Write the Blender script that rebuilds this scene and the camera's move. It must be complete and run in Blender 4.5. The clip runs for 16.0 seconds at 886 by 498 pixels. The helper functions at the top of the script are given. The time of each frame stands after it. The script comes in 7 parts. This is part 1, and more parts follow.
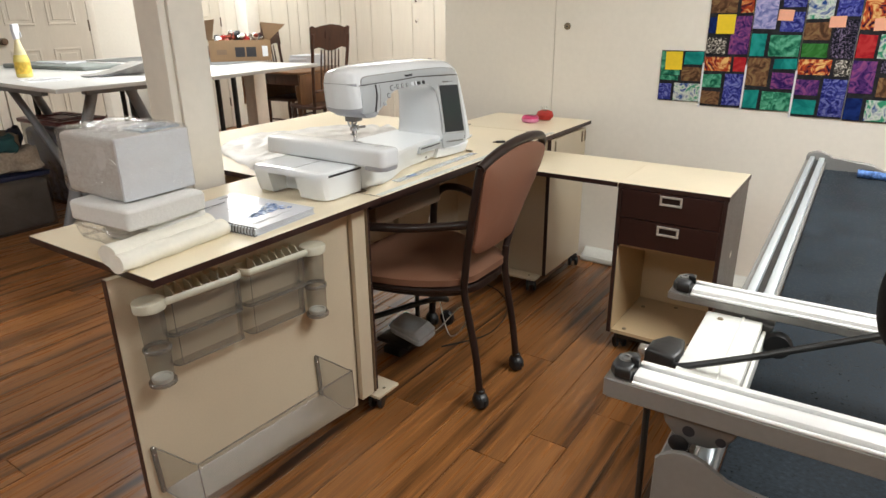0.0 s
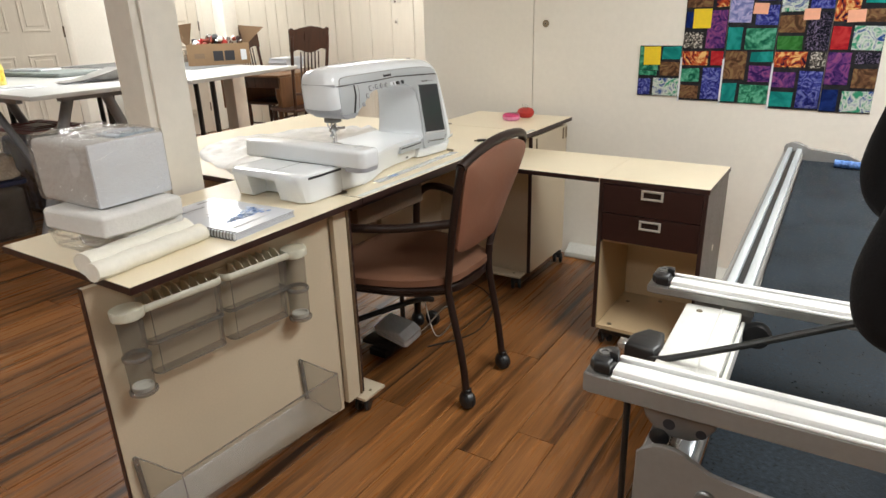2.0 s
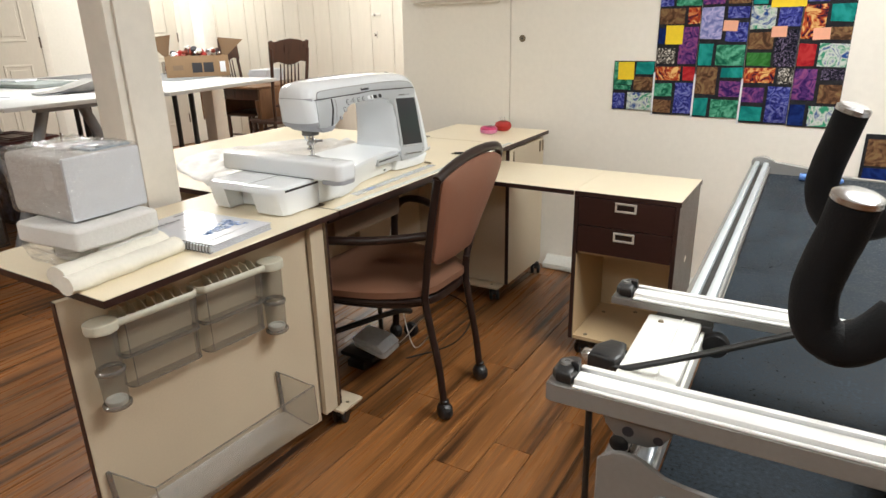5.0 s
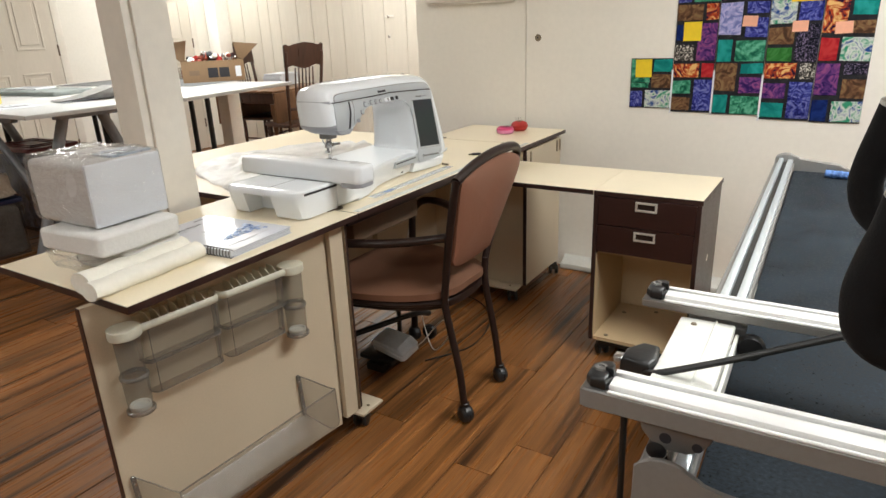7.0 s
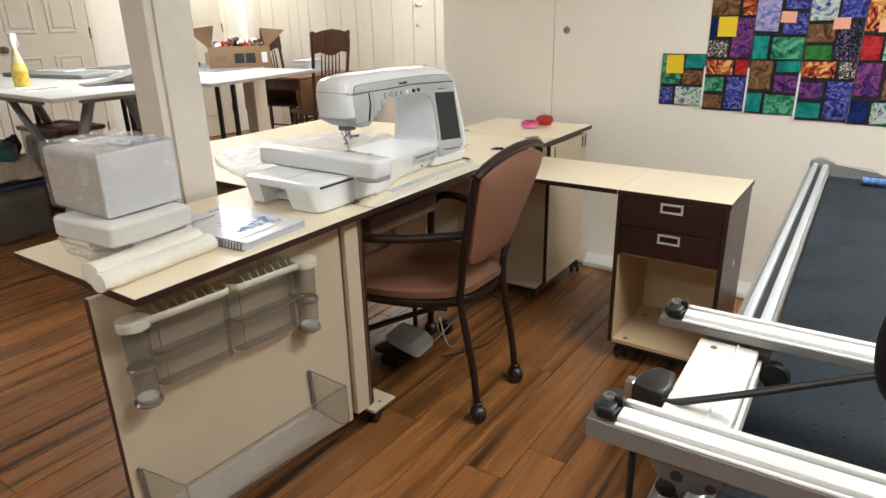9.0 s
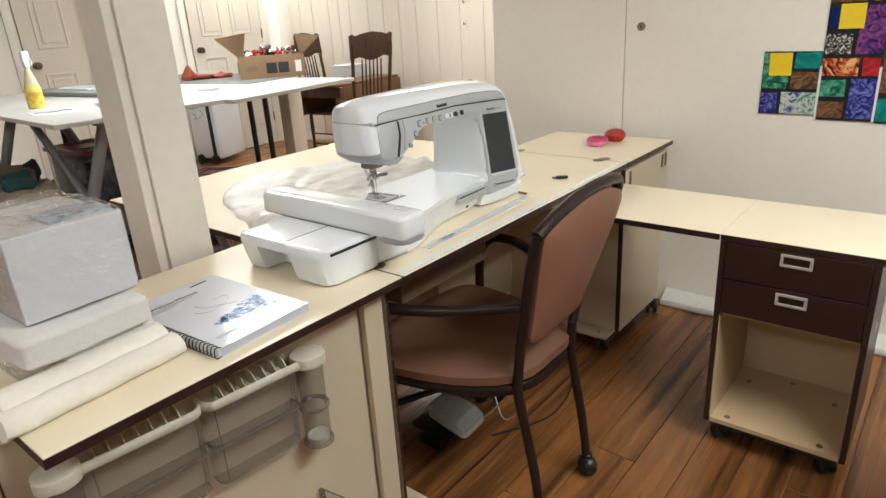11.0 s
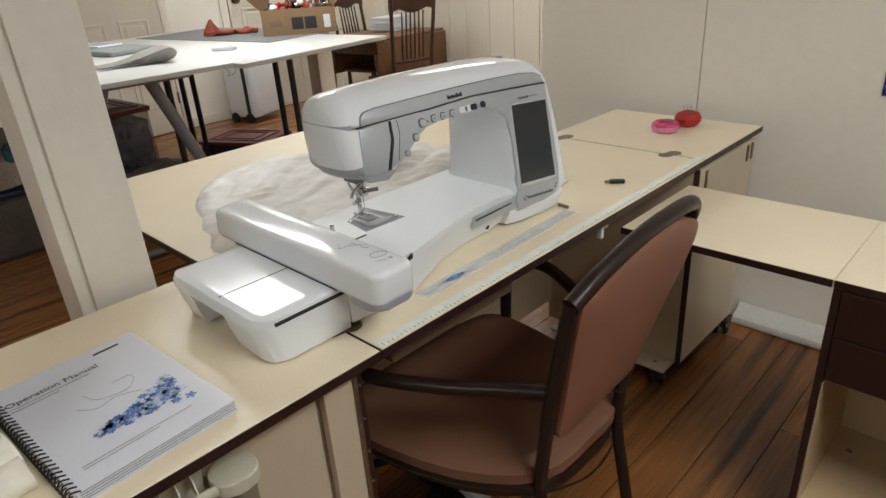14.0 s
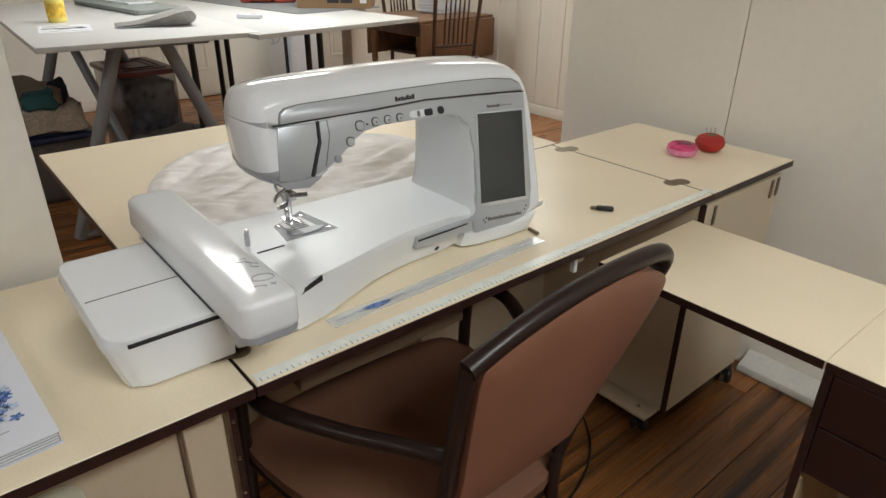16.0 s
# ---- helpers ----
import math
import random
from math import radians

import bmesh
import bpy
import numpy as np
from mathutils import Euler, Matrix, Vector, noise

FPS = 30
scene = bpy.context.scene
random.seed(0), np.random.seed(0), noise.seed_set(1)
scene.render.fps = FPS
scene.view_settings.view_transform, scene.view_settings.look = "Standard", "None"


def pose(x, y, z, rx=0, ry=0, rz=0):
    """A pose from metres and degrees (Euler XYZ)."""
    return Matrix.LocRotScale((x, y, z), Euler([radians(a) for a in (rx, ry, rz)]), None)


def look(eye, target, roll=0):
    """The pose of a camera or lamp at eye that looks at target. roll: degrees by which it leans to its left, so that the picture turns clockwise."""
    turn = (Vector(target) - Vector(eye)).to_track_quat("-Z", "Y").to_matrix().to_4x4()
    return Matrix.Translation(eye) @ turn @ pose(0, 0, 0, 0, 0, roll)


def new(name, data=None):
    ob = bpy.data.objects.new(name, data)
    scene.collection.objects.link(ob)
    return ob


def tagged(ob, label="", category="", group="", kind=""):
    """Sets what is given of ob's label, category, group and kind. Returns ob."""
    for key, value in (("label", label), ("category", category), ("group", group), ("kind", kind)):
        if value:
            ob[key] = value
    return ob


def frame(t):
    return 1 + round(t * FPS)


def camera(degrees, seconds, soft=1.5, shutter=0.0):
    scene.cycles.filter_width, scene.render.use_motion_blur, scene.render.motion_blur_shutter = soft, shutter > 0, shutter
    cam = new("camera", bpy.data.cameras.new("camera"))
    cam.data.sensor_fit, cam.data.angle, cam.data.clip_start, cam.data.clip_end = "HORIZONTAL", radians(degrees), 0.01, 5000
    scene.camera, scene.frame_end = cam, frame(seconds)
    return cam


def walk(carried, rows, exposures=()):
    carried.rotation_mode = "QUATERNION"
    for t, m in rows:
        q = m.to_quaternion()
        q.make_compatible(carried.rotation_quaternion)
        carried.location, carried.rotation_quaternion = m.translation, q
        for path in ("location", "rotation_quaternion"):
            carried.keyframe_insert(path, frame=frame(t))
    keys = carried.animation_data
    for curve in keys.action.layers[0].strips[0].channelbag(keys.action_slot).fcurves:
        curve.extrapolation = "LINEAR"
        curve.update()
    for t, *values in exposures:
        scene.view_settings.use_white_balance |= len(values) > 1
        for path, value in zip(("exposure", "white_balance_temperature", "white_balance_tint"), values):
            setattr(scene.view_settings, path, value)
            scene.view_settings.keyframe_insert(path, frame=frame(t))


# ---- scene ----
cam = camera(69.4, 16.0)
PATH = [
    (0, (1.198, -0.643, 1.282), (0.141, 0.905, 0.584), -0.7),
    (0.5, (1.206, -0.642, 1.279), (0.16, 0.912, 0.577), -2.1),
    (1, (1.205, -0.641, 1.276), (0.172, 0.922, 0.574), -2.5),
    (1.5, (1.21, -0.635, 1.278), (0.188, 0.937, 0.58), -2.3),
    (2, (1.204, -0.631, 1.277), (0.182, 0.94, 0.579), -1.7),
    (2.5, (1.205, -0.628, 1.271), (0.191, 0.938, 0.55), -1.0),
    (3, (1.206, -0.631, 1.264), (0.221, 0.927, 0.488), -0.5),
    (3.5, (1.212, -0.64, 1.266), (0.251, 0.917, 0.458), -0.3),
    (4, (1.219, -0.641, 1.273), (0.269, 0.925, 0.469), -0.7),
    (4.5, (1.221, -0.644, 1.286), (0.259, 0.963, 0.584), -0.7),
    (4.7, (1.228, -0.638, 1.286), (0.26, 0.978, 0.615), -0.9),
    (7, (1.207, -0.636, 1.286), (0.19, 0.953, 0.623), -2.3),
    (7.5, (1.219, -0.64, 1.292), (0.189, 0.94, 0.626), -2.4),
    (8, (1.22, -0.637, 1.288), (0.182, 0.938, 0.624), -2.3),
    (8.2, (1.217, -0.633, 1.283), (0.178, 0.941, 0.618), -1.9),
    (10.3, (1.053, -0.351, 1.321), (-0.103, 1.109, 0.592), -2.3),
    (10.5, (1.007, -0.295, 1.311), (-0.164, 1.159, 0.595), -2.6),
    (11, (0.92, -0.17, 1.315), (-0.282, 1.268, 0.615), -3.6),
    (11.5, (0.806, -0.088, 1.341), (-0.414, 1.34, 0.653), -4.2),
    (12, (0.766, 0.029, 1.34), (-0.459, 1.45, 0.646), -4.0),
    (12.5, (0.777, 0.143, 1.349), (-0.435, 1.57, 0.647), -3.4),
    (13, (0.782, 0.167, 1.348), (-0.449, 1.568, 0.626), -2.9),
    (13.5, (0.776, 0.165, 1.337), (-0.52, 1.49, 0.586), -3.2),
    (14, (0.697, 0.254, 1.329), (-0.598, 1.532, 0.498), -4.0),
    (14.5, (0.653, 0.376, 1.327), (-0.617, 1.651, 0.454), -2.8),
    (15, (0.662, 0.481, 1.33), (-0.767, 1.574, 0.456), -2.7),
    (15.5, (0.695, 0.52, 1.33), (-0.78, 1.548, 0.454), -2.2),
    (16, (0.715, 0.526, 1.324), (-0.665, 1.682, 0.453), 0.6),
]
EXPOSURE = [
    (0.0, 0.04), (2.5, 0.04), (3.5, 0.18), (4.5, 0.18), (7.0, 0.04), (8.2, 0.04), (10.3, 0.05), (11.0, 0.03), (12.0, -0.30), (13.0, -0.48), (16.0, -0.53),
]
walk(cam, [(t, look(eye, target, roll)) for t, eye, target, roll in PATH], EXPOSURE)

# ---- light ----
world = bpy.data.worlds.new("world")
scene.world = world
world.use_nodes = True
world.node_tree.nodes["Background"].inputs[0].default_value = (1.0, 0.9, 0.78, 1)
world.node_tree.nodes["Background"].inputs[1].default_value = 0.005

CEIL = 2.36
WARM = (0.965, 0.985, 0.96)
# ceiling troffers: x, y, half length in x, half length in y, watts
# the last two are dim fill lights, added south with no fixture known
LAMPS = ((-2.68, 1.98, 0.28, 0.48, 34), (-4.68, 3.90, 0.30, 0.50, 8), (-2.28, 3.86, 0.28, 0.48, 9), (1.70, 1.00, 0.30, 0.60, 40),
         (0.6, -1.6, 0.60, 0.30, 5), (-2.0, -1.4, 0.60, 0.30, 5))


# ---- mesh helpers ----
def finish(bm, angle=0.55):
    bmesh.ops.recalc_face_normals(bm, faces=bm.faces[:])
    for f in bm.faces:
        f.smooth = True
    for e in bm.edges:
        if len(e.link_faces) != 2 or e.calc_face_angle(0) > angle:
            e.smooth = False


def part(name, bm, material, parent=None, label="", at=None):
    finish(bm)
    me = bpy.data.meshes.new(name)
    bm.to_mesh(me)
    bm.free()
    me.materials.append(material)
    ob = new(name, me)
    if parent is not None:
        ob.parent = parent
    if at is not None:
        ob.matrix_basis = at
    if label:
        ob["label"] = label
    return ob


def thing(name, label, category, at=None, group="", kind=""):
    ob = new(name)
    ob.empty_display_size = 0.05
    if at is not None:
        ob.matrix_basis = at
    return tagged(ob, label, category, group, kind)


def single(name, bm, material, label, category="", at=None, group="", kind=""):
    return tagged(part(name, bm, material, None, label, at), label, category, group, kind)


def box(bm, x0, x1, y0, y1, z0, z1, bevel=0.0, seg=2):
    vs = [bm.verts.new((x, y, z)) for x in (x0, x1) for y in (y0, y1) for z in (z0, z1)]
    fs = [bm.faces.new([vs[i] for i in q]) for q in ((0, 1, 3, 2), (4, 6, 7, 5), (0, 4, 5, 1), (2, 3, 7, 6), (0, 2, 6, 4), (1, 5, 7, 3))]
    if bevel > 0:
        es = list({e for f in fs for e in f.edges})
        bmesh.ops.bevel(bm, geom=es, offset=bevel, segments=seg, profile=0.5, affect="EDGES", clamp_overlap=True)
    return bm


def prism(bm, poly, axis, a0, a1, bevel=0.0, seg=3):
    """Extrudes a polygon of two coordinates along the third axis."""
    def co(p, a):
        return {"x": (a, p[0], p[1]), "y": (p[0], a, p[1]), "z": (p[0], p[1], a)}[axis]
    lo = [bm.verts.new(co(p, a0)) for p in poly]
    hi = [bm.verts.new(co(p, a1)) for p in poly]
    n = len(poly)
    f0, f1 = bm.faces.new(lo[::-1]), bm.faces.new(hi)
    for i in range(n):
        bm.faces.new((lo[i], lo[(i + 1) % n], hi[(i + 1) % n], hi[i]))
    if bevel > 0:
        bmesh.ops.bevel(bm, geom=list(set(f0.edges) | set(f1.edges)), offset=bevel, segments=seg, profile=0.5, affect="EDGES", clamp_overlap=True)
    return bm


def curve_points(pts, steps=6):
    """A smooth line through the points."""
    ps = [Vector(p) for p in pts]
    if len(ps) < 3:
        return ps
    out = []
    for i in range(len(ps) - 1):
        p0, p1, p2, p3 = ps[max(i - 1, 0)], ps[i], ps[i + 1], ps[min(i + 2, len(ps) - 1)]
        for k in range(steps):
            t = k / steps
            out.append(0.5 * ((2 * p1) + (p2 - p0) * t + (2 * p0 - 5 * p1 + 4 * p2 - p3) * t * t + (3 * p1 - p0 - 3 * p2 + p3) * t ** 3))
    out.append(ps[-1])
    return out


def tube(bm, pts, r, n=12, steps=6, smooth=True, closed=False):
    ps = curve_points(pts, steps) if smooth else [Vector(p) for p in pts]
    rs = r if isinstance(r, (list, tuple)) else [r] * len(ps)
    up = Vector((0, 0, 1))
    rings = []
    side = None
    for i, p in enumerate(ps):
        a, b = ps[max(i - 1, 0)], ps[min(i + 1, len(ps) - 1)]
        d = (b - a).normalized()
        if side is None:
            side = d.cross(up) if abs(d.z) < 0.95 else d.cross(Vector((1, 0, 0)))
        side = (side - d * side.dot(d)).normalized()
        other = d.cross(side)
        rings.append([bm.verts.new(p + (side * math.cos(2 * math.pi * k / n) + other * math.sin(2 * math.pi * k / n)) * rs[min(i, len(rs) - 1)]) for k in range(n)])
    for a, b in zip(rings, rings[1:]):
        for k in range(n):
            bm.faces.new((a[k], a[(k + 1) % n], b[(k + 1) % n], b[k]))
    bm.faces.new(rings[0][::-1])
    bm.faces.new(rings[-1])
    return bm


def lathe(bm, profile, n=24, c=(0, 0, 0), axis="z", caps=True):
    """Turns a profile of (radius, height) round an axis through c."""
    rings = []
    for r, h in profile:
        ring = []
        for k in range(n):
            a = 2 * math.pi * k / n
            u, v = max(r, 1e-5) * math.cos(a), max(r, 1e-5) * math.sin(a)
            p = {"z": (u, v, h), "x": (h, u, v), "y": (u, h, v)}[axis]
            ring.append(bm.verts.new((c[0] + p[0], c[1] + p[1], c[2] + p[2])))
        rings.append(ring)
    for a, b in zip(rings, rings[1:]):
        for k in range(n):
            bm.faces.new((a[k], a[(k + 1) % n], b[(k + 1) % n], b[k]))
    if caps:
        bm.faces.new(rings[0][::-1])
        bm.faces.new(rings[-1])
    return bm


def round_rect(cx, cy, w, h, r, seg=4):
    out = []
    for sx, sy, a0 in ((1, 1, 0), (-1, 1, 90), (-1, -1, 180), (1, -1, 270)):
        for k in range(seg + 1):
            a = radians(a0 + 90 * k / seg)
            out.append((cx + sx * (w / 2 - r) + r * math.cos(a), cy + sy * (h / 2 - r) + r * math.sin(a)))
    return out


def B():
    return bmesh.new()


# ---- materials ----
def surface(name, color, rough=0.5, metal=0.0, grain=(60.0, 0.06), stain=(3.0, 0.08), bump=(120.0, 0.08), stretch=(1, 1, 1), coat=0.0, spec=0.5, per_object=0.0):
    """A material whose colour and gloss vary at two scales, with a fine relief."""
    m = bpy.data.materials.new(name)
    m.use_nodes = True
    nt = m.node_tree
    p = nt.nodes["Principled BSDF"]
    p.inputs["Roughness"].default_value, p.inputs["Metallic"].default_value = rough, metal
    p.inputs["Specular IOR Level"].default_value = spec
    p.inputs["Coat Weight"].default_value = coat
    p.inputs["Coat Roughness"].default_value = 0.12
    tc = nt.nodes.new("ShaderNodeTexCoord")
    mp = nt.nodes.new("ShaderNodeMapping")
    mp.inputs["Scale"].default_value = stretch
    nt.links.new(tc.outputs["Object"], mp.inputs["Vector"])
    value = None
    for scale, amount in (grain, stain):
        n = nt.nodes.new("ShaderNodeTexNoise")
        n.inputs["Scale"].default_value, n.inputs["Detail"].default_value = scale, 4
        nt.links.new(mp.outputs[0], n.inputs["Vector"])
        r = nt.nodes.new("ShaderNodeMapRange")
        r.inputs["From Min"].default_value, r.inputs["From Max"].default_value = 0.25, 0.75
        r.inputs["To Min"].default_value, r.inputs["To Max"].default_value = 1 - amount, 1 + amount
        nt.links.new(n.outputs["Fac"], r.inputs["Value"])
        if value is None:
            value = r.outputs[0]
        else:
            k = nt.nodes.new("ShaderNodeMath")
            k.operation = "MULTIPLY"
            nt.links.new(value, k.inputs[0])
            nt.links.new(r.outputs[0], k.inputs[1])
            value = k.outputs[0]
    if per_object:
        oi = nt.nodes.new("ShaderNodeObjectInfo")
        r = nt.nodes.new("ShaderNodeMapRange")
        r.inputs["To Min"].default_value, r.inputs["To Max"].default_value = 1 - per_object, 1 + per_object
        nt.links.new(oi.outputs["Random"], r.inputs["Value"])
        k = nt.nodes.new("ShaderNodeMath")
        k.operation = "MULTIPLY"
        nt.links.new(value, k.inputs[0])
        nt.links.new(r.outputs[0], k.inputs[1])
        value = k.outputs[0]
    mix = nt.nodes.new("ShaderNodeVectorMath")
    mix.operation = "SCALE"
    mix.inputs[0].default_value = color
    nt.links.new(value, mix.inputs["Scale"])
    nt.links.new(mix.outputs[0], p.inputs["Base Color"])
    ro = nt.nodes.new("ShaderNodeMath")
    ro.operation = "MULTIPLY"
    ro.inputs[1].default_value = rough
    nt.links.new(value, ro.inputs[0])
    nt.links.new(ro.outputs[0], p.inputs["Roughness"])
    if bump[1] > 0:
        n = nt.nodes.new("ShaderNodeTexNoise")
        n.inputs["Scale"].default_value = bump[0]
        nt.links.new(mp.outputs[0], n.inputs["Vector"])
        b = nt.nodes.new("ShaderNodeBump")
        b.inputs["Strength"].default_value, b.inputs["Distance"].default_value = bump[1], 0.004
        nt.links.new(n.outputs["Fac"], b.inputs["Height"])
        nt.links.new(b.outputs[0], p.inputs["Normal"])
    return m


def clear(name, tint, gloss=0.12, rough=0.08, haze=0.0, haze_color=(0.8, 0.8, 0.8), wrinkle=0.0, through_light=0.0, sheen=0.55):
    """Thin clear plastic: light passes straight through a tint, with a sharp reflection at grazing angles."""
    m = bpy.data.materials.new(name)
    m.use_nodes = True
    nt = m.node_tree
    nt.nodes.remove(nt.nodes["Principled BSDF"])
    out = nt.nodes["Material Output"]
    tr = nt.nodes.new("ShaderNodeBsdfTransparent")
    tr.inputs[0].default_value = (*tint, 1)
    base = tr.outputs[0]
    if haze > 0:
        df = nt.nodes.new("ShaderNodeBsdfDiffuse")
        df.inputs[0].default_value = (*haze_color, 1)
        n = nt.nodes.new("ShaderNodeTexNoise")
        n.inputs["Scale"].default_value = 14
        tc = nt.nodes.new("ShaderNodeTexCoord")
        nt.links.new(tc.outputs["Object"], n.inputs["Vector"])
        r = nt.nodes.new("ShaderNodeMapRange")
        r.inputs["From Min"].default_value, r.inputs["From Max"].default_value = 0.3, 0.7
        r.inputs["To Min"].default_value, r.inputs["To Max"].default_value = haze * 0.85, min(haze * 1.15, 1)
        nt.links.new(n.outputs["Fac"], r.inputs["Value"])
        mx = nt.nodes.new("ShaderNodeMixShader")
        nt.links.new(r.outputs[0], mx.inputs[0])
        nt.links.new(base, mx.inputs[1])
        if through_light > 0:
            tl = nt.nodes.new("ShaderNodeBsdfTranslucent")
            tl.inputs[0].default_value = (*haze_color, 1)
            m2 = nt.nodes.new("ShaderNodeMixShader")
            m2.inputs[0].default_value = through_light
            nt.links.new(df.outputs[0], m2.inputs[1])
            nt.links.new(tl.outputs[0], m2.inputs[2])
            nt.links.new(m2.outputs[0], mx.inputs[2])
        else:
            nt.links.new(df.outputs[0], mx.inputs[2])
        base = mx.outputs[0]
    gl = nt.nodes.new("ShaderNodeBsdfGlossy")
    gl.inputs["Roughness"].default_value = rough
    fr = nt.nodes.new("ShaderNodeLayerWeight")
    pw = nt.nodes.new("ShaderNodeMath")
    pw.operation = "POWER"
    pw.inputs[1].default_value = 4.0
    nt.links.new(fr.outputs["Facing"], pw.inputs[0])
    ad = nt.nodes.new("ShaderNodeMath")
    ad.operation = "MULTIPLY_ADD"
    ad.inputs[1].default_value, ad.inputs[2].default_value = sheen, gloss
    nt.links.new(pw.outputs[0], ad.inputs[0])
    if wrinkle > 0:
        wt = nt.nodes.new("ShaderNodeTexCoord")
        wn = nt.nodes.new("ShaderNodeTexNoise")
        wn.inputs["Scale"].default_value, wn.inputs["Detail"].default_value, wn.inputs["Distortion"].default_value = 24, 3, 1.5
        nt.links.new(wt.outputs["Object"], wn.inputs["Vector"])
        wb = nt.nodes.new("ShaderNodeBump")
        wb.inputs["Strength"].default_value, wb.inputs["Distance"].default_value = wrinkle, 0.02
        nt.links.new(wn.outputs["Fac"], wb.inputs["Height"])
        nt.links.new(wb.outputs[0], gl.inputs["Normal"])
    mx = nt.nodes.new("ShaderNodeMixShader")
    nt.links.new(ad.outputs[0], mx.inputs[0])
    nt.links.new(base, mx.inputs[1])
    nt.links.new(gl.outputs[0], mx.inputs[2])
    nt.links.new(mx.outputs[0], out.inputs["Surface"])
    return m


def planks_material(name, light, dark, rough, streak=(55, 2.2, 55), per_object=0.35):
    """Wood with long dark streaks along y and a tone of its own for each board."""
    m = bpy.data.materials.new(name)
    m.use_nodes = True
    nt = m.node_tree
    p = nt.nodes["Principled BSDF"]
    tc = nt.nodes.new("ShaderNodeTexCoord")
    oi = nt.nodes.new("ShaderNodeObjectInfo")
    geo = nt.nodes.new("ShaderNodeNewGeometry")
    ad = nt.nodes.new("ShaderNodeMath")
    ad.operation = "ADD"
    nt.links.new(oi.outputs["Random"], ad.inputs[0])
    nt.links.new(geo.outputs["Random Per Island"], ad.inputs[1])
    sc = nt.nodes.new("ShaderNodeMath")
    sc.operation = "MULTIPLY"
    sc.inputs[1].default_value = 37.0
    nt.links.new(ad.outputs[0], sc.inputs[0])
    mp = nt.nodes.new("ShaderNodeMapping")
    mp.inputs["Scale"].default_value = streak
    nt.links.new(tc.outputs["Object"], mp.inputs["Vector"])
    off = nt.nodes.new("ShaderNodeCombineXYZ")
    nt.links.new(sc.outputs[0], off.inputs[0])
    nt.links.new(sc.outputs[0], off.inputs[1])
    av = nt.nodes.new("ShaderNodeVectorMath")
    nt.links.new(mp.outputs[0], av.inputs[0])
    nt.links.new(off.outputs[0], av.inputs[1])
    fac = None
    ramps = []
    for scale, lo, hi in ((0.52, 0.48, 0.72), (1.7, 0.40, 0.80)):
        n = nt.nodes.new("ShaderNodeTexNoise")
        n.inputs["Scale"].default_value, n.inputs["Detail"].default_value = scale, 5
        nt.links.new(av.outputs[0], n.inputs["Vector"])
        r = nt.nodes.new("ShaderNodeMapRange")
        r.inputs["From Min"].default_value, r.inputs["From Max"].default_value = lo, hi
        nt.links.new(n.outputs["Fac"], r.inputs["Value"])
        ramps.append(r.outputs[0])
    k = nt.nodes.new("ShaderNodeMath")
    k.operation = "MULTIPLY_ADD"
    k.inputs[1].default_value = 0.5
    nt.links.new(ramps[1], k.inputs[0])
    nt.links.new(ramps[0], k.inputs[2])
    mix = nt.nodes.new("ShaderNodeMix")
    mix.data_type = "RGBA"
    mix.inputs[6].default_value, mix.inputs[7].default_value = (*light, 1), (*dark, 1)
    nt.links.new(k.outputs[0], mix.inputs[0])
    tone = nt.nodes.new("ShaderNodeMapRange")
    tone.inputs["From Max"].default_value = 2.0
    tone.inputs["To Min"].default_value, tone.inputs["To Max"].default_value = 1 - per_object, 1 + per_object
    nt.links.new(ad.outputs[0], tone.inputs["Value"])
    vm = nt.nodes.new("ShaderNodeVectorMath")
    vm.operation = "SCALE"
    nt.links.new(mix.outputs[2], vm.inputs[0])
    nt.links.new(tone.outputs[0], vm.inputs["Scale"])
    # fine fibres
    fm = nt.nodes.new("ShaderNodeMapping")
    fm.inputs["Scale"].default_value = (streak[0] * 9, streak[1] * 5, streak[2] * 9)
    nt.links.new(tc.outputs["Object"], fm.inputs["Vector"])
    fn = nt.nodes.new("ShaderNodeTexNoise")
    fn.inputs["Scale"].default_value, fn.inputs["Detail"].default_value = 1.0, 3
    nt.links.new(fm.outputs[0], fn.inputs["Vector"])
    fs = nt.nodes.new("ShaderNodeMapRange")
    fs.inputs["From Min"].default_value, fs.inputs["From Max"].default_value = 0.3, 0.7
    fs.inputs["To Min"].default_value, fs.inputs["To Max"].default_value = 0.72, 1.28
    nt.links.new(fn.outputs["Fac"], fs.inputs["Value"])
    vf = nt.nodes.new("ShaderNodeVectorMath")
    vf.operation = "SCALE"
    nt.links.new(vm.outputs[0], vf.inputs[0])
    nt.links.new(fs.outputs[0], vf.inputs["Scale"])
    nt.links.new(vf.outputs[0], p.inputs["Base Color"])
    rr = nt.nodes.new("ShaderNodeMapRange")
    rr.inputs["To Min"].default_value, rr.inputs["To Max"].default_value = rough, rough + 0.18
    nt.links.new(ramps[1], rr.inputs["Value"])
    nt.links.new(rr.outputs[0], p.inputs["Roughness"])
    b = nt.nodes.new("ShaderNodeBump")
    b.inputs["Strength"].default_value, b.inputs["Distance"].default_value = 0.12, 0.002
    nt.links.new(ramps[1], b.inputs["Height"])
    nt.links.new(b.outputs[0], p.inputs["Normal"])
    return m


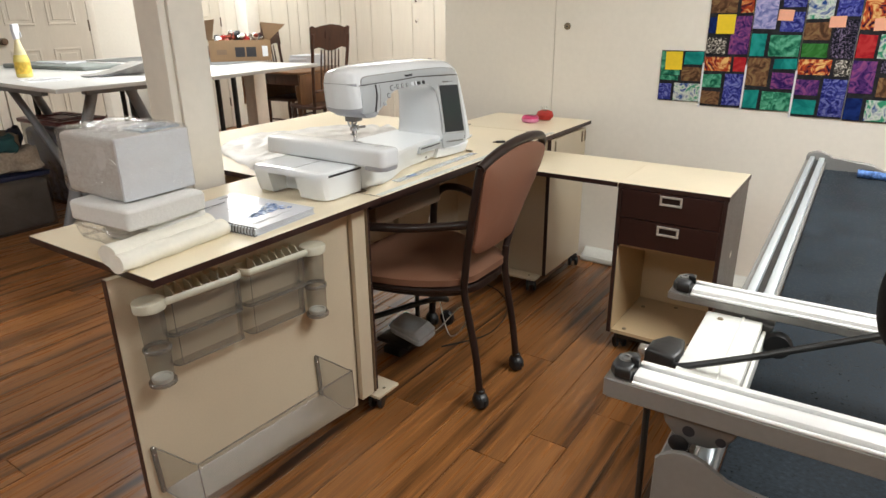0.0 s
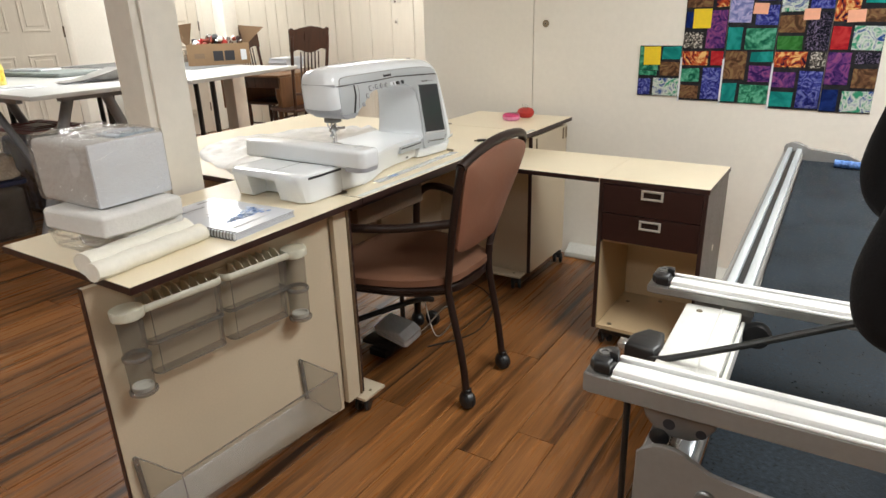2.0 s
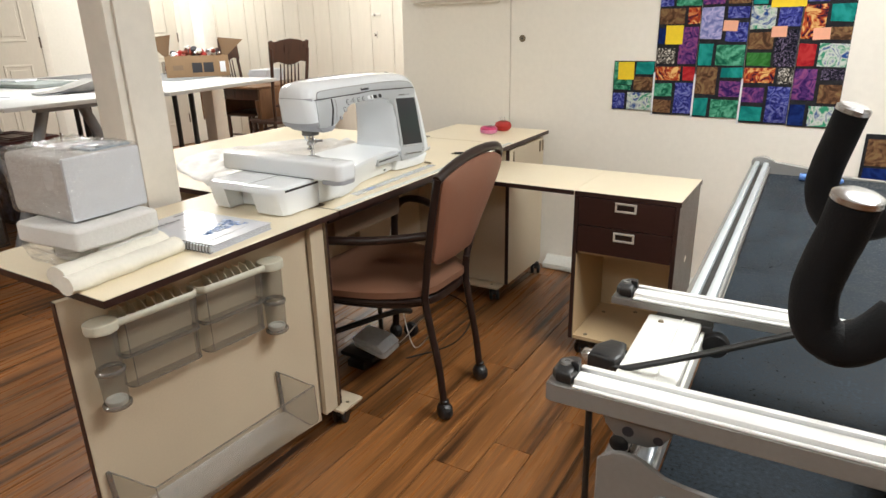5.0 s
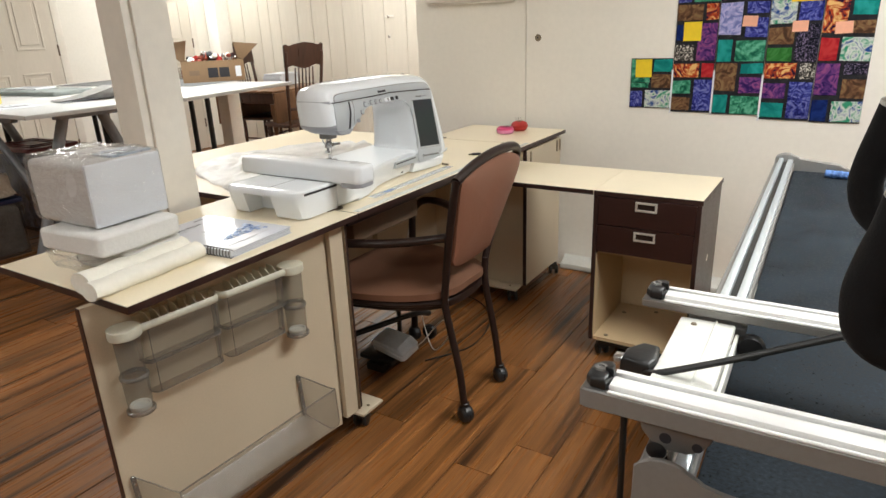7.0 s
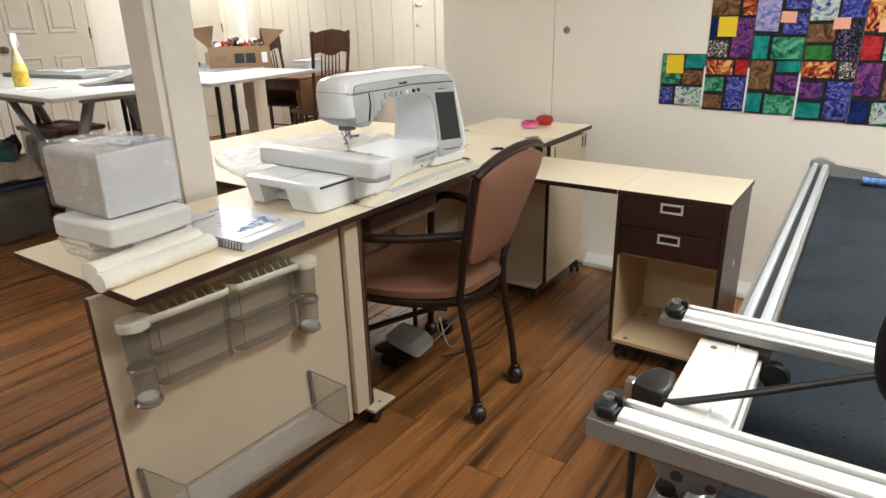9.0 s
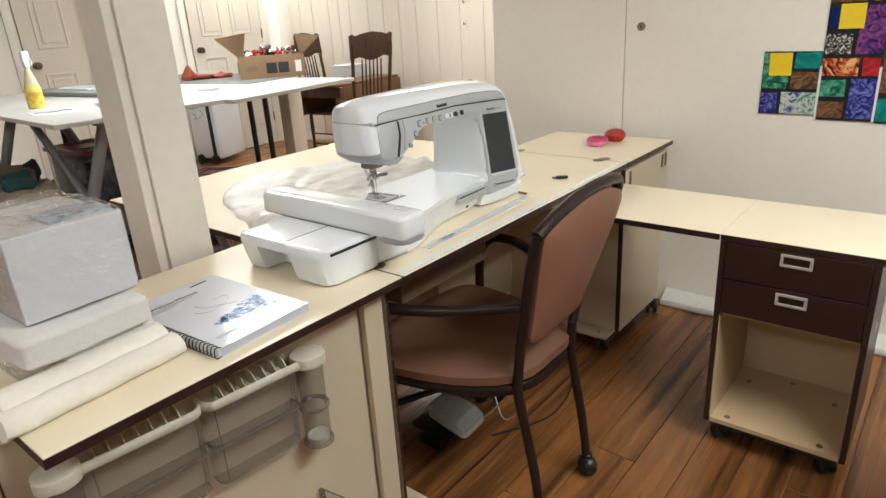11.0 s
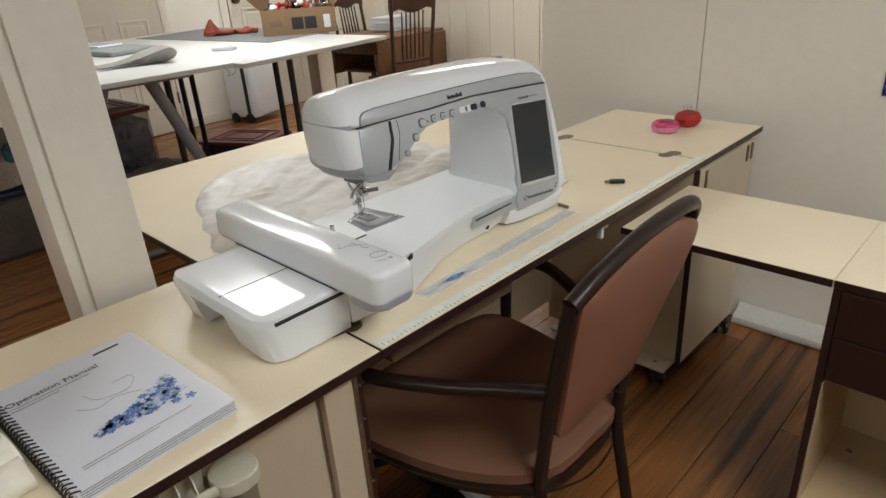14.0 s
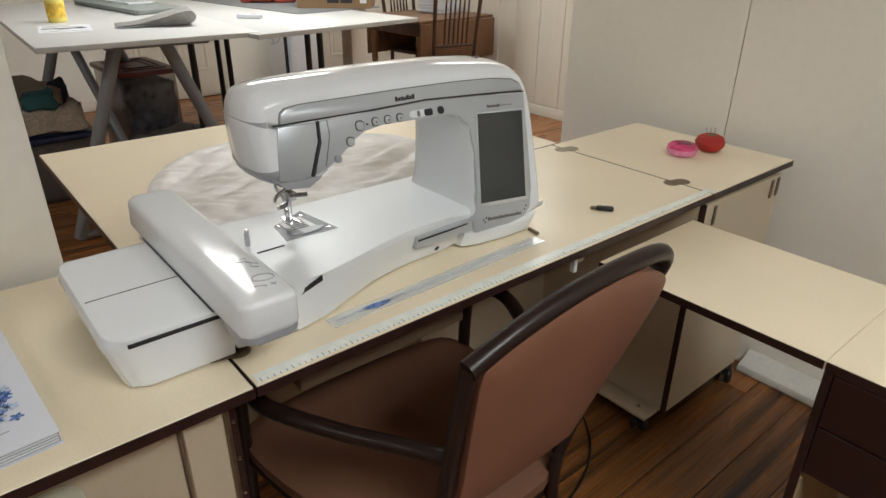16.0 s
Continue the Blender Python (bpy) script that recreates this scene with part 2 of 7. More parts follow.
def fabric_print(name, a, b, c, scale=22.0, kind="swirl"):
    """A printed cotton: three colours in swirls or blots."""
    m = bpy.data.materials.new(name)
    m.use_nodes = True
    nt = m.node_tree
    p = nt.nodes["Principled BSDF"]
    p.inputs["Roughness"].default_value = 0.9
    p.inputs["Specular IOR Level"].default_value = 0.15
    tc = nt.nodes.new("ShaderNodeTexCoord")
    oi = nt.nodes.new("ShaderNodeObjectInfo")
    sc = nt.nodes.new("ShaderNodeMath")
    sc.operation = "MULTIPLY"
    sc.inputs[1].default_value = 19.0
    nt.links.new(oi.outputs["Random"], sc.inputs[0])
    av = nt.nodes.new("ShaderNodeVectorMath")
    nt.links.new(tc.outputs["Object"], av.inputs[0])
    nt.links.new(sc.outputs[0], av.inputs[1])
    if kind == "swirl":
        n = nt.nodes.new("ShaderNodeTexNoise")
        n.inputs["Scale"].default_value, n.inputs["Detail"].default_value, n.inputs["Distortion"].default_value = scale, 2, 2.5
        fac = n.outputs["Fac"]
    else:
        n = nt.nodes.new("ShaderNodeTexWave")
        n.inputs["Scale"].default_value, n.inputs["Distortion"].default_value, n.inputs["Detail"].default_value = scale * 0.5, 9, 3
        fac = n.outputs["Color"]
    nt.links.new(av.outputs[0], n.inputs["Vector"])
    cr = nt.nodes.new("ShaderNodeValToRGB")
    cr.color_ramp.elements[0].position, cr.color_ramp.elements[0].color = 0.36, (*a, 1)
    cr.color_ramp.elements[1].position, cr.color_ramp.elements[1].color = 0.64, (*c, 1)
    e = cr.color_ramp.elements.new(0.5)
    e.color = (*b, 1)
    nt.links.new(fac, cr.inputs[0])
    nt.links.new(cr.outputs[0], p.inputs["Base Color"])
    return m


M = dict(
    wall=surface("wall_paint", (0.88, 0.84, 0.76), 0.55, grain=(40, 0.02), stain=(1.6, 0.03), bump=(90, 0.06)),
    # unseen east and south walls, darker than the wall paint to cut fill light
    wall_low_bounce=surface("unseen_wall_darkened", (0.46, 0.41, 0.34), 0.6, grain=(40, 0.02), stain=(1.6, 0.04), bump=(90, 0.06)),
    planks_paint=surface("painted_boards", (0.76, 0.70, 0.60), 0.45, grain=(30, 0.03), stain=(2.0, 0.04), stretch=(1, 1, 0.15), bump=(50, 0.06)),
    trim=surface("trim_paint", (0.80, 0.75, 0.67), 0.4, grain=(30, 0.03), stain=(3, 0.05)),
    door=surface("door_paint", (0.68, 0.62, 0.53), 0.42, grain=(60, 0.03), stain=(2.5, 0.04), stretch=(1, 1, 0.2)),
    ceiling=surface("ceiling_paint", (0.72, 0.69, 0.63), 0.8),
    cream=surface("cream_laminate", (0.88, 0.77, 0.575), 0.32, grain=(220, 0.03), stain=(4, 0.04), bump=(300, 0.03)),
    # same cream below the tops, set darker to carry the shade there
    cream_shaded=surface("cream_board_shaded", (0.58, 0.49, 0.36), 0.42, grain=(180, 0.03), stain=(3, 0.05), bump=(200, 0.03)),
    edge=surface("dark_edge_band", (0.030, 0.012, 0.010), 0.4, stain=(20, 0.3)),
    burgundy=surface("dark_burgundy_laminate", (0.028, 0.009, 0.008), 0.35, grain=(90, 0.15), stain=(6, 0.12), stretch=(0.2, 1, 1)),
    brown_board=surface("brown_board", (0.20, 0.13, 0.08), 0.6, grain=(120, 0.1), stain=(5, 0.1)),
    # seat vinyl, set darker and browner than the back pad
    seat_vinyl=surface("brown_seat_vinyl", (0.178, 0.084, 0.050), 0.48, grain=(240, 0.06), stain=(7, 0.14), bump=(420, 0.22)),
    vinyl=surface("terracotta_vinyl", (0.215, 0.092, 0.055), 0.48, grain=(240, 0.06), stain=(7, 0.09), bump=(420, 0.22)),
    tube=surface("dark_bronze_tube", (0.020, 0.010, 0.008), 0.36, grain=(80, 0.1), stain=(10, 0.15), bump=(60, 0.0), spec=0.35),
    black=surface("black_plastic", (0.012, 0.012, 0.013), 0.4, stain=(15, 0.2)),
    rubber=surface("black_foam", (0.006, 0.006, 0.007), 0.75, bump=(500, 0.2), spec=0.25),
    white=surface("white_plastic", (0.83, 0.86, 0.89), 0.12, grain=(200, 0.01), stain=(4, 0.02), bump=(500, 0.004), coat=0.0),
    bed=surface("white_bed_plastic", (0.84, 0.87, 0.90), 0.36, grain=(200, 0.01), stain=(4, 0.02), bump=(500, 0.01)),
    white_satin=surface("white_satin_plastic", (0.80, 0.83, 0.87), 0.3, grain=(200, 0.015), stain=(5, 0.03), bump=(400, 0.02)),
    silver=surface("silver_paint", (0.51, 0.54, 0.57), 0.34, 0.35, grain=(900, 0.03), stain=(4, 0.03), bump=(800, 0.02)),
    bezel=surface("light_silver_bezel", (0.66, 0.69, 0.72), 0.25, 0.3, stain=(6, 0.03), bump=(600, 0.01)),
    plate_clear=clear("smoky_clear_plate", (0.86, 0.87, 0.89), 0.06, 0.12, haze=0.45, haze_color=(0.62, 0.63, 0.66)),
    grey=surface("grey_plastic", (0.36, 0.37, 0.41), 0.4, stain=(8, 0.05)),
    screen=surface("switched_off_screen", (0.045, 0.05, 0.05), 0.13, grain=(300, 0.02), stain=(3, 0.1), bump=(100, 0)),
    ink=surface("dark_ink", (0.02, 0.02, 0.025), 0.5),
    steel=surface("steel", (0.55, 0.55, 0.56), 0.25, 1.0, grain=(150, 0.06), stain=(12, 0.08), bump=(300, 0.03)),
    alu=surface("brushed_aluminium", (0.95, 0.95, 0.94), 0.3, 0.1, grain=(140, 0.05), stain=(6, 0.04), stretch=(0.05, 1, 1), bump=(300, 0.03)),
    alu_y=surface("brushed_aluminium_track", (0.74, 0.80, 0.84), 0.32, 0.55, grain=(140, 0.05), stain=(6, 0.04), stretch=(1, 0.05, 1), bump=(300, 0.03)),
    plate=surface("grey_cast_plate", (0.25, 0.24, 0.23), 0.42, 0.2, grain=(160, 0.04), stain=(3, 0.06)),
    deck=surface("charcoal_deck", (0.021, 0.027, 0.034), 0.7, grain=(200, 0.75), stain=(14, 0.35), bump=(420, 0.15), spec=0.12),
    base_white=surface("cream_white_metal", (0.80, 0.80, 0.75), 0.3, stain=(5, 0.04)),
    paper=surface("paper", (0.74, 0.76, 0.80), 0.6, grain=(150, 0.02), stain=(6, 0.02)),
    cover=surface("glossy_white_cover", (0.74, 0.77, 0.86), 0.14, grain=(150, 0.01), stain=(4, 0.02), bump=(200, 0), coat=0.5),
    blue=surface("blue_print", (0.10, 0.20, 0.48), 0.3, grain=(160, 0.5), stain=(40, 0.4)),
    pale_blue=surface("pale_blue_print", (0.42, 0.53, 0.72), 0.3, grain=(160, 0.3), stain=(40, 0.2)),
    stab=surface("white_fleece_sheets", (0.72, 0.71, 0.69), 0.85, grain=(120, 0.04), stain=(5, 0.05), bump=(200, 0.2)),
    # layered sheet edges, greyed beyond the other fleece for the block's shaded side
    stab_edges_shaded=surface("sheet_edges_shaded", (0.57, 0.55, 0.53), 0.8, grain=(20, 0.08), stain=(4, 0.07), stretch=(1, 1, 14), bump=(25, 0.5)),
    stab_warm=surface("cream_fleece_roll", (0.84, 0.81, 0.72), 0.75, grain=(80, 0.04), stain=(8, 0.07), bump=(40, 0.2)),
    film=clear("clear_film", (0.98, 0.98, 0.98), 0.10, 0.07, haze=0.05, wrinkle=1.0),
    acrylic=clear("smoked_clear_acrylic", (0.78, 0.775, 0.76), 0.03, 0.06, haze=0.16, haze_color=(0.33, 0.31, 0.28)),
    acrylic_edge=clear("acrylic_edges", (0.66, 0.64, 0.61), 0.08, 0.1, haze=0.34, haze_color=(0.33, 0.31, 0.29)),
    veil=clear("thin_plastic_bag", (0.97, 0.97, 0.97), 0.02, 0.4, haze=0.74, haze_color=(0.97, 0.965, 0.97), through_light=0.12),
    acrylic_pocket=clear("hazy_clear_acrylic", (0.87, 0.87, 0.86), 0.01, 0.12, haze=0.20, haze_color=(0.30, 0.28, 0.25), sheen=0.2),
    tan=surface("tan_board", (0.60, 0.45, 0.27), 0.5, grain=(180, 0.04), stain=(3, 0.06), bump=(200, 0.03)),
    bracket=surface("dull_grey_metal", (0.20, 0.195, 0.19), 0.4, 0.5, stain=(20, 0.15)),
    sill=surface("grey_white_sill_paint", (0.66, 0.66, 0.62), 0.35, stain=(6, 0.06)),
    pull=surface("satin_nickel", (0.62, 0.60, 0.55), 0.3, 0.45, stain=(30, 0.08)),
    cloth_grey=surface("dark_grey_bag_cloth", (0.12, 0.112, 0.108), 0.6, grain=(50, 0.35), stain=(7, 0.5)),
    rim_pale=surface("pale_insert_plastic", (0.70, 0.69, 0.64), 0.3, stain=(10, 0.04)),
    rim=surface("bone_plastic", (0.60, 0.585, 0.48), 0.35, stain=(8, 0.05)),
    pink=surface("pink_fabric", (0.62, 0.06, 0.18), 0.5, grain=(90, 0.3), stain=(40, 0.4)),
    pink_pale=surface("pale_pink_plastic", (0.72, 0.25, 0.42), 0.25, stain=(20, 0.15), coat=0.4),
    red=surface("red_cotton", (0.42, 0.03, 0.022), 0.7, grain=(120, 0.15), stain=(20, 0.15)),
    green=surface("green_felt", (0.08, 0.16, 0.09), 0.85),
    brass=surface("antique_brass", (0.28, 0.23, 0.16), 0.38, 0.85, stain=(60, 0.2)),
    knob=surface("bronze_knob", (0.16, 0.12, 0.09), 0.3, 0.9),
    ruler=surface("pale_ruler_tape", (0.90, 0.92, 0.86), 0.25, stain=(20, 0.04)),
    ruler_clear=clear("clear_ruler", (0.97, 0.985, 1.0), 0.03, 0.05, haze=0.30, haze_color=(0.94, 0.97, 1.0), sheen=0.25),
    carton=surface("corrugated_carton", (0.265, 0.165, 0.088), 0.75, grain=(60, 0.06), stain=(6, 0.1), stretch=(1, 1, 0.3)),
    dark_wood=surface("dark_stained_oak", (0.055, 0.022, 0.012), 0.38, grain=(40, 0.35), stain=(6, 0.3), stretch=(1, 1, 0.12), per_object=0.15),
    mid_wood=surface("brown_oak", (0.16, 0.075, 0.032), 0.4, grain=(40, 0.3), stain=(6, 0.25), stretch=(1, 1, 0.12)),
    table_top=surface("white_table_top", (0.61, 0.61, 0.60), 0.3, grain=(20, 0.01), stain=(2, 0.03), bump=(200, 0.0)),
    leg_grey=surface("grey_steel_leg", (0.24, 0.25, 0.27), 0.4, 0.2, stain=(8, 0.08)),
    mat_grey=surface("grey_cutting_mat", (0.16, 0.165, 0.17), 0.6, grain=(300, 0.08), stain=(5, 0.1)),
    orange=surface("orange_red_cloth", (0.28, 0.05, 0.03), 0.8, grain=(60, 0.3), stain=(12, 0.3)),
    rust=surface("rust_red_cloth", (0.22, 0.04, 0.02), 0.8, stain=(12, 0.2)),
    yellow=surface("yellow_liquid_bottle", (0.90, 0.76, 0.22), 0.25, stain=(10, 0.05)),
    cloudy=surface("cloudy_pale_plastic", (0.86, 0.78, 0.48), 0.3, stain=(12, 0.05)),
    label_orange=surface("orange_label", (0.88, 0.60, 0.09), 0.4, grain=(45, 0.3), stain=(20, 0.3)),
    bin_red=surface("dark_red_lid", (0.16, 0.030, 0.032), 0.4, stain=(8, 0.15)),
    bin_blue=surface("blue_bin_lid", (0.012, 0.018, 0.060), 0.4, stain=(6, 0.1)),
    bin_clear=clear("cloudy_bin", (0.75, 0.74, 0.72), 0.04, 0.2, haze=0.16, haze_color=(0.26, 0.22, 0.20)),
    cloth_dark=surface("dark_cloth", (0.02, 0.025, 0.045), 0.85, grain=(50, 0.4), stain=(9, 0.5)),
    cloth_brown=surface("brown_bag_cloth", (0.22, 0.18, 0.14), 0.8, grain=(50, 0.2), stain=(5, 0.35)),
    cloth_teal=surface("teal_cloth", (0.03, 0.11, 0.12), 0.8, stain=(9, 0.3)),
    note_yellow=surface("yellow_note_paper", (0.86, 0.62, 0.02), 0.7, stain=(20, 0.05)),
    note_peach=surface("peach_note_paper", (0.85, 0.42, 0.28), 0.7, stain=(20, 0.05)),
    sash=surface("black_cotton", (0.010, 0.010, 0.014), 0.9, stain=(30, 0.3), bump=(500, 0.2)),
    cable=surface("black_cable", (0.010, 0.010, 0.010), 0.45),
    cord_white=surface("white_cord", (0.72, 0.70, 0.66), 0.5),
    lamp_frame=surface("lamp_frame", (0.8, 0.8, 0.78), 0.4),
    plate_grey=surface("satin_stitch_plate", (0.50, 0.50, 0.51), 0.42, 0.25, stain=(40, 0.12)),
    fabric_blue=surface("blue_grey_printed_fabric", (0.10, 0.11, 0.17), 0.8, grain=(18, 1.2), stain=(7, 0.7)),
    sleeve=surface("blue_grey_sleeve", (0.40, 0.47, 0.54), 0.3, grain=(60, 0.1), stain=(30, 0.15)),
    skirt=surface("grey_skirt_plastic", (0.36, 0.37, 0.40), 0.35, grain=(150, 0.03), stain=(10, 0.04)),
    bag_beige=surface("beige_bag_cloth", (0.36, 0.31, 0.25), 0.8, grain=(60, 0.25), stain=(6, 0.35)),
    cloth_white=surface("white_cotton", (0.66, 0.64, 0.62), 0.85, grain=(60, 0.1), stain=(9, 0.15)),
    pedal=surface("pale_grey_pedal", (0.78, 0.86, 0.95), 0.4, stain=(8, 0.05)),
    floor=planks_material("strand_floor", (0.300, 0.122, 0.037), (0.022, 0.009, 0.004), 0.26, (34, 1.1, 34), 0.30),
)
m = bpy.data.materials.new("lamp_diffuser")
m.use_nodes = True
m.node_tree.nodes["Principled BSDF"].inputs["Emission Color"].default_value = (*WARM, 1)
m.node_tree.nodes["Principled BSDF"].inputs["Emission Strength"].default_value = 9.0
M["diffuser"] = m

# ---- lamps in the ceiling ----
for i, (x, y, hx, hy, watts) in enumerate(LAMPS):
    t = thing("ceiling_light", "unseen white recessed ceiling light with a glowing diffuser", "ceiling light", pose(x, y, CEIL), group="ceiling lights")
    bm = B()
    for a in ((-hx - 0.03, -hx, -hy - 0.03, hy + 0.03), (hx, hx + 0.03, -hy - 0.03, hy + 0.03), (-hx, hx, -hy - 0.03, -hy), (-hx, hx, hy, hy + 0.03)):
        box(bm, *a, -0.02, -0.001, 0.003)
    part("frame", bm, M["lamp_frame"], t)
    part("diffuser", box(B(), -hx, hx, -hy, hy, -0.012, -0.004), M["diffuser"], t)
    d = bpy.data.lights.new("light", "AREA")
    d.shape, d.size, d.size_y, d.energy, d.color = "RECTANGLE", 2 * hx, 2 * hy, watts, WARM
    o = new("light", d)
    o.parent = t
    o.matrix_basis = pose(0, 0, -0.03)

# ---- structure ----
W_N, W_W, W_P, X_END = 2.52, -5.25, 4.57, -0.93
box_of = lambda *a, **k: box(B(), *a, **k)
single("subfloor", box_of(-5.4, 4.2, -3.2, 4.7, -0.05, -0.006), M["brown_board"], "dark joints under the floor boards", kind="structure")
single("wall_north", box_of(-0.255, 4.1, W_N, W_N + 0.12, 0, CEIL), M["wall"], "smooth cream-white painted wall panel", kind="structure")
single("wall_north_panel", box_of(X_END, -0.26, W_N + 0.004, W_N + 0.12, 0, CEIL), M["wall"], "cream-white painted wall panel beside a joint", kind="structure")
single("wall_return", box_of(X_END, X_END + 0.12, W_N + 0.12, W_P, 0, CEIL), M["wall"], "cream-white side wall", kind="structure")
single("wall_west", box_of(W_W - 0.12, W_W, -3.1, W_P + 0.12, 0, CEIL), M["wall"], "cream-white painted wall with two doors", kind="structure")
# these two close the room out of view; their dark tone limits bounce
single("wall_east", box_of(4.1, 4.22, -3.1, W_N + 0.12, 0, CEIL), M["wall_low_bounce"], "unseen closing wall, darkened to bounce less light", kind="structure")
single("wall_south", box_of(W_W - 0.12, 4.22, -3.22, -3.1, 0, CEIL), M["wall_low_bounce"], "unseen closing wall, darkened to bounce less light", kind="structure")
single("ceiling", box_of(W_W - 0.12, 4.22, -3.22, W_P + 0.12, CEIL, CEIL + 0.1), M["ceiling"], "plain white ceiling", kind="structure")

# boarded wall: vertical boards with open grooves
wp = single("wall_boarded", box_of(W_W, X_END, W_P + 0.012, W_P + 0.12, 0, CEIL), M["planks_paint"], "cream-painted wall of vertical tongue-and-groove boards", kind="structure")
x, rng = W_W + 0.005, random.Random(3)
while x < X_END - 0.02:
    w = min(rng.choice((0.155, 0.205, 0.205, 0.255)), X_END - 0.005 - x)
    part("board", box(B(), x + 0.003, x + w - 0.003, W_P, W_P + 0.012, 0.09, CEIL, 0.003, 1), M["planks_paint"], wp)
    x += w

# base boards
def baseboard(x0, x1, y0, y1, h=0.085):
    single("baseboard", box_of(x0, x1, y0, y1, 0, h, bevel=0.005), M["trim"], "cream-white wooden base board", kind="structure")
baseboard(W_W + 0.02, X_END - 0.02, W_P - 0.014, W_P - 0.002)
baseboard(W_W + 0.002, W_W + 0.014, -3.0, 1.87)
baseboard(W_W + 0.002, W_W + 0.014, 2.91, 3.40)
# pale floor trim along the foot of the north wall
single("trim", prism(B(), [(W_N - 0.001, 0), (W_N - 0.060, 0), (W_N - 0.066, 0.008), (W_N - 0.067, 0.020), (W_N - 0.062, 0.030), (W_N - 0.052, 0.0345), (W_N - 0.030, 0.042), (W_N - 0.001, 0.066)], "x", -0.015, 4.08), M["sill"], "pale rounded sill board along the foot of the wall", kind="structure")

# column beside the desk
single("column", box_of(-0.700, -0.580, 0.522, 0.655, 0, CEIL, bevel=0.004), M["trim"], "cream-white boxed wooden column", kind="structure")
single("column_facing", box_of(-0.5795, -0.567, 0.547, 0.666, 0, CEIL, bevel=0.003), M["trim"], "cream-white facing board on the column", kind="structure")
single("column", box_of(-3.05, -2.93, 2.80, 2.92, 0, CEIL, bevel=0.004), M["trim"], "cream-white boxed wooden column", kind="structure")


def panel_door(name, y0, y1, hinge_left):
    """A six-panel door in the west wall with its casing."""
    d = thing(name, "closed cream-white six-panel door with a dark round knob", "door", pose(W_W, 0, 0), kind="structure")
    w, h = y1 - y0, 2.03
    part("slab", box(B(), 0.004, 0.030, y0, y1, 0.01, h), M["door"], d)
    bm = B()
    cw = (w - 0.34) / 2
    for j in range(2):
        a = y0 + 0.115 + j * (cw + 0.11)
        for z0, z1 in ((0.24, 1.00), (1.20, 1.66), (1.76, 1.92)):
            for q in ((a, a + cw, z0, z0 + 0.02), (a, a + cw, z1 - 0.02, z1), (a, a + 0.02, z0 + 0.02, z1 - 0.02), (a + cw - 0.02, a + cw, z0 + 0.02, z1 - 0.02)):
                box(bm, 0.0305, 0.038, *q, bevel=0.003, seg=1)
            box(bm, 0.0305, 0.0365, a + 0.045, a + cw - 0.045, z0 + 0.045, z1 - 0.045, 0.005, 1)
    part("moulding", bm, M["door"], d)
    for n, q in (("casing", (y0 - 0.085, y0 - 0.012, 0, h + 0.09)), ("casing", (y1 + 0.012, y1 + 0.085, 0, h + 0.09)), ("casing", (y0 - 0.012, y1 + 0.012, h + 0.015, h + 0.09))):
        part(n, box(B(), 0.002, 0.022, *q, bevel=0.004), M["trim"], d)
    ky = y0 + 0.065 if hinge_left else y1 - 0.065
    k = part("door_knob", lathe(B(), [(0.03, 0.031), (0.03, 0.036), (0.011, 0.040), (0.011, 0.062), (0.026, 0.070), (0.030, 0.085), (0.024, 0.098), (0.0, 0.101)], 20, (0, ky, 1.075), "x"), M["knob"], d, "dark bronze round knob")
    hy = y1 + 0.002 if hinge_left else y0 - 0.002
    for z in (0.25, 1.14, 1.80):
        part("hinge", box(B(), 0.022, 0.034, hy - 0.008, hy + 0.008, z, z + 0.1, 0.002, 1), M["knob"], d, "dark metal hinge")
    return d


panel_door("door_1", 1.965, 2.815, True)
panel_door("door_2", 3.49, 4.33, True)

# finger pull, ledge and hooks on the walls
lg = thing("wall_ledge", "shallow cream-white wooden ledge on the wall panel", "ledge", pose(-0.58, W_N + 0.004, 1.392))
part("ledge", box(B(), -0.270, 0.270, -0.028, -0.0005, 0.0, 0.030, 0.004), M["trim"], lg)
part("lip", box(B(), -0.260, 0.260, -0.020, -0.0005, -0.012, -0.0005, 0.003), M["trim"], lg)
p = thing("finger_pull", "small round brass screw cap on the wall", "knob", pose(-0.189, W_N, 1.202))
part("cap", lathe(B(), [(0.017, 0), (0.017, -0.003), (0.012, -0.006), (0.0, -0.006)], 20, axis="y"), M["brass"], p)
part("screw", lathe(B(), [(0.004, -0.006), (0.004, -0.008), (0.0, -0.008)], 10, axis="y"), M["ink"], p)
for z in (1.37, 1.19):
    hk = thing("wall_hook", "small white hook on the boarded wall", "hook", pose(-2.62, W_P, z))
    part("plate", box(B(), -0.055 if z > 1.3 else -0.01, 0.055 if z > 1.3 else 0.01, -0.01, -0.0005, -0.012 if z > 1.3 else -0.03, 0.012 if z > 1.3 else 0.03, 0.003, 1), M["trim"], hk)
    part("peg", tube(B(), [(0, -0.01, 0), (0, -0.03, -0.008), (0, -0.034, 0.014)], 0.004, 8), M["knob"], hk)

# ---- sewing cabinet ----
H, TH = 0.76, 0.018


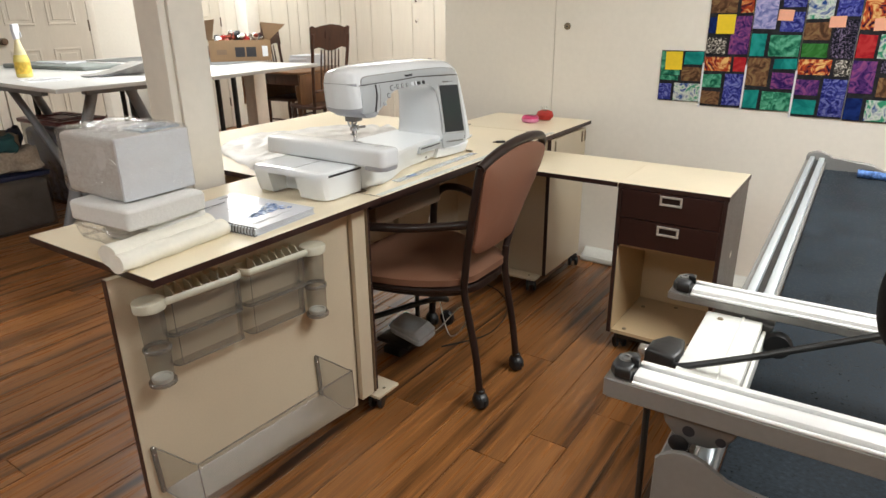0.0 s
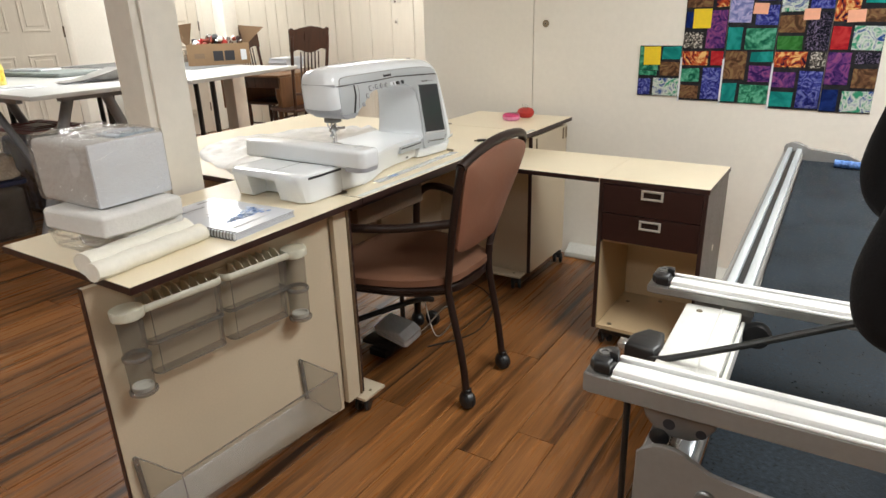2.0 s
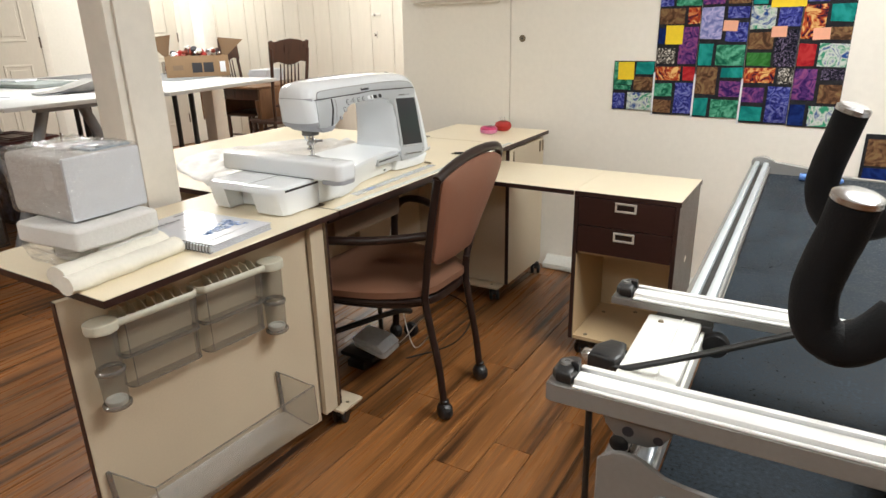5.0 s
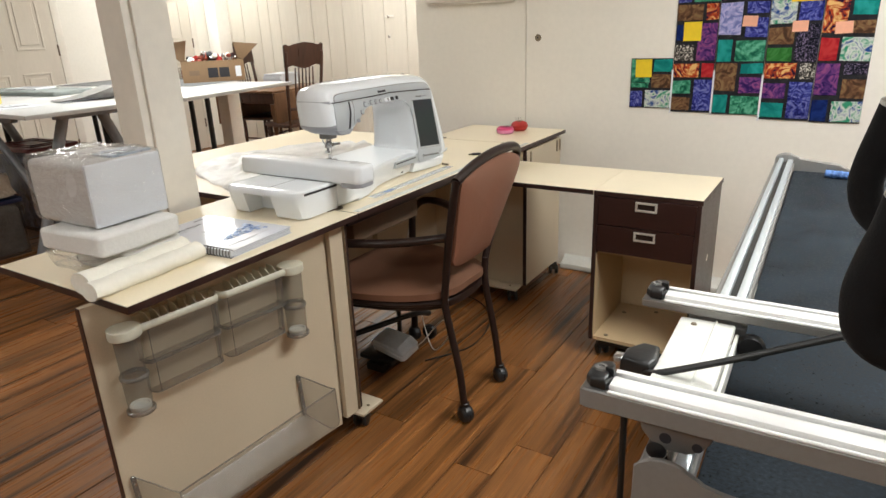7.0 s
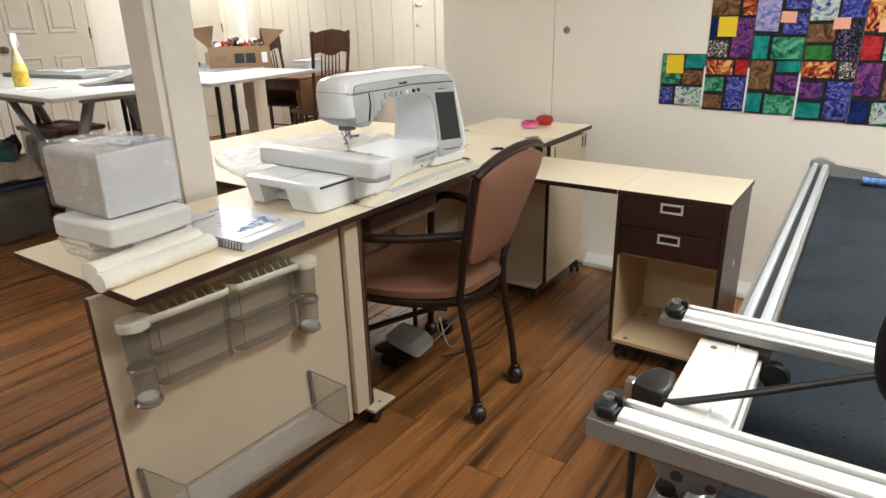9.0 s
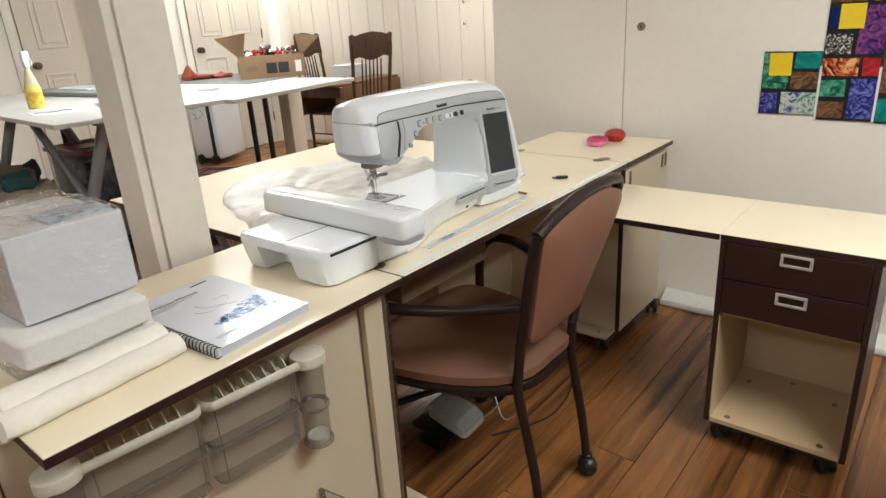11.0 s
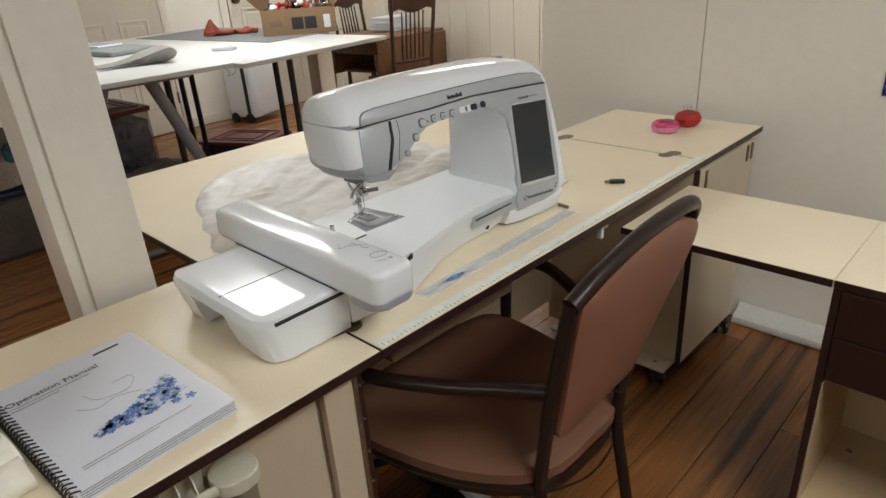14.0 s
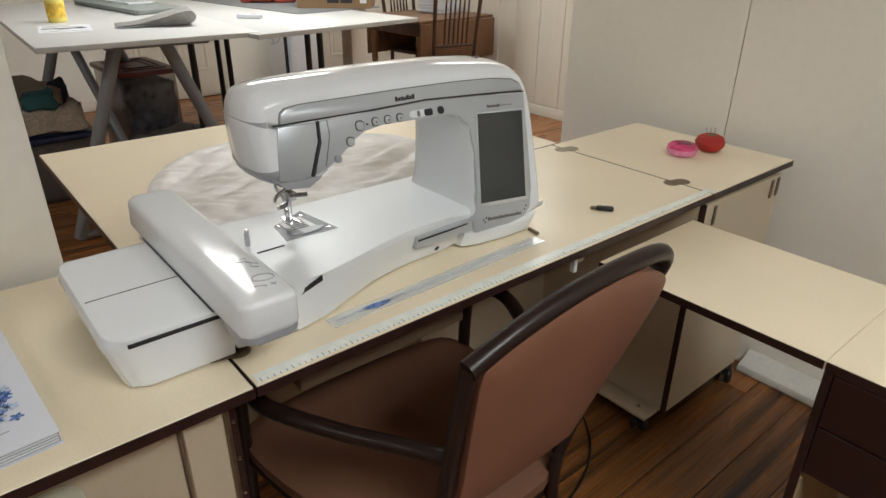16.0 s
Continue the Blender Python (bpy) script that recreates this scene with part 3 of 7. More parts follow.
def board(name, parent, x0, x1, y0, y1, top, mat, ends="-x+x", th=TH):
    """A laminate board with a dark edge band round it."""
    o = part(name, box(B(), x0 + (0.0015 if "-x" in ends else 0), x1 - (0.0015 if "+x" in ends else 0), y0 + 0.0015, y1 - 0.0015, top - th + 0.001, top, 0.0008, 1), mat, parent)
    bm = B()
    for q in (((x0, x0 + 0.0014, y0, y1),) if "-x" in ends else ()) + (((x1 - 0.0014, x1, y0, y1),) if "+x" in ends else ()) + ((x0 + 0.0014, x1 - 0.0014, y0, y0 + 0.0014), (x0 + 0.0014, x1 - 0.0014, y1 - 0.0014, y1)):
        box(bm, *q, top - th, top - 0.0012)
    part("edge_band", bm, M["edge"], o, "dark brown edge band")
    return o


def castor(parent, x, y, turn=0.0, r=0.026):
    c = part("castor", prism(B(), [(-0.016, 0), (0.016, 0), (0.020, 0.018), (0.004, 0.034), (-0.014, 0.024)], "x", -0.019, 0.019, 0.003), M["black"], parent, "black twin-wheel castor", pose(x, y, r + 0.004, 0, 0, turn))
    for s in (-1, 1):
        part("wheel", lathe(B(), [(r * 0.7, s * 0.008), (r, s * 0.011), (r, s * 0.020), (r * 0.86, s * 0.0235), (0.0, s * 0.0235)], 20, (0, 0, -0.004), "x"), M["black"], c)
    part("stem", lathe(B(), [(0.005, 0.0), (0.005, 0.045)], 8), M["steel"], c)
    return c


def ball_castor(parent, x, y, turn=0.0, r=0.027):
    """A hooded ball-shaped castor."""
    c = part("castor", lathe(B(), [(0.004, r * 1.45), (0.011, r * 1.40), (0.011, r * 0.95), (0.0, r * 0.9)], 14), M["black"], parent, "black hooded ball castor", pose(x, y, r, 0, 0, turn))
    for s in (-1, 1):
        part("wheel", lathe(B(), [(r * 0.96, s * 0.0012), (r, s * 0.004), (r * 0.98, s * 0.010), (r * 0.86, s * 0.017), (r * 0.58, s * 0.0225), (0.0, s * 0.0245)], 20, (0, 0, 0), "x"), M["black"], c)
    hood = prism(B(), [(r * 1.06 * math.cos(a), r * 1.06 * math.sin(a)) for a in [radians(20 + 14 * k) for k in range(11)]], "x", -0.013, 0.013, 0.004)
    part("hood", hood, M["black"], c)
    return c


desk = thing("sewing_cabinet", "cream laminate fold-out sewing cabinet with dark brown edges on black castors", "sewing cabinet", pose(0, 0, 0))
board("near_leaf", desk, -0.535, 0, 0.032, 0.7865, H, M["cream"])
board("worktop", desk, -0.535, 0, 0.789, 2.003, H, M["cream"])
board("end_leaf", desk, -0.535, 0, 2.006, 2.444, H, M["cream"])
board("back_leaf", desk, -1.37, -0.538, 0.765, 2.035, H, M["cream"])
# butterfly hinges let into the top
for hx, hy in ((-0.105, 2.0045), (-0.476, 2.0045), (-0.105, 0.788), (-0.476, 0.788)):
    bm = B()
    for s in (-1, 1):
        lathe(bm, [(0.020, 0.0), (0.020, 0.0012), (0.0, 0.0013)], 18, (hx + 0.006 * s, hy + s * 0.016, H + 0.0003))
    box(bm, hx - 0.016, hx + 0.016, hy - 0.012, hy + 0.012, H + 0.0002, H + 0.0020, 0.0008, 1)
    part("hinge", bm, M["brass"], desk, "dull brass butterfly hinge")
# panels under the tops use the cream with shade mixed into its colour
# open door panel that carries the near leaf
pd = part("door_panel", box(B(), -0.018, 0, 0, 0.69, 0.062, 0.7405, 0.001, 1), M["cream_shaded"], desk, "cream cabinet door swung open", pose(-0.128, 0.0, 0, 0, 0, -6.0))
part("edge_band", box(B(), -0.019, 0.0006, -0.002, 0.0, 0.062, 0.7405), M["edge"], pd, "dark brown edge band")
part("castor_block", box(B(), -0.122, -0.092, 0.036, 0.088, 0.060, 0.096, 0.002, 1), M["bracket"], desk, "grey castor block on the door")
castor(desk, -0.104, 0.056, 8)
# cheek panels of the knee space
for q, mt in (((-0.50, -0.060, 0.690, 0.706, 0.085, 0.738), "cream_shaded"), ((-0.056, -0.038, 0.6915, 0.7485, 0.085, 0.738), "cream_shaded"), ((-0.50, -0.058, 0.749, 0.765, 0.085, 0.738), "cream_shaded")):
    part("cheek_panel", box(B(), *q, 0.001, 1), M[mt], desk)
part("piano_hinge", tube(B(), [(-0.036, 0.752, 0.09), (-0.036, 0.752, 0.736)], 0.0045, 8, smooth=False), M["brass"], desk, "long worn brass piano hinge")
part("hinge_leaf", box(B(), -0.0565, -0.036, 0.755, 0.767, 0.09, 0.736), M["edge"], desk, "dark metal hinge leaf")
for k in range(9):
    part("screw", lathe(B(), [(0.0035, 0), (0.0028, 0.0015), (0, 0.0018)], 8, (-0.036, 0.761, 0.13 + k * 0.07), "x"), M["steel"], desk)
fp = part("foot_plate", box(B(), -0.46, -0.010, 0.738, 0.846, 0.068, 0.080, 0.004), M["cream_shaded"], desk, "cream foot plate over a castor")
part("bolt", lathe(B(), [(0.006, 0), (0.005, 0.002), (0, 0.0025)], 10, (-0.032, 0.792, 0.080)), M["brass"], desk)
castor(desk, -0.06, 0.785, 20)
castor(desk, -0.42, 0.785, 20)
# back of the knee space
part("back_panel", box(B(), -0.515, -0.503, 0.70, 1.985, 0.15, 0.738), M["cream_shaded"], desk)
part("cross_rail", box(B(), -0.50, -0.485, 0.80, 1.97, 0.66, 0.738, 0.001, 1), M["brown_board"], desk)
part("front_rail", box(B(), -0.075, -0.057, 0.80, 1.62, 0.706, 0.739, 0.001, 1), M["edge"], desk, "dark brown rail under the worktop")
part("lift_box", box(B(), -0.45, -0.14, 0.92, 1.30, 0.60, 0.738, 0.002, 1), M["brown_board"], desk, "brown machine lift box")
part("lift_post", box(B(), -0.47, -0.44, 1.42, 1.47, 0.10, 0.60, 0.002, 1), M["cream_shaded"], desk, "pale lift post")
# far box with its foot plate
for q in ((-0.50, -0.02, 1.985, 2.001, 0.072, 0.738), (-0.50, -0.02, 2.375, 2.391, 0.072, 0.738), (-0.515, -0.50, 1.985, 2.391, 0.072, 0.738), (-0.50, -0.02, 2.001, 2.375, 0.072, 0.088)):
    part("carcass_panel", box(B(), *q, 0.001, 1), M["cream_shaded"], desk)
part("cabinet_door", box(B(), -0.019, -0.003, 1.988, 2.389, 0.078, 0.730, 0.001, 1), M["cream_shaded"], desk, "cream cabinet door")
part("edge_band", box(B(), -0.0195, -0.0025, 1.9845, 1.9878, 0.075, 0.733), M["edge"], desk, "dark brown edge band")
part("foot_plate", box(B(), -0.46, -0.025, 1.915, 1.985, 0.066, 0.078, 0.004), M["cream_shaded"], desk)
part("bolt", lathe(B(), [(0.006, 0), (0.005, 0.002), (0, 0.0025)], 10, (-0.07, 1.95, 0.078)), M["brass"], desk)
for q in ((-0.06, 1.955), (-0.43, 1.955), (-0.022, 2.372), (-0.45, 2.36)):
    castor(desk, *q, 30)
for yy in (2.03, 2.34, 2.375):
    part("catch", box(B(), -0.004, 0.002, yy - 0.006, yy + 0.006, 0.668, 0.722, 0.002, 1), M["brass"], desk, "small dark metal catch")
part("leaf_bracket", box(B(), -0.06, -0.046, 1.535, 1.547, 0.672, 0.712, 0.002, 1), M["base_white"], desk, "white leaf support")
part("leaf_stay", box(B(), -0.30, -0.05, 1.552, 1.574, 0.69, 0.735, 0.002, 1), M["cream_shaded"], desk)
# folding leg under the back leaf
part("back_leg", tube(B(), [(-1.12, 1.02, 0.02), (-1.05, 0.98, 0.74)], 0.011, 10, smooth=False), M["leg_grey"], desk, "grey steel prop")
part("back_leg", box(B(), -1.20, -1.18, 1.1, 1.95, 0.02, 0.741, 0.001, 1), M["cream_shaded"], desk, "cream swing-out support panel")

# ---- drawer wing ----
WZ = 0.687
wing = thing("drawer_wing", "cream-topped wing cabinet with two dark burgundy drawers over an open cubby", "cabinet", pose(0, 0, 0))
board("bridge_top", wing, -0.030, 0.4459, 1.600, 1.980, WZ, M["cream"], "-x")
board("cabinet_top", wing, 0.4468, 0.832, 1.600, 1.980, WZ, M["cream"], "+x")
x0, x1, y0, y1, zb = 0.449, 0.828, 1.600, 1.976, 0.078
for n, q in (("side_panel", (x0, x0 + 0.014, y0 + 0.003, y1, zb, WZ - TH - 0.001)), ("side_panel", (x1 - 0.014, x1, y0 + 0.003, y1, zb, WZ - TH - 0.001))):
    part(n, box(B(), *q, 0.001, 1), M["burgundy"], wing, "dark burgundy side")
for xx in (x0, x1 - 0.014):
    part("edge_band", box(B(), xx - 0.0005, xx + 0.0145, y0, y0 + 0.003, zb, WZ - TH - 0.001), M["edge"], wing)
part("side_lining", box(B(), x0 + 0.0145, x0 + 0.017, y0 + 0.004, y1 - 0.012, zb + 0.014, 0.438), M["tan"], wing)
part("side_lining", box(B(), x1 - 0.017, x1 - 0.0145, y0 + 0.004, y1 - 0.012, zb + 0.014, 0.438), M["tan"], wing)
part("back_panel", box(B(), x0 + 0.015, x1 - 0.015, y1 - 0.011, y1 - 0.001, zb, 0.666), M["tan"], wing)
part("bottom_panel", box(B(), x0 + 0.0175, x1 - 0.0175, y0 + 0.003, y1 - 0.012, zb, zb + 0.014), M["tan"], wing)
part("shelf", box(B(), x0 + 0.0175, x1 - 0.0175, y0 + 0.02, y1 - 0.012, 0.438, 0.450), M["tan"], wing)
for z0, z1, hz in ((0.560, 0.666, 0.642), (0.452, 0.557, 0.529)):
    d = part("drawer", box(B(), x0 + 0.016, x1 - 0.016, y0 - 0.001, y0 + 0.016, z0, z1, 0.0012, 1), M["burgundy"], wing, "dark burgundy drawer front")
    part("drawer_box", box(B(), x0 + 0.03, x1 - 0.03, y0 + 0.016, y1 - 0.03, z0 + 0.01, z1 - 0.02), M["cream_shaded"], d)
    bm = B()
    hx, w, h = 0.642, 0.078, 0.036
    for q in ((hx - w / 2, hx + w / 2, hz + h / 2 - 0.008, hz + h / 2), (hx - w / 2, hx + w / 2, hz - h / 2, hz - h / 2 + 0.008), (hx - w / 2, hx - w / 2 + 0.008, hz - h / 2 + 0.008, hz + h / 2 - 0.008), (hx + w / 2 - 0.008, hx + w / 2, hz - h / 2 + 0.008, hz + h / 2 - 0.008)):
        box(bm, q[0], q[1], y0 - 0.0055, y0 - 0.0012, q[2], q[3], 0.0012, 1)
    part("handle", bm, M["pull"], d, "recessed satin nickel pull")
    part("pull_cup", prism(B(), round_rect(hx, hz, 0.060, 0.018, 0.009), "y", y0 - 0.0022, y0 - 0.0012), M["tube"], d, "dark recess of the pull")
for q in ((0.51, 1.63), (0.76, 1.63), (0.51, 1.87), (0.76, 1.87), (0.63, 1.93)):
    part("bolt", lathe(B(), [(0.009, 0), (0.0075, 0.003), (0, 0.0035)], 12, (q[0], q[1], zb + 0.014)), M["brass"], wing)
part("plinth", box(B(), x0 + 0.03, x1 - 0.02, y0 + 0.03, y1 - 0.03, 0.045, zb - 0.001, 0.004), M["black"], wing, "black castor plinth")
for q in ((0.49, 1.65), (0.78, 1.65), (0.49, 1.93), (0.78, 1.93)):
    castor(wing, *q, 40, 0.022)
bm = B()
prism(bm, [(1.80, 0.402), (1.815, 0.418), (1.803, 0.43), (1.788, 0.41)], "x", x1 + 0.0002, x1 + 0.001)
part("scuff", bm, M["trim"], wing, "torn pale sticker remnant")

# ---- chair ----
chair = thing("armchair", "terracotta vinyl armchair with dark bronze tube frame on castors", "chair", pose(0, 0, 0))
R = 0.0125
# back frame: one tube from floor over the top and down again
part("back_frame", tube(B(), [(0.240, 0.970, 0.062), (0.222, 0.972, 0.20), (0.176, 0.978, 0.40), (0.176, 0.978, 0.47), (0.200, 0.976, 0.66), (0.232, 0.976, 0.840)], R, 12), M["tube"], chair, "dark bronze tube upright")
part("back_frame", tube(B(), [(0.225, 1.258, 0.062), (0.212, 1.250, 0.20), (0.182, 1.240, 0.40), (0.182, 1.242, 0.50)], R, 12), M["tube"], chair, "dark bronze tube upright")
part("top_rail", tube(B(), [(0.232, 0.973, 0.835), (0.236, 1.06, 0.864), (0.238, 1.18, 0.884), (0.234, 1.30, 0.884), (0.224, 1.395, 0.870), (0.212, 1.436, 0.842), (0.202, 1.434, 0.808)], [0.0155] * 40, 14), M["tube"], chair, "dark bronze curved top rail")
part("back_frame", tube(B(), [(0.200, 1.436, 0.812), (0.186, 1.36, 0.68), (0.178, 1.262, 0.52), (0.180, 1.244, 0.47)], R, 12), M["tube"], chair, "dark bronze tube upright")


def pad(outline, thick, bulge, map_point):
    """A stuffed pad: an outline in two coordinates, rounded at the rim, mapped into place."""
    bm = B()
    cx, cy = sum(p[0] for p in outline) / len(outline), sum(p[1] for p in outline) / len(outline)
    rings = []
    for s, d in ((0.0, 1.0), (0.35, 0.97), (0.65, 0.86), (0.85, 0.62), (0.95, 0.36), (1.0, 0.0)):
        rings.append((s, d))
    front = [[bm.verts.new(map_point(cx + (p[0] - cx) * max(s, 0.002), cy + (p[1] - cy) * max(s, 0.002), thick / 2 * (0.55 if d == 0 else 0.55 + 0.45 * d) + bulge * (1 - s * s))) for p in outline] for s, d in rings]
    back = [[bm.verts.new(map_point(cx + (p[0] - cx) * max(s, 0.002), cy + (p[1] - cy) * max(s, 0.002), -thick / 2 * (0.55 if d == 0 else 0.55 + 0.45 * d))) for p in outline] for s, d in rings]
    n = len(outline)
    for rs in (front, back):
        for a, b in zip(rs, rs[1:]):
            for k in range(n):
                bm.faces.new((a[k], a[(k + 1) % n], b[(k + 1) % n], b[k]))
        bm.faces.new(rs[0])
    for k in range(n):
        bm.faces.new((front[-1][k], front[-1][(k + 1) % n], back[-1][(k + 1) % n], back[-1][k]))
    return bm


def smooth_outline(pts, steps=5):
    ps = [Vector((p[0], p[1], 0)) for p in pts]
    n = len(ps)
    out = []
    for i in range(n):
        p0, p1, p2, p3 = ps[i - 1], ps[i], ps[(i + 1) % n], ps[(i + 2) % n]
        for k in range(steps):
            t = k / steps
            v = 0.5 * ((2 * p1) + (p2 - p0) * t + (2 * p0 - 5 * p1 + 4 * p2 - p3) * t * t + (3 * p1 - p0 - 3 * p2 + p3) * t ** 3)
            out.append((v.x, v.y))
    return out


back_outline = smooth_outline([(0.994, 0.555), (0.990, 0.62), (0.988, 0.74), (0.992, 0.826), (1.02, 0.845), (1.14, 0.863), (1.28, 0.868), (1.365, 0.852), (1.402, 0.822), (1.386, 0.765), (1.325, 0.655), (1.268, 0.560), (1.24, 0.538), (1.10, 0.533)], 3)
part("backrest", pad(back_outline, 0.042, 0.008, lambda y, z, d: (0.182 + 0.052 * (z - 0.47) / 0.37 - 0.012 * math.sin((y - 0.98) / 0.45 * math.pi) + d, y, z)), M["vinyl"], chair, "terracotta vinyl back pad")
seat_outline = smooth_outline([(0.172, 0.985), (0.04, 0.890), (-0.16, 0.842), (-0.268, 0.852), (-0.296, 0.93), (-0.300, 1.12), (-0.296, 1.30), (-0.268, 1.376), (-0.16, 1.385), (0.04, 1.340), (0.172, 1.248), (0.190, 1.12)], 3)
part("seat", pad(seat_outline, 0.040, 0.008, lambda x, y, d: (x, y, 0.444 + d + 0.010 * math.cos((y - 1.115) * 5.5))), M["seat_vinyl"], chair, "brown vinyl seat pad, darker than the back pad")
part("seat_pan", prism(B(), [(0.1 + (x - 0.1) * 0.96, 1.115 + (y - 1.115) * 0.95) for x, y in seat_outline], "z", 0.400, 0.428, 0.004, 1), M["tube"], chair, "dark seat pan")
bm = B()
tube(bm, [(0.176, 0.985, 0.424), (0.02, 0.896, 0.422), (-0.17, 0.852, 0.421), (-0.275, 0.875, 0.421), (-0.292, 1.115, 0.421), (-0.275, 1.355, 0.421), (-0.17, 1.378, 0.421), (0.02, 1.336, 0.422), (0.182, 1.240, 0.424)], 0.011, 10)
part("seat_frame", bm, M["tube"], chair, "dark bronze seat tube")
for s, yb, ya in ((-1, 0.985, 0.838), (1, 1.246, 1.392)):
    part("arm", tube(B(), [(0.196, yb, 0.652), (0.12, yb + s * 0.03, 0.640), (0.02, yb + s * 0.085, 0.632), (-0.10, ya, 0.634), (-0.175, ya, 0.630), (-0.222, ya, 0.590), (-0.234, ya, 0.53), (-0.238, ya, 0.42), (-0.245, ya, 0.20), (-0.252, ya, 0.062)], 0.0145, 12), M["tube"], chair, "dark bronze tube arm and front leg")
for q in ((0.243, 0.972), (0.228, 1.260), (-0.252, 0.838), (-0.252, 1.392)):
    ball_castor(chair, q[0], q[1], 60, 0.031)
    part("socket", lathe(B(), [(0.0135, 0.058), (0.0145, 0.062), (0.0145, 0.072), (0.0125, 0.074)], 14, (q[0], q[1], 0)), M["black"], chair)

# foot pedal and cords under the desk
ped = thing("foot_pedal", "pale grey foot pedal of a sewing machine on the floor", "foot pedal", pose(-0.205, 1.190, 0.066, 14, 6, -6))
part("base", prism(B(), round_rect(0, 0, 0.17, 0.105, 0.02), "z", 0.0, 0.022, 0.004), M["pedal"], ped)
part("treadle", prism(B(), [(-0.085, 0.020), (0.080, 0.020), (0.085, 0.034), (0.05, 0.054), (-0.076, 0.042), (-0.088, 0.032)], "y", -0.049, 0.049, 0.008), M["pedal"], ped, "pale grey sloping treadle")
arm = thing("floor_bracket", "black metal lift bracket on the floor", "bracket", pose(-0.26, 1.33, 0))
part("bar", tube(B(), [(-0.15, -0.35, 0.12), (0.0, -0.12, 0.155), (0.05, 0.02, 0.15), (0.06, 0.10, 0.12)], 0.012, 10), M["black"], arm)
part("post", tube(B(), [(0.02, -0.06, 0.012), (0.02, -0.06, 0.30)], 0.010, 10, smooth=False), M["black"], arm)
part("wheel", lathe(B(), [(0.012, -0.012), (0.03, -0.012), (0.034, 0.0), (0.03, 0.012), (0.0, 0.012)], 18, (0.06, 0.10, 0.034), "y"), M["black"], arm)
part("foot", box(B(), -0.04, 0.06, -0.1, -0.02, 0.0, 0.012, 0.003), M["black"], arm)
part("tray", box(B(), -0.07, 0.09, -0.22, -0.10, 0.030, 0.048, 0.004), M["black"], arm, "black pedal tray")
part("tray_leg", box(B(), -0.02, 0.06, -0.24, -0.12, 0.0, 0.030, 0.003), M["black"], arm)
single("power_cord", tube(B(), [(-0.32, 1.46, 0.735), (-0.315, 1.46, 0.62), (-0.30, 1.47, 0.52), (-0.31, 1.455, 0.40), (-0.28, 1.46, 0.22), (-0.22, 1.42, 0.06), (-0.12, 1.34, 0.006), (-0.02, 1.30, 0.12), (-0.02, 1.26, 0.20), (-0.10, 1.22, 0.10), (-0.16, 1.20, 0.06)], 0.0025, 6), M["cord_white"], "thin white cord hanging under the desk", "cord")
single("pedal_cord", tube(B(), [(-0.10, 1.24, 0.010), (0.0, 1.45, 0.005), (-0.05, 1.70, 0.005), (-0.20, 1.86, 0.005), (-0.40, 1.90, 0.006)], 0.003, 6), M["cable"], "black pedal cord on the floor", "cord")

# ---- sewing and embroidery machine ----
mc = thing("sewing_machine", "white and silver sewing machine with an embroidery unit, screen off", "sewing machine", pose(0, 0, 0))


def face_x(y, z):
    """The front of the machine leans back and turns a little towards its needle end."""
    return -0.1716 + 0.0635 * (y - 1.2) - 0.2206 * (z - 0.95)


def lean(bm):
    for v in bm.verts:
        w = min(1.0, max(0.0, (v.co.x + 0.30) / 0.13))
        v.co.x += w * (face_x(v.co.y, max(v.co.z, 0.80)) + 0.150)
    return bm


def shell(outline, outer, slices, only=None, proud=0.0):
    """Sweeps an outline in y and z along x; each slice draws the outer run in, so that the top is domed."""
    pts = []
    n = len(outline)
    for i in range(n):
        a, b, c, d = (Vector(outline[j % n]) for j in (i - 1, i, i + 1, i + 2))
        if i == 0:
            a = 2 * b - c
        if i == n - 2:
            d = 2 * c - b
        if i == n - 1:
            a, d = 2 * b - c, 2 * c - b
        for k in range(3):
            t = k / 3
            p = 0.5 * (2 * b + (c - a) * t + (2 * a - 5 * b + 4 * c - d) * t * t + (3 * b - a - 3 * c + d) * t ** 3)
            pts.append((p, i < outer))
    bm = B()
    rings = []
    m = len(pts)
    run_ = range(m) if only is None else range(*only)
    for x, d_out, d_in in slices:
        ring = []
        for i in run_:
            p, out = pts[i]
            e = (pts[(i + 1) % m][0] - pts[i - 1][0]).normalized()
            nrm = Vector((e.y, -e.x))
            q = p - nrm * ((d_out if out else d_in) - proud)
            ring.append(bm.verts.new((x, q.x, max(q.y, 0.80))))
        rings.append(ring)
    for a, b in zip(rings, rings[1:]):
        for i in range(m if only is None else len(a) - 1):
            bm.faces.new((a[i], a[(i + 1) % m], b[(i + 1) % m], b[i]))
    if only is not None:
        return bm
    for ring in (rings[0], rings[-1]):
        run, back = ring[:outer * 3], ring[outer * 3:][::-1]
        i = j = 0
        while i < len(run) - 1 or j < len(back) - 1:
            if j == len(back) - 1 or (i < len(run) - 1 and i * (len(back) - 1) <= j * (len(run) - 1)):
                bm.faces.new((run[i], run[i + 1], back[j]))
                i += 1
            else:
                bm.faces.new((run[i], back[j + 1], back[j]))
                j += 1
    return bm


# bed and foot of the machine: the front is drawn in at the middle and undercut towards the desk
foot = [(-0.388, 0.800), (-0.388, 1.36), (-0.168, 1.36), (-0.146, 1.325), (-0.143, 1.257), (-0.141, 1.190), (-0.137, 1.150), (-0.124, 1.085), (-0.106, 1.022), (-0.093, 0.962), (-0.087, 0.900), (-0.087, 0.800)]
bm = prism(B(), foot, "z", 0.764, 0.846, 0.017, 6)
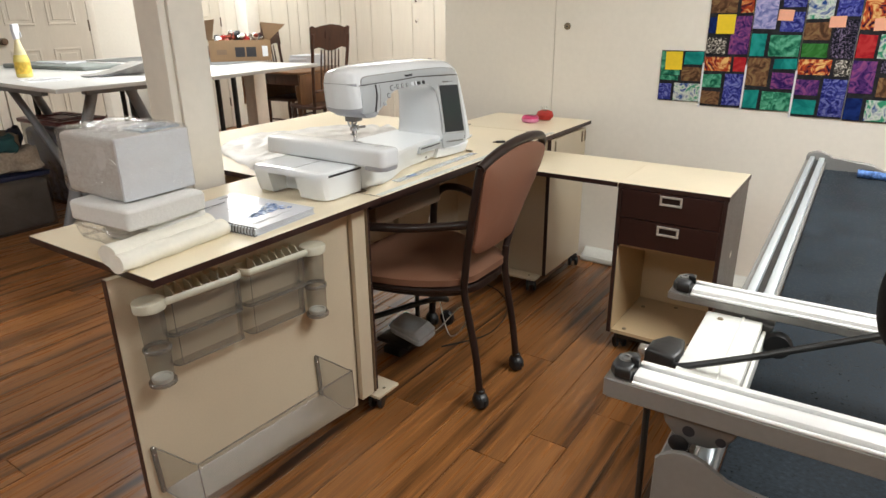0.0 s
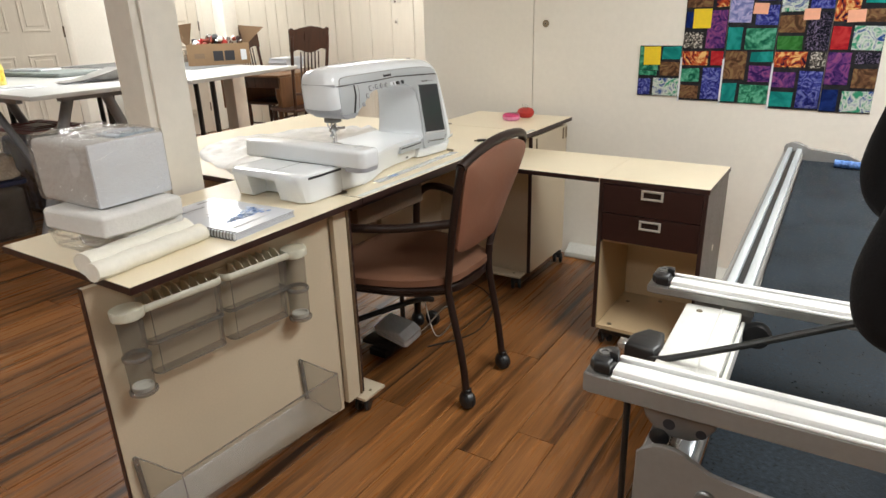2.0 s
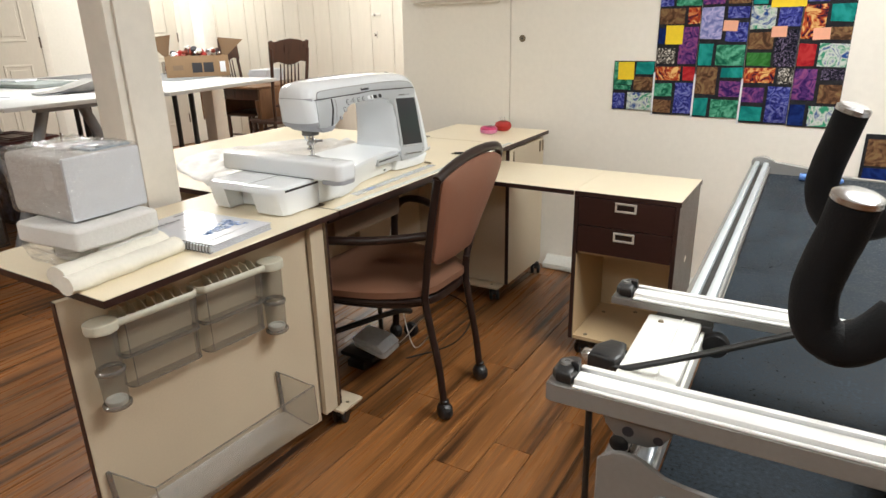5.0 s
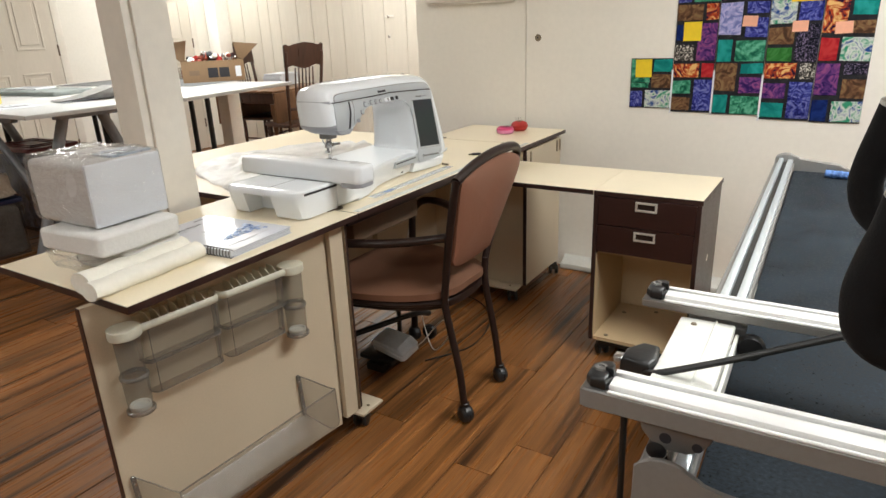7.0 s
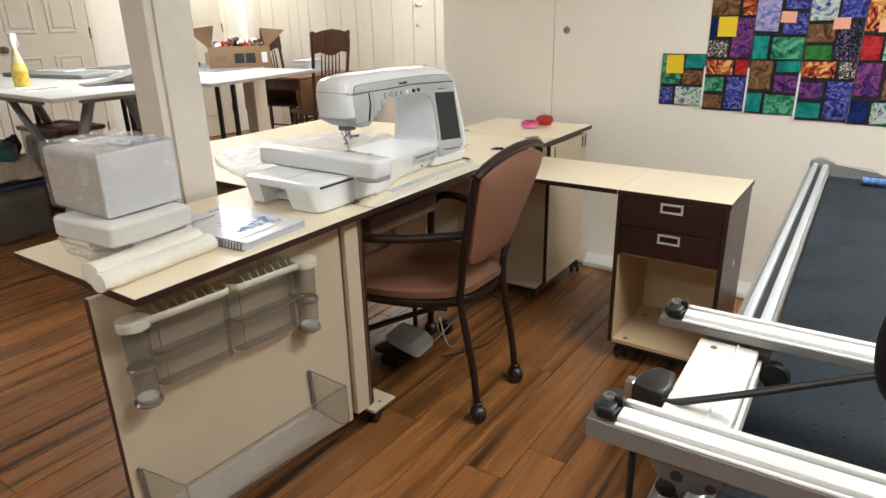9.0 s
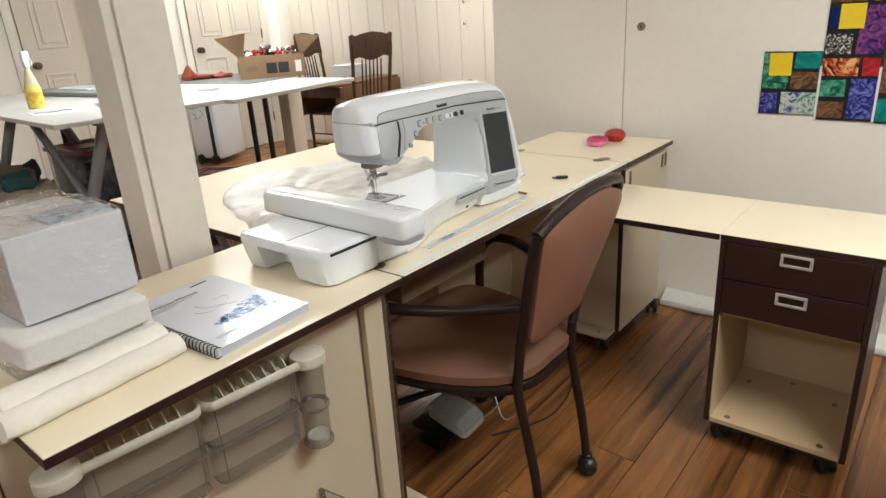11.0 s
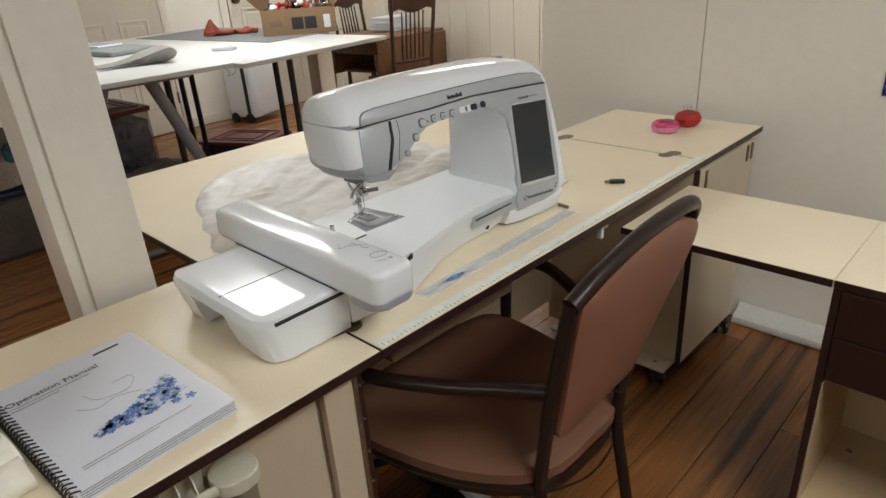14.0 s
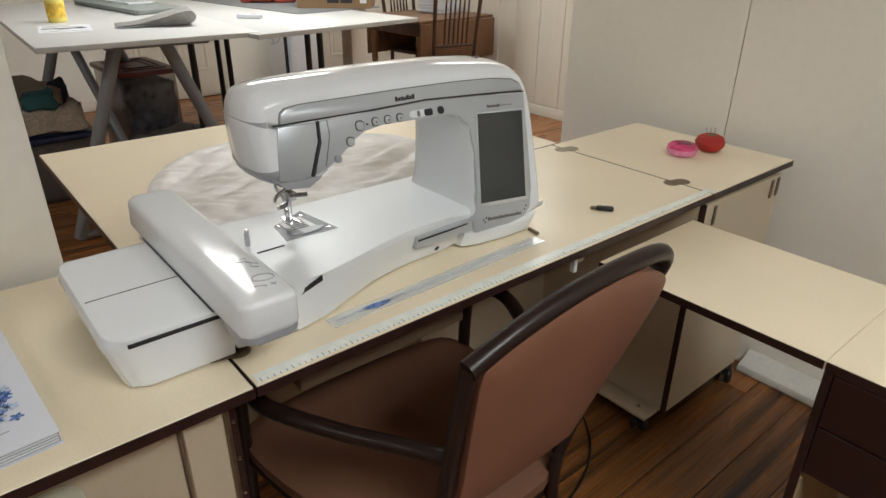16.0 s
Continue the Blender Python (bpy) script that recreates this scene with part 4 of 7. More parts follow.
for v in bm.verts:
    if v.co.x > -0.20:
        v.co.x -= 0.026 * max(0.0, (0.835 - v.co.z) / 0.071) * min(1.0, max(0.0, (v.co.y - 0.92) / 0.14))
part("bed", bm, M["bed"], mc, "glossy white machine bed")
bm = prism(B(), [(-0.388, 1.30), (-0.388, 1.492), (-0.372, 1.515), (-0.172, 1.515), (-0.140, 1.502), (-0.122, 1.468), (-0.122, 1.402), (-0.133, 1.340), (-0.144, 1.300)], "z", 0.764, 0.803, 0.007, 4)
for v in bm.verts:
    if v.co.x > -0.20 and v.co.z < 0.785:
        v.co.x -= 0.010
part("column_foot", bm, M["bed"], mc, "white foot under the column")
# column and arm in one sweep
over = [(1.512, 0.800), (1.516, 0.860), (1.514, 0.96), (1.509, 1.030), (1.499, 1.070), (1.476, 1.096), (1.435, 1.110), (1.30, 1.119), (1.15, 1.121), (1.02, 1.119), (0.958, 1.115), (0.931, 1.104), (0.919, 1.084), (0.9155, 1.0658), (0.9152, 1.0642), (0.914, 1.050), (0.918, 0.995), (0.924, 0.974), (0.941, 0.961)]
under = [(0.976, 0.953), (1.002, 0.956), (1.022, 0.968), (1.055, 0.986), (1.092, 1.016), (1.112, 1.0255), (1.145, 1.029), (1.290, 1.030), (1.316, 1.022), (1.330, 1.000), (1.333, 0.955), (1.330, 0.880), (1.324, 0.853), (1.317, 0.835), (1.316, 0.800)]
arm_outline = over + under
slices = []
for k in range(7):
    s = math.sin(k / 6 * math.pi / 2)
    slices.append((-0.356 + 0.040 * (1 - math.cos(k / 6 * math.pi / 2)), 0.006 + 0.030 * (1 - s), 0.012 * (1 - s)))
for x in (-0.30, -0.275, -0.25, -0.22):
    slices.append((x, 0.007 * ((x + 0.262) / 0.10) ** 2, 0.0))
for k in range(8):
    s = math.cos(k / 7 * math.pi / 2)
    x = -0.150 - 0.030 * (1 - math.sin(k / 7 * math.pi / 2))
    slices.append((x, 0.008 * ((x + 0.262) / 0.11) ** 2 + 0.020 * (1 - s), 0.006 * (1 - s)))
part("arm_housing", lean(shell(arm_outline, len(over), slices)), M["white"], mc, "glossy white arm and column")


# silver front panels, a hair proud of the housing
def panel(name, outline, material, parent, label="", proud=0.0025, bevel=0.002, depth=0.012):
    return part(name, lean(prism(B(), outline, "x", -0.150 - depth, -0.150 + proud, bevel, 2)), material, parent, label)


strip = [(0.964, 1.066), (0.967, 1.075), (0.976, 1.0815), (1.0, 1.0845), (1.18, 1.0868), (1.31, 1.0866), (1.40, 1.0836), (1.447, 1.0775), (1.466, 1.068), (1.472, 1.0555)]
panel("strip_shadow_line", [(0.961, 1.060)] + [(y + 0.0016 * (1 if y > 1.44 else -1 if y < 0.98 else 0), z + 0.0015) for y, z in strip] + [(1.474, 1.053)], M["bracket"], mc, "thin dark seam over the strip", 0.0008, 0.0)
panel("front_strip", strip + [(1.368, 1.0606), (1.24, 1.0655), (1.12, 1.0617), (0.964, 1.0598)], M["silver"], mc, "silver front strip", 0.0034, 0.0016)
groove = [(0.951, 1.0560), (1.12, 1.0582), (1.24, 1.0622), (1.368, 1.0568), (1.4775, 1.0495)]
panel("front_groove", [(y, z + 0.0008) for y, z in groove] + [(y, z + 0.0030) for y, z in groove[::-1]], M["ink"], mc, "long dark groove across the front", 0.0018, 0.0)
lower = [(1.0285, 1.0555), (1.12, 1.0572), (1.24, 1.0612), (1.368, 1.0558), (1.4765, 1.0485), (1.4755, 0.954), (1.473, 0.862), (1.466, 0.822), (1.448, 0.806), (1.404, 0.801), (1.318, 0.801), (1.314, 0.822), (1.326, 0.845), (1.333, 0.880), (1.3375, 0.955), (1.3345, 1.001), (1.320, 1.0245), (1.294, 1.0345), (1.145, 1.0335), (1.110, 1.0305), (1.088, 1.0205), (1.050, 0.9905), (1.028, 0.978), (1.004, 0.971), (1.0265, 1.022)]
panel("front_panel", lower, M["silver"], mc, "silver control panel")
panel("head_cover", [(0.957, 1.0552), (1.0235, 1.0553), (1.0210, 1.024), (0.9985, 0.973), (0.974, 0.967), (0.943, 0.974), (0.9475, 0.992), (0.9515, 1.02)], M["silver"], mc, "curved silver needle-side cover", 0.0036, 0.0026)
panel("cover_slit", [(1.0240, 1.0560), (1.0282, 1.0560), (1.0262, 1.022), (1.0035, 0.970), (0.9992, 0.972), (1.0218, 1.024)], M["ink"], mc, "dark slit", 0.0042, 0.0)
panel("cover_seam", [(1.0420, 1.0560), (1.0436, 1.0560), (1.0440, 1.031), (1.0285, 0.9838), (1.0268, 0.984), (1.0424, 1.031)], M["bracket"], mc, "thin dark seam", 0.0029, 0.0)
panel("head_trim", [(0.937, 0.975), (0.974, 0.9672), (1.001, 0.9725), (1.018, 0.9690), (0.992, 0.9555), (0.953, 0.9595)], M["skirt"], mc, "grey trim under the head", 0.0046, 0.002)
part("head_skirt", lean(shell(arm_outline, len(over), slices, (49, 65), 0.0012)), M["skirt"], mc, "grey skirt under the head")
# screen
scr = [(1.3545, 1.0225), (1.4630, 1.0155), (1.4520, 0.8485), (1.3390, 0.8570)]
panel("screen_frame", [(1.3490, 1.0275), (1.4685, 1.0200), (1.4590, 0.8395), (1.3340, 0.8490)], M["bezel"], mc, "light silver screen bezel", 0.0046, 0.0016)
panel("screen_gap", [(1.3525, 1.0245), (1.4650, 1.0175), (1.4540, 0.8475), (1.3375, 0.8560)], M["ink"], mc, "dark gap round the screen", 0.0050, 0.0)
panel("screen", scr, M["screen"], mc, "switched-off dark screen", 0.0055, 0.0)


# writing in plain bars
def bar(name, y0, y1, z0, z1, h, material, label, n):
    """A word as a row of small bars along a line that may slope."""
    for k in range(n):
        a, b = y0 + (y1 - y0) * k / n, y0 + (y1 - y0) * (k + 0.84) / n
        z = z0 + (z1 - z0) * k / n
        hh = h * (1.0, 0.72, 0.85, 0.70, 1.0, 0.75)[k % 6]
        panel(name, [(a, z), (b, z), (b, z + hh), (a, z + hh)], material, mc, label, 0.0041, 0.0)


bar("brand_mark", 1.177, 1.218, 1.0685, 1.0690, 0.0080, M["ink"], "dark brand mark", 7)
bar("brand_mark", 1.379, 1.412, 1.0325, 1.0310, 0.0048, M["bracket"], "small grey mark", 5)
bar("brand_mark", 1.416, 1.443, 1.0318, 1.0305, 0.0030, M["grey"], "small grey mark", 4)
bar("model_mark", 1.351, 1.440, 0.8185, 0.8120, 0.0058, M["bracket"], "dark model mark", 12)
for yy, zz in ((1.343, 0.817), (1.347, 0.825), (1.340, 0.822), (1.449, 0.821), (1.454, 0.827)):
    panel("star_mark", round_rect(yy, zz, 0.0028, 0.0028, 0.001, 2), M["ink"], mc, "", 0.0038, 0.0)


# buttons
def button(y, z, r, material, ring=True):
    b = panel("button", round_rect(y, z, 2 * r, 2 * r, r * 0.75, 4), material, mc, "", 0.0060, 0.0012)
    if ring:
        panel("ring", round_rect(y, z, 2.46 * r, 2.46 * r, r * 0.95, 4), M["ink"], b, "dark ring", 0.0032, 0.0)
    return b


button(1.101, 1.0385, 0.0070, M["silver"])
for yy in (1.132, 1.157, 1.182):
    button(yy, 1.0408, 0.0060, M["silver"])
    panel("button_mark", round_rect(yy, 1.0408, 0.0030, 0.0034, 0.001, 2), M["bracket"], mc, "", 0.0064, 0.0)
button(1.079, 1.0155, 0.0064, M["silver"])
button(1.0505, 0.9920, 0.0062, M["skirt"], False)
panel("slider_slot", round_rect(1.2265, 1.0425, 0.048, 0.0125, 0.006, 3), M["white_satin"], mc, "", 0.0032, 0.0)
panel("slider_notch", round_rect(1.2215, 1.0425, 0.006, 0.010, 0.002, 2), M["bracket"], mc, "", 0.0036, 0.0)
panel("slider", round_rect(1.2425, 1.0427, 0.017, 0.0115, 0.003, 3), M["ink"], mc, "dark speed slider", 0.0060, 0.001)
button(1.2700, 1.0428, 0.0064, M["ink"], False)
panel("lamp_dot", round_rect(1.1155, 1.0388, 0.0032, 0.0032, 0.001, 2), M["ink"], mc, "", 0.0038, 0.0)
# stylus slot and small holes in the foot
part("stylus_slot", prism(B(), [(1.176, 0.8045), (1.1765, 0.8285), (1.306, 0.8275), (1.318, 0.8265), (1.318, 0.8035), (1.262, 0.8065)], "x", -0.165, -0.1375, 0.0012, 1), M["silver"], mc, "silver stylus slot")
# ink strip laid on the slot to draw the shade inside it
part("slot_shadow", prism(B(), [(1.180, 0.8185), (1.180, 0.8225), (1.302, 0.8240), (1.302, 0.8215), (1.252, 0.8195)], "x", -0.150, -0.1370), M["ink"], mc, "dark groove")
part("knee_hole", prism(B(), [(1.240, 0.7745), (1.243, 0.7745), (1.249, 0.7800), (1.246, 0.7800)], "x", -0.18, -0.1585), M["ink"], mc)
part("lever_slot", prism(B(), [(0.905, 0.829), (0.912, 0.823), (0.952, 0.836), (0.952, 0.845)], "x", -0.11, -0.0890), M["ink"], mc, "dark release slot")
# top catch and lid seam
for yy, xx in ((1.150, -0.285), (1.425, -0.262)):
    part("lid_catch", prism(B(), [(xx - 0.010, yy - 0.004), (xx + 0.008, yy - 0.002), (xx, yy + 0.008)], "z", 1.100, 1.1212 if yy < 1.3 else 1.1135, 0.001, 1), M["bracket"], mc)
part("lid_seam", lean(shell(arm_outline, len(over), slices, (39, 43), 0.0006)), M["grey"], mc, "thin seam of the lid")
# needle plate, foot and needle
part("needle_plate", prism(B(), [(-0.308, 0.977), (-0.344, 1.050), (-0.231, 1.066), (-0.236, 0.966)], "z", 0.8462, 0.8470), M["plate_clear"], mc, "smoky clear needle plate cover")
part("feed_plate", prism(B(), [(-0.312, 0.990), (-0.318, 1.035), (-0.258, 1.040), (-0.262, 0.988)], "z", 0.8471, 0.8484), M["plate_grey"], mc, "dull steel stitch plate")
for k in range(5):
    part("slit", box(B(), -0.305 + k * 0.0085, -0.3005 + k * 0.0085, 0.998, 1.028, 0.8485, 0.8488), M["ink"], mc)
for q in ((-0.322, 1.040), (-0.304, 0.984), (-0.245, 1.055)):
    part("plate_screw", lathe(B(), [(0.004, 0), (0.003, 0.0012), (0, 0.0014)], 10, (q[0], q[1], 0.8472)), M["steel"], mc)
part("bobbin_cover", prism(B(), [(-0.268, 0.985), (-0.252, 0.982), (-0.240, 1.000), (-0.243, 1.035), (-0.252, 1.052), (-0.262, 1.035)], "z", 0.8486, 0.8492), M["skirt"], mc, "grey bobbin under its cover")
NX, NY = -0.276, 1.000
part("needle_bar", tube(B(), [(NX, NY, 0.960), (NX, NY, 0.905)], 0.0036, 10, smooth=False), M["steel"], mc)
part("needle", tube(B(), [(NX, NY, 0.910), (NX, NY, 0.850)], 0.0011, 8, smooth=False), M["steel"], mc)
part("clamp", box(B(), NX - 0.009, NX + 0.011, NY - 0.008, NY + 0.008, 0.904, 0.921, 0.003), M["steel"], mc, "needle clamp")
part("clamp_screw", tube(B(), [(NX + 0.008, NY + 0.004, 0.914), (NX + 0.020, NY + 0.024, 0.915)], 0.0042, 10, smooth=False), M["bracket"], mc)
part("clamp_lever", tube(B(), [(NX, NY - 0.004, 0.926), (NX + 0.004, NY - 0.026, 0.918), (NX + 0.006, NY - 0.034, 0.908)], 0.0034, 8), M["steel"], mc)
part("presser_bar", tube(B(), [(NX - 0.018, NY + 0.002, 0.960), (NX - 0.018, NY + 0.002, 0.885)], 0.0042, 10, smooth=False), M["steel"], mc)
part("bar_housing", box(B(), NX - 0.030, NX + 0.014, NY - 0.022, NY + 0.020, 0.934, 0.958, 0.004), M["bracket"], mc, "dark underside of the needle bar housing")
part("presser_foot", prism(B(), [(NX - 0.026, NY - 0.011), (NX + 0.016, NY - 0.011), (NX + 0.016, NY - 0.006), (NX - 0.006, NY - 0.004), (NX - 0.006, NY + 0.004), (NX + 0.016, NY + 0.005), (NX + 0.016, NY + 0.010), (NX - 0.026, NY + 0.010)], "z", 0.860, 0.864, 0.001, 1), M["steel"], mc, "open embroidery foot")
part("foot_shank", tube(B(), [(NX - 0.018, NY + 0.002, 0.898), (NX - 0.004, NY - 0.008, 0.884), (NX - 0.008, NY - 0.004, 0.862)], 0.0046, 8), M["steel"], mc)
part("shank_screw", tube(B(), [(NX - 0.012, NY - 0.002, 0.892), (NX - 0.004, NY - 0.022, 0.892)], 0.0044, 10, smooth=False), M["steel"], mc)
part("threader", tube(B(), [(NX - 0.024, NY - 0.014, 0.950), (NX - 0.016, NY - 0.018, 0.925), (NX - 0.004, NY - 0.012, 0.910), (NX + 0.004, NY - 0.014, 0.905)], 0.003, 8), M["white_satin"], mc)
# embroidery unit at the needle side
def unit_section(bm, x0, x1, foot):
    """One slice of the unit: its rounded top goes on down to the desk where it has a foot."""
    side = [(0.648, 0.764), (0.640, 0.790), (0.634, 0.815)] if foot else [(0.672, 0.816)]
    prof = side + [(0.630, 0.828), (0.6305, 0.838), (0.635, 0.8455), (0.644, 0.849), (0.651, 0.849), (0.799, 0.849), (0.799, side[0][1])]
    return prism(bm, prof, "x", x0, x1)


bm = B()
xs_ = (-0.388, -0.384, -0.376, -0.362, -0.312)
for k in range(4):
    unit_section(bm, xs_[k], xs_[k + 1], True)
unit_section(bm, -0.312, -0.196, False)
xs_ = (-0.196, -0.126, -0.116, -0.108, -0.100, -0.094, -0.089, -0.086, -0.085)
for k in range(8):
    unit_section(bm, xs_[k], xs_[k + 1], True)
for v in bm.verts:
    if v.co.x > -0.127:
        d = 1 - math.sqrt(max(0.0, 1 - min(1.0, (v.co.x + 0.127) / 0.042) ** 2))
        v.co.y += 0.032 * d * max(0.0, min(1.0, (0.72 - v.co.y) / 0.05))
        v.co.z -= 0.005 * d ** 2 * (v.co.z > 0.847)
        v.co.x += 0.006 * (0.849 - v.co.z) / -0.085 * (v.co.x > -0.10)
    elif v.co.x < -0.361:
        d = ((-0.361 - v.co.x) / 0.027) ** 2.6
        v.co.y += 0.012 * d * max(0.0, min(1.0, (0.70 - v.co.y) / 0.05))
        v.co.z -= 0.004 * d ** 2 * (v.co.z > 0.847)
bmesh.ops.remove_doubles(bm, verts=bm.verts[:], dist=0.0002)
inner = [f for f in bm.faces if len(f.verts) > 4 and all(len(e.link_faces) > 2 for e in f.edges)]
bmesh.ops.delete(bm, geom=inner, context="FACES")
part("unit_body", bm, M["white"], mc, "white embroidery unit")
part("unit_side", box(B(), -0.318, -0.190, 0.700, 0.799, 0.766, 0.8155), M["white_satin"], mc)
part("front_stripe", box(B(), -0.100, -0.0838, 0.658, 0.798, 0.834, 0.8405, 0.001, 1), M["ink"], mc, "black groove along the unit")
part("lid_seam", box(B(), -0.2215, -0.2195, 0.640, 0.798, 0.8485, 0.8494), M["ink"], mc, "dark seam")
# carriage arm across the bed
def domed(cx, cy, w, h, r, rings):
    """A slab built of shrinking rings: upright sides, a tight rounded rim and a top that falls off towards the bed."""
    bm = B()
    last = None
    for inset, z in rings:
        ring = [bm.verts.new((x, y, z)) for x, y in round_rect(cx, cy, w - 2 * inset, h - 2 * inset, max(0.003, r - inset * 0.6), 8)]
        if last is None:
            bm.faces.new(ring[::-1])
        else:
            for k in range(len(ring)):
                bm.faces.new((last[k - 1], last[k], ring[k], ring[k - 1]))
        last = ring
    bm.faces.new(last)
    for v in bm.verts:
        if v.co.z > 0.870:
            v.co.z -= 0.0024 * ((v.co.y - cy) / 0.042) ** 2
            v.co.y += 0.004 * (v.co.z - 0.870) / 0.035 * max(0.0, (cy - v.co.y) / 0.0435)
    return bm


ca = part("carriage_arm", domed(-0.2285, 0.8165, 0.502, 0.087, 0.021, [(0.004, 0.848), (0.0008, 0.852), (0.0, 0.857), (0.0, 0.893), (0.0006, 0.8965), (0.0020, 0.8994), (0.0042, 0.9014), (0.0070, 0.9025), (0.0105, 0.9030), (0.014, 0.9032), (0.018, 0.9033), (0.024, 0.9034), (0.030, 0.9035)]), M["white"], mc, "glossy white carriage arm")
part("carriage_pad", prism(B(), round_rect(-0.020, 0.8165, 0.080, 0.0855, 0.021, 6), "z", 0.838, 0.856, 0.004, 2), M["grey"], ca, "grey end pad")
part("carriage_line", box(B(), -0.400, -0.080, 0.7722, 0.7742, 0.8492, 0.8502), M["ink"], ca, "dark line beside the carriage")
part("hoop_pin", lathe(B(), [(0.0045, 0.846), (0.0045, 0.874), (0.003, 0.876), (0, 0.876)], 12, (-0.262, 0.906, 0)), M["steel"], mc)
part("hoop_rail", box(B(), -0.2240, -0.2215, 0.905, 0.955, 0.8462, 0.8478), M["ink"], mc)
for pts, r in ((((-0.265, 0.822), (-0.240, 0.812), (-0.245, 0.840), (-0.225, 0.838), (-0.205, 0.850)), 0.0008), (((-0.235, 0.826), (-0.222, 0.842), (-0.200, 0.838), (-0.190, 0.846)), 0.0008), (((-0.150, 0.826), (-0.132, 0.822), (-0.120, 0.836), (-0.128, 0.850), (-0.146, 0.848), (-0.152, 0.836), (-0.150, 0.826)), 0.0009), (((-0.108, 0.816), (-0.098, 0.830), (-0.092, 0.828)), 0.0007), (((-0.104, 0.838), (-0.092, 0.842)), 0.0010), (((-0.094, 0.836), (-0.101, 0.845)), 0.0008)):
    run = [(0.04916 + x * 0.64, 0.808 + (y - 0.812) * 1.05) for x, y in pts]
    part("line_drawing", tube(B(), [(x, y, 0.9037 - 0.0024 * ((y - 0.8165) / 0.042) ** 2) for x, y in run], r * 0.75, 5), M["grey"], ca, "grey printed line drawing")

# ---- things on the desk ----
def wobble(bm, amount, scale, seed=0.0):
    for v in bm.verts:
        v.co += noise.noise_vector(v.co * scale + Vector((seed, seed, seed))) * amount
    return bm


def block(x0, x1, y0, y1, z0, z1, bevel, cuts, amount, scale, seed):
    bm = box(B(), x0, x1, y0, y1, z0, z1)
    bmesh.ops.subdivide_edges(bm, edges=bm.edges[:], cuts=cuts, use_grid_fill=True)
    es = [e for e in bm.edges if len(e.link_faces) == 2 and e.calc_face_angle(0) > 1.0]
    bmesh.ops.bevel(bm, geom=es, offset=bevel, segments=3, profile=0.5, affect="EDGES")
    return wobble(bm, amount, scale, seed)


lo = thing("wrapped_sheet_pack", "thick white pack of fleece sheets in film on the desk", "sheet pack", pose(0, 0, H) @ pose(-0.25, 0.18, 0, 0, 0, 3) @ pose(0.25, -0.18, 0))
part("sheet_fold", block(-0.372, -0.147, 0.074, 0.290, 0.062, 0.114, 0.012, 6, 0.003, 9, 1), M["stab"], lo)
part("sheet_fold", block(-0.352, -0.168, 0.135, 0.302, 0.001, 0.0615, 0.010, 5, 0.003, 9, 5), M["stab"], lo, "lower layer of folded sheets")
bm = block(-0.380, -0.205, 0.074, 0.305, 0.002, 0.060, 0.016, 8, 0.006, 12, 2)
bmesh.ops.subdivide_edges(bm, edges=bm.edges[:], cuts=1, use_grid_fill=True)
for v in bm.verts:
    v.co += noise.noise_vector(v.co * 48) * 0.005
    v.co.y += 0.022 * max(0.0, 1 - v.co.z / 0.06) * (v.co.y < 0.15)
    v.co.z = max(v.co.z, 0.0006)
part("film", bm, M["film"], lo, "loose clear film")
hi = thing("wrapped_sheet_block", "tall grey-white block of fleece sheets wrapped in clear film", "sheet pack", pose(0, 0, H + 0.115) @ pose(-0.3, 0.2, 0, 0, 0, 2) @ pose(0.3, -0.2, 0))
# the block's side shade is part of this grey
part("sheet_fold", block(-0.432, -0.200, 0.108, 0.300, 0.002, 0.150, 0.014, 7, 0.004, 6, 3), M["stab_edges_shaded"], hi)
part("front_sheet", block(-0.204, -0.196, 0.109, 0.299, 0.004, 0.148, 0.003, 5, 0.001, 6, 3), M["paper"], hi, "smooth pale front sheet")
bm = block(-0.440, -0.193, 0.105, 0.303, 0.001, 0.158, 0.013, 9, 0.003, 13, 4)
bmesh.ops.subdivide_edges(bm, edges=[e for e in bm.edges if min(v.co.z for v in e.verts) > 0.130], cuts=2, use_grid_fill=True)
for v in bm.verts:
    if v.co.z > 0.128:
        v.co.z += 0.009 * abs(noise.noise(Vector((v.co.x * 38, v.co.y * 30, 3)))) + 0.006 * noise.noise(v.co * 75)
        v.co.x += 0.004 * noise.noise(v.co * 60)
part("film", bm, M["film"], hi, "crinkled clear film")
part("printed_sleeve", block(-0.285, -0.208, 0.185, 0.290, 0.1505, 0.157, 0.003, 4, 0.002, 14, 4), M["sleeve"], hi, "pale blue printed insert")
for k in range(4):
    part("text_bar", box(B(), -0.275 + k * 0.016, -0.268 + k * 0.016, 0.200, 0.265 - 0.01 * (k % 2), 0.1585, 0.1595), M["grey"], hi)
rl = thing("stabiliser_roll", "flattened cream roll of stabiliser fleece along the desk edge", "fleece roll", pose(0, 0, H))
def flat_roll(x0, x1, y0, y1, r, seed):
    pts = [(x0 + (x1 - x0) * k / 14, y0 + (y1 - y0) * k / 14, r * (0.78 + 0.05 * math.sin(k * 1.3 + seed))) for k in range(15)]
    bm = tube(B(), pts, r, 18, smooth=False)
    for v in bm.verts:
        v.co.z = v.co.z * 0.76 + 0.002
        v.co.x += 0.0022 * noise.noise(Vector((v.co.x * 60, v.co.y * 3, v.co.z * 60 + seed)))
    return wobble(bm, 0.0014, 9, seed)
part("roll", flat_roll(-0.156, -0.183, 0.030, 0.312, 0.033, 1), M["stab_warm"], rl)
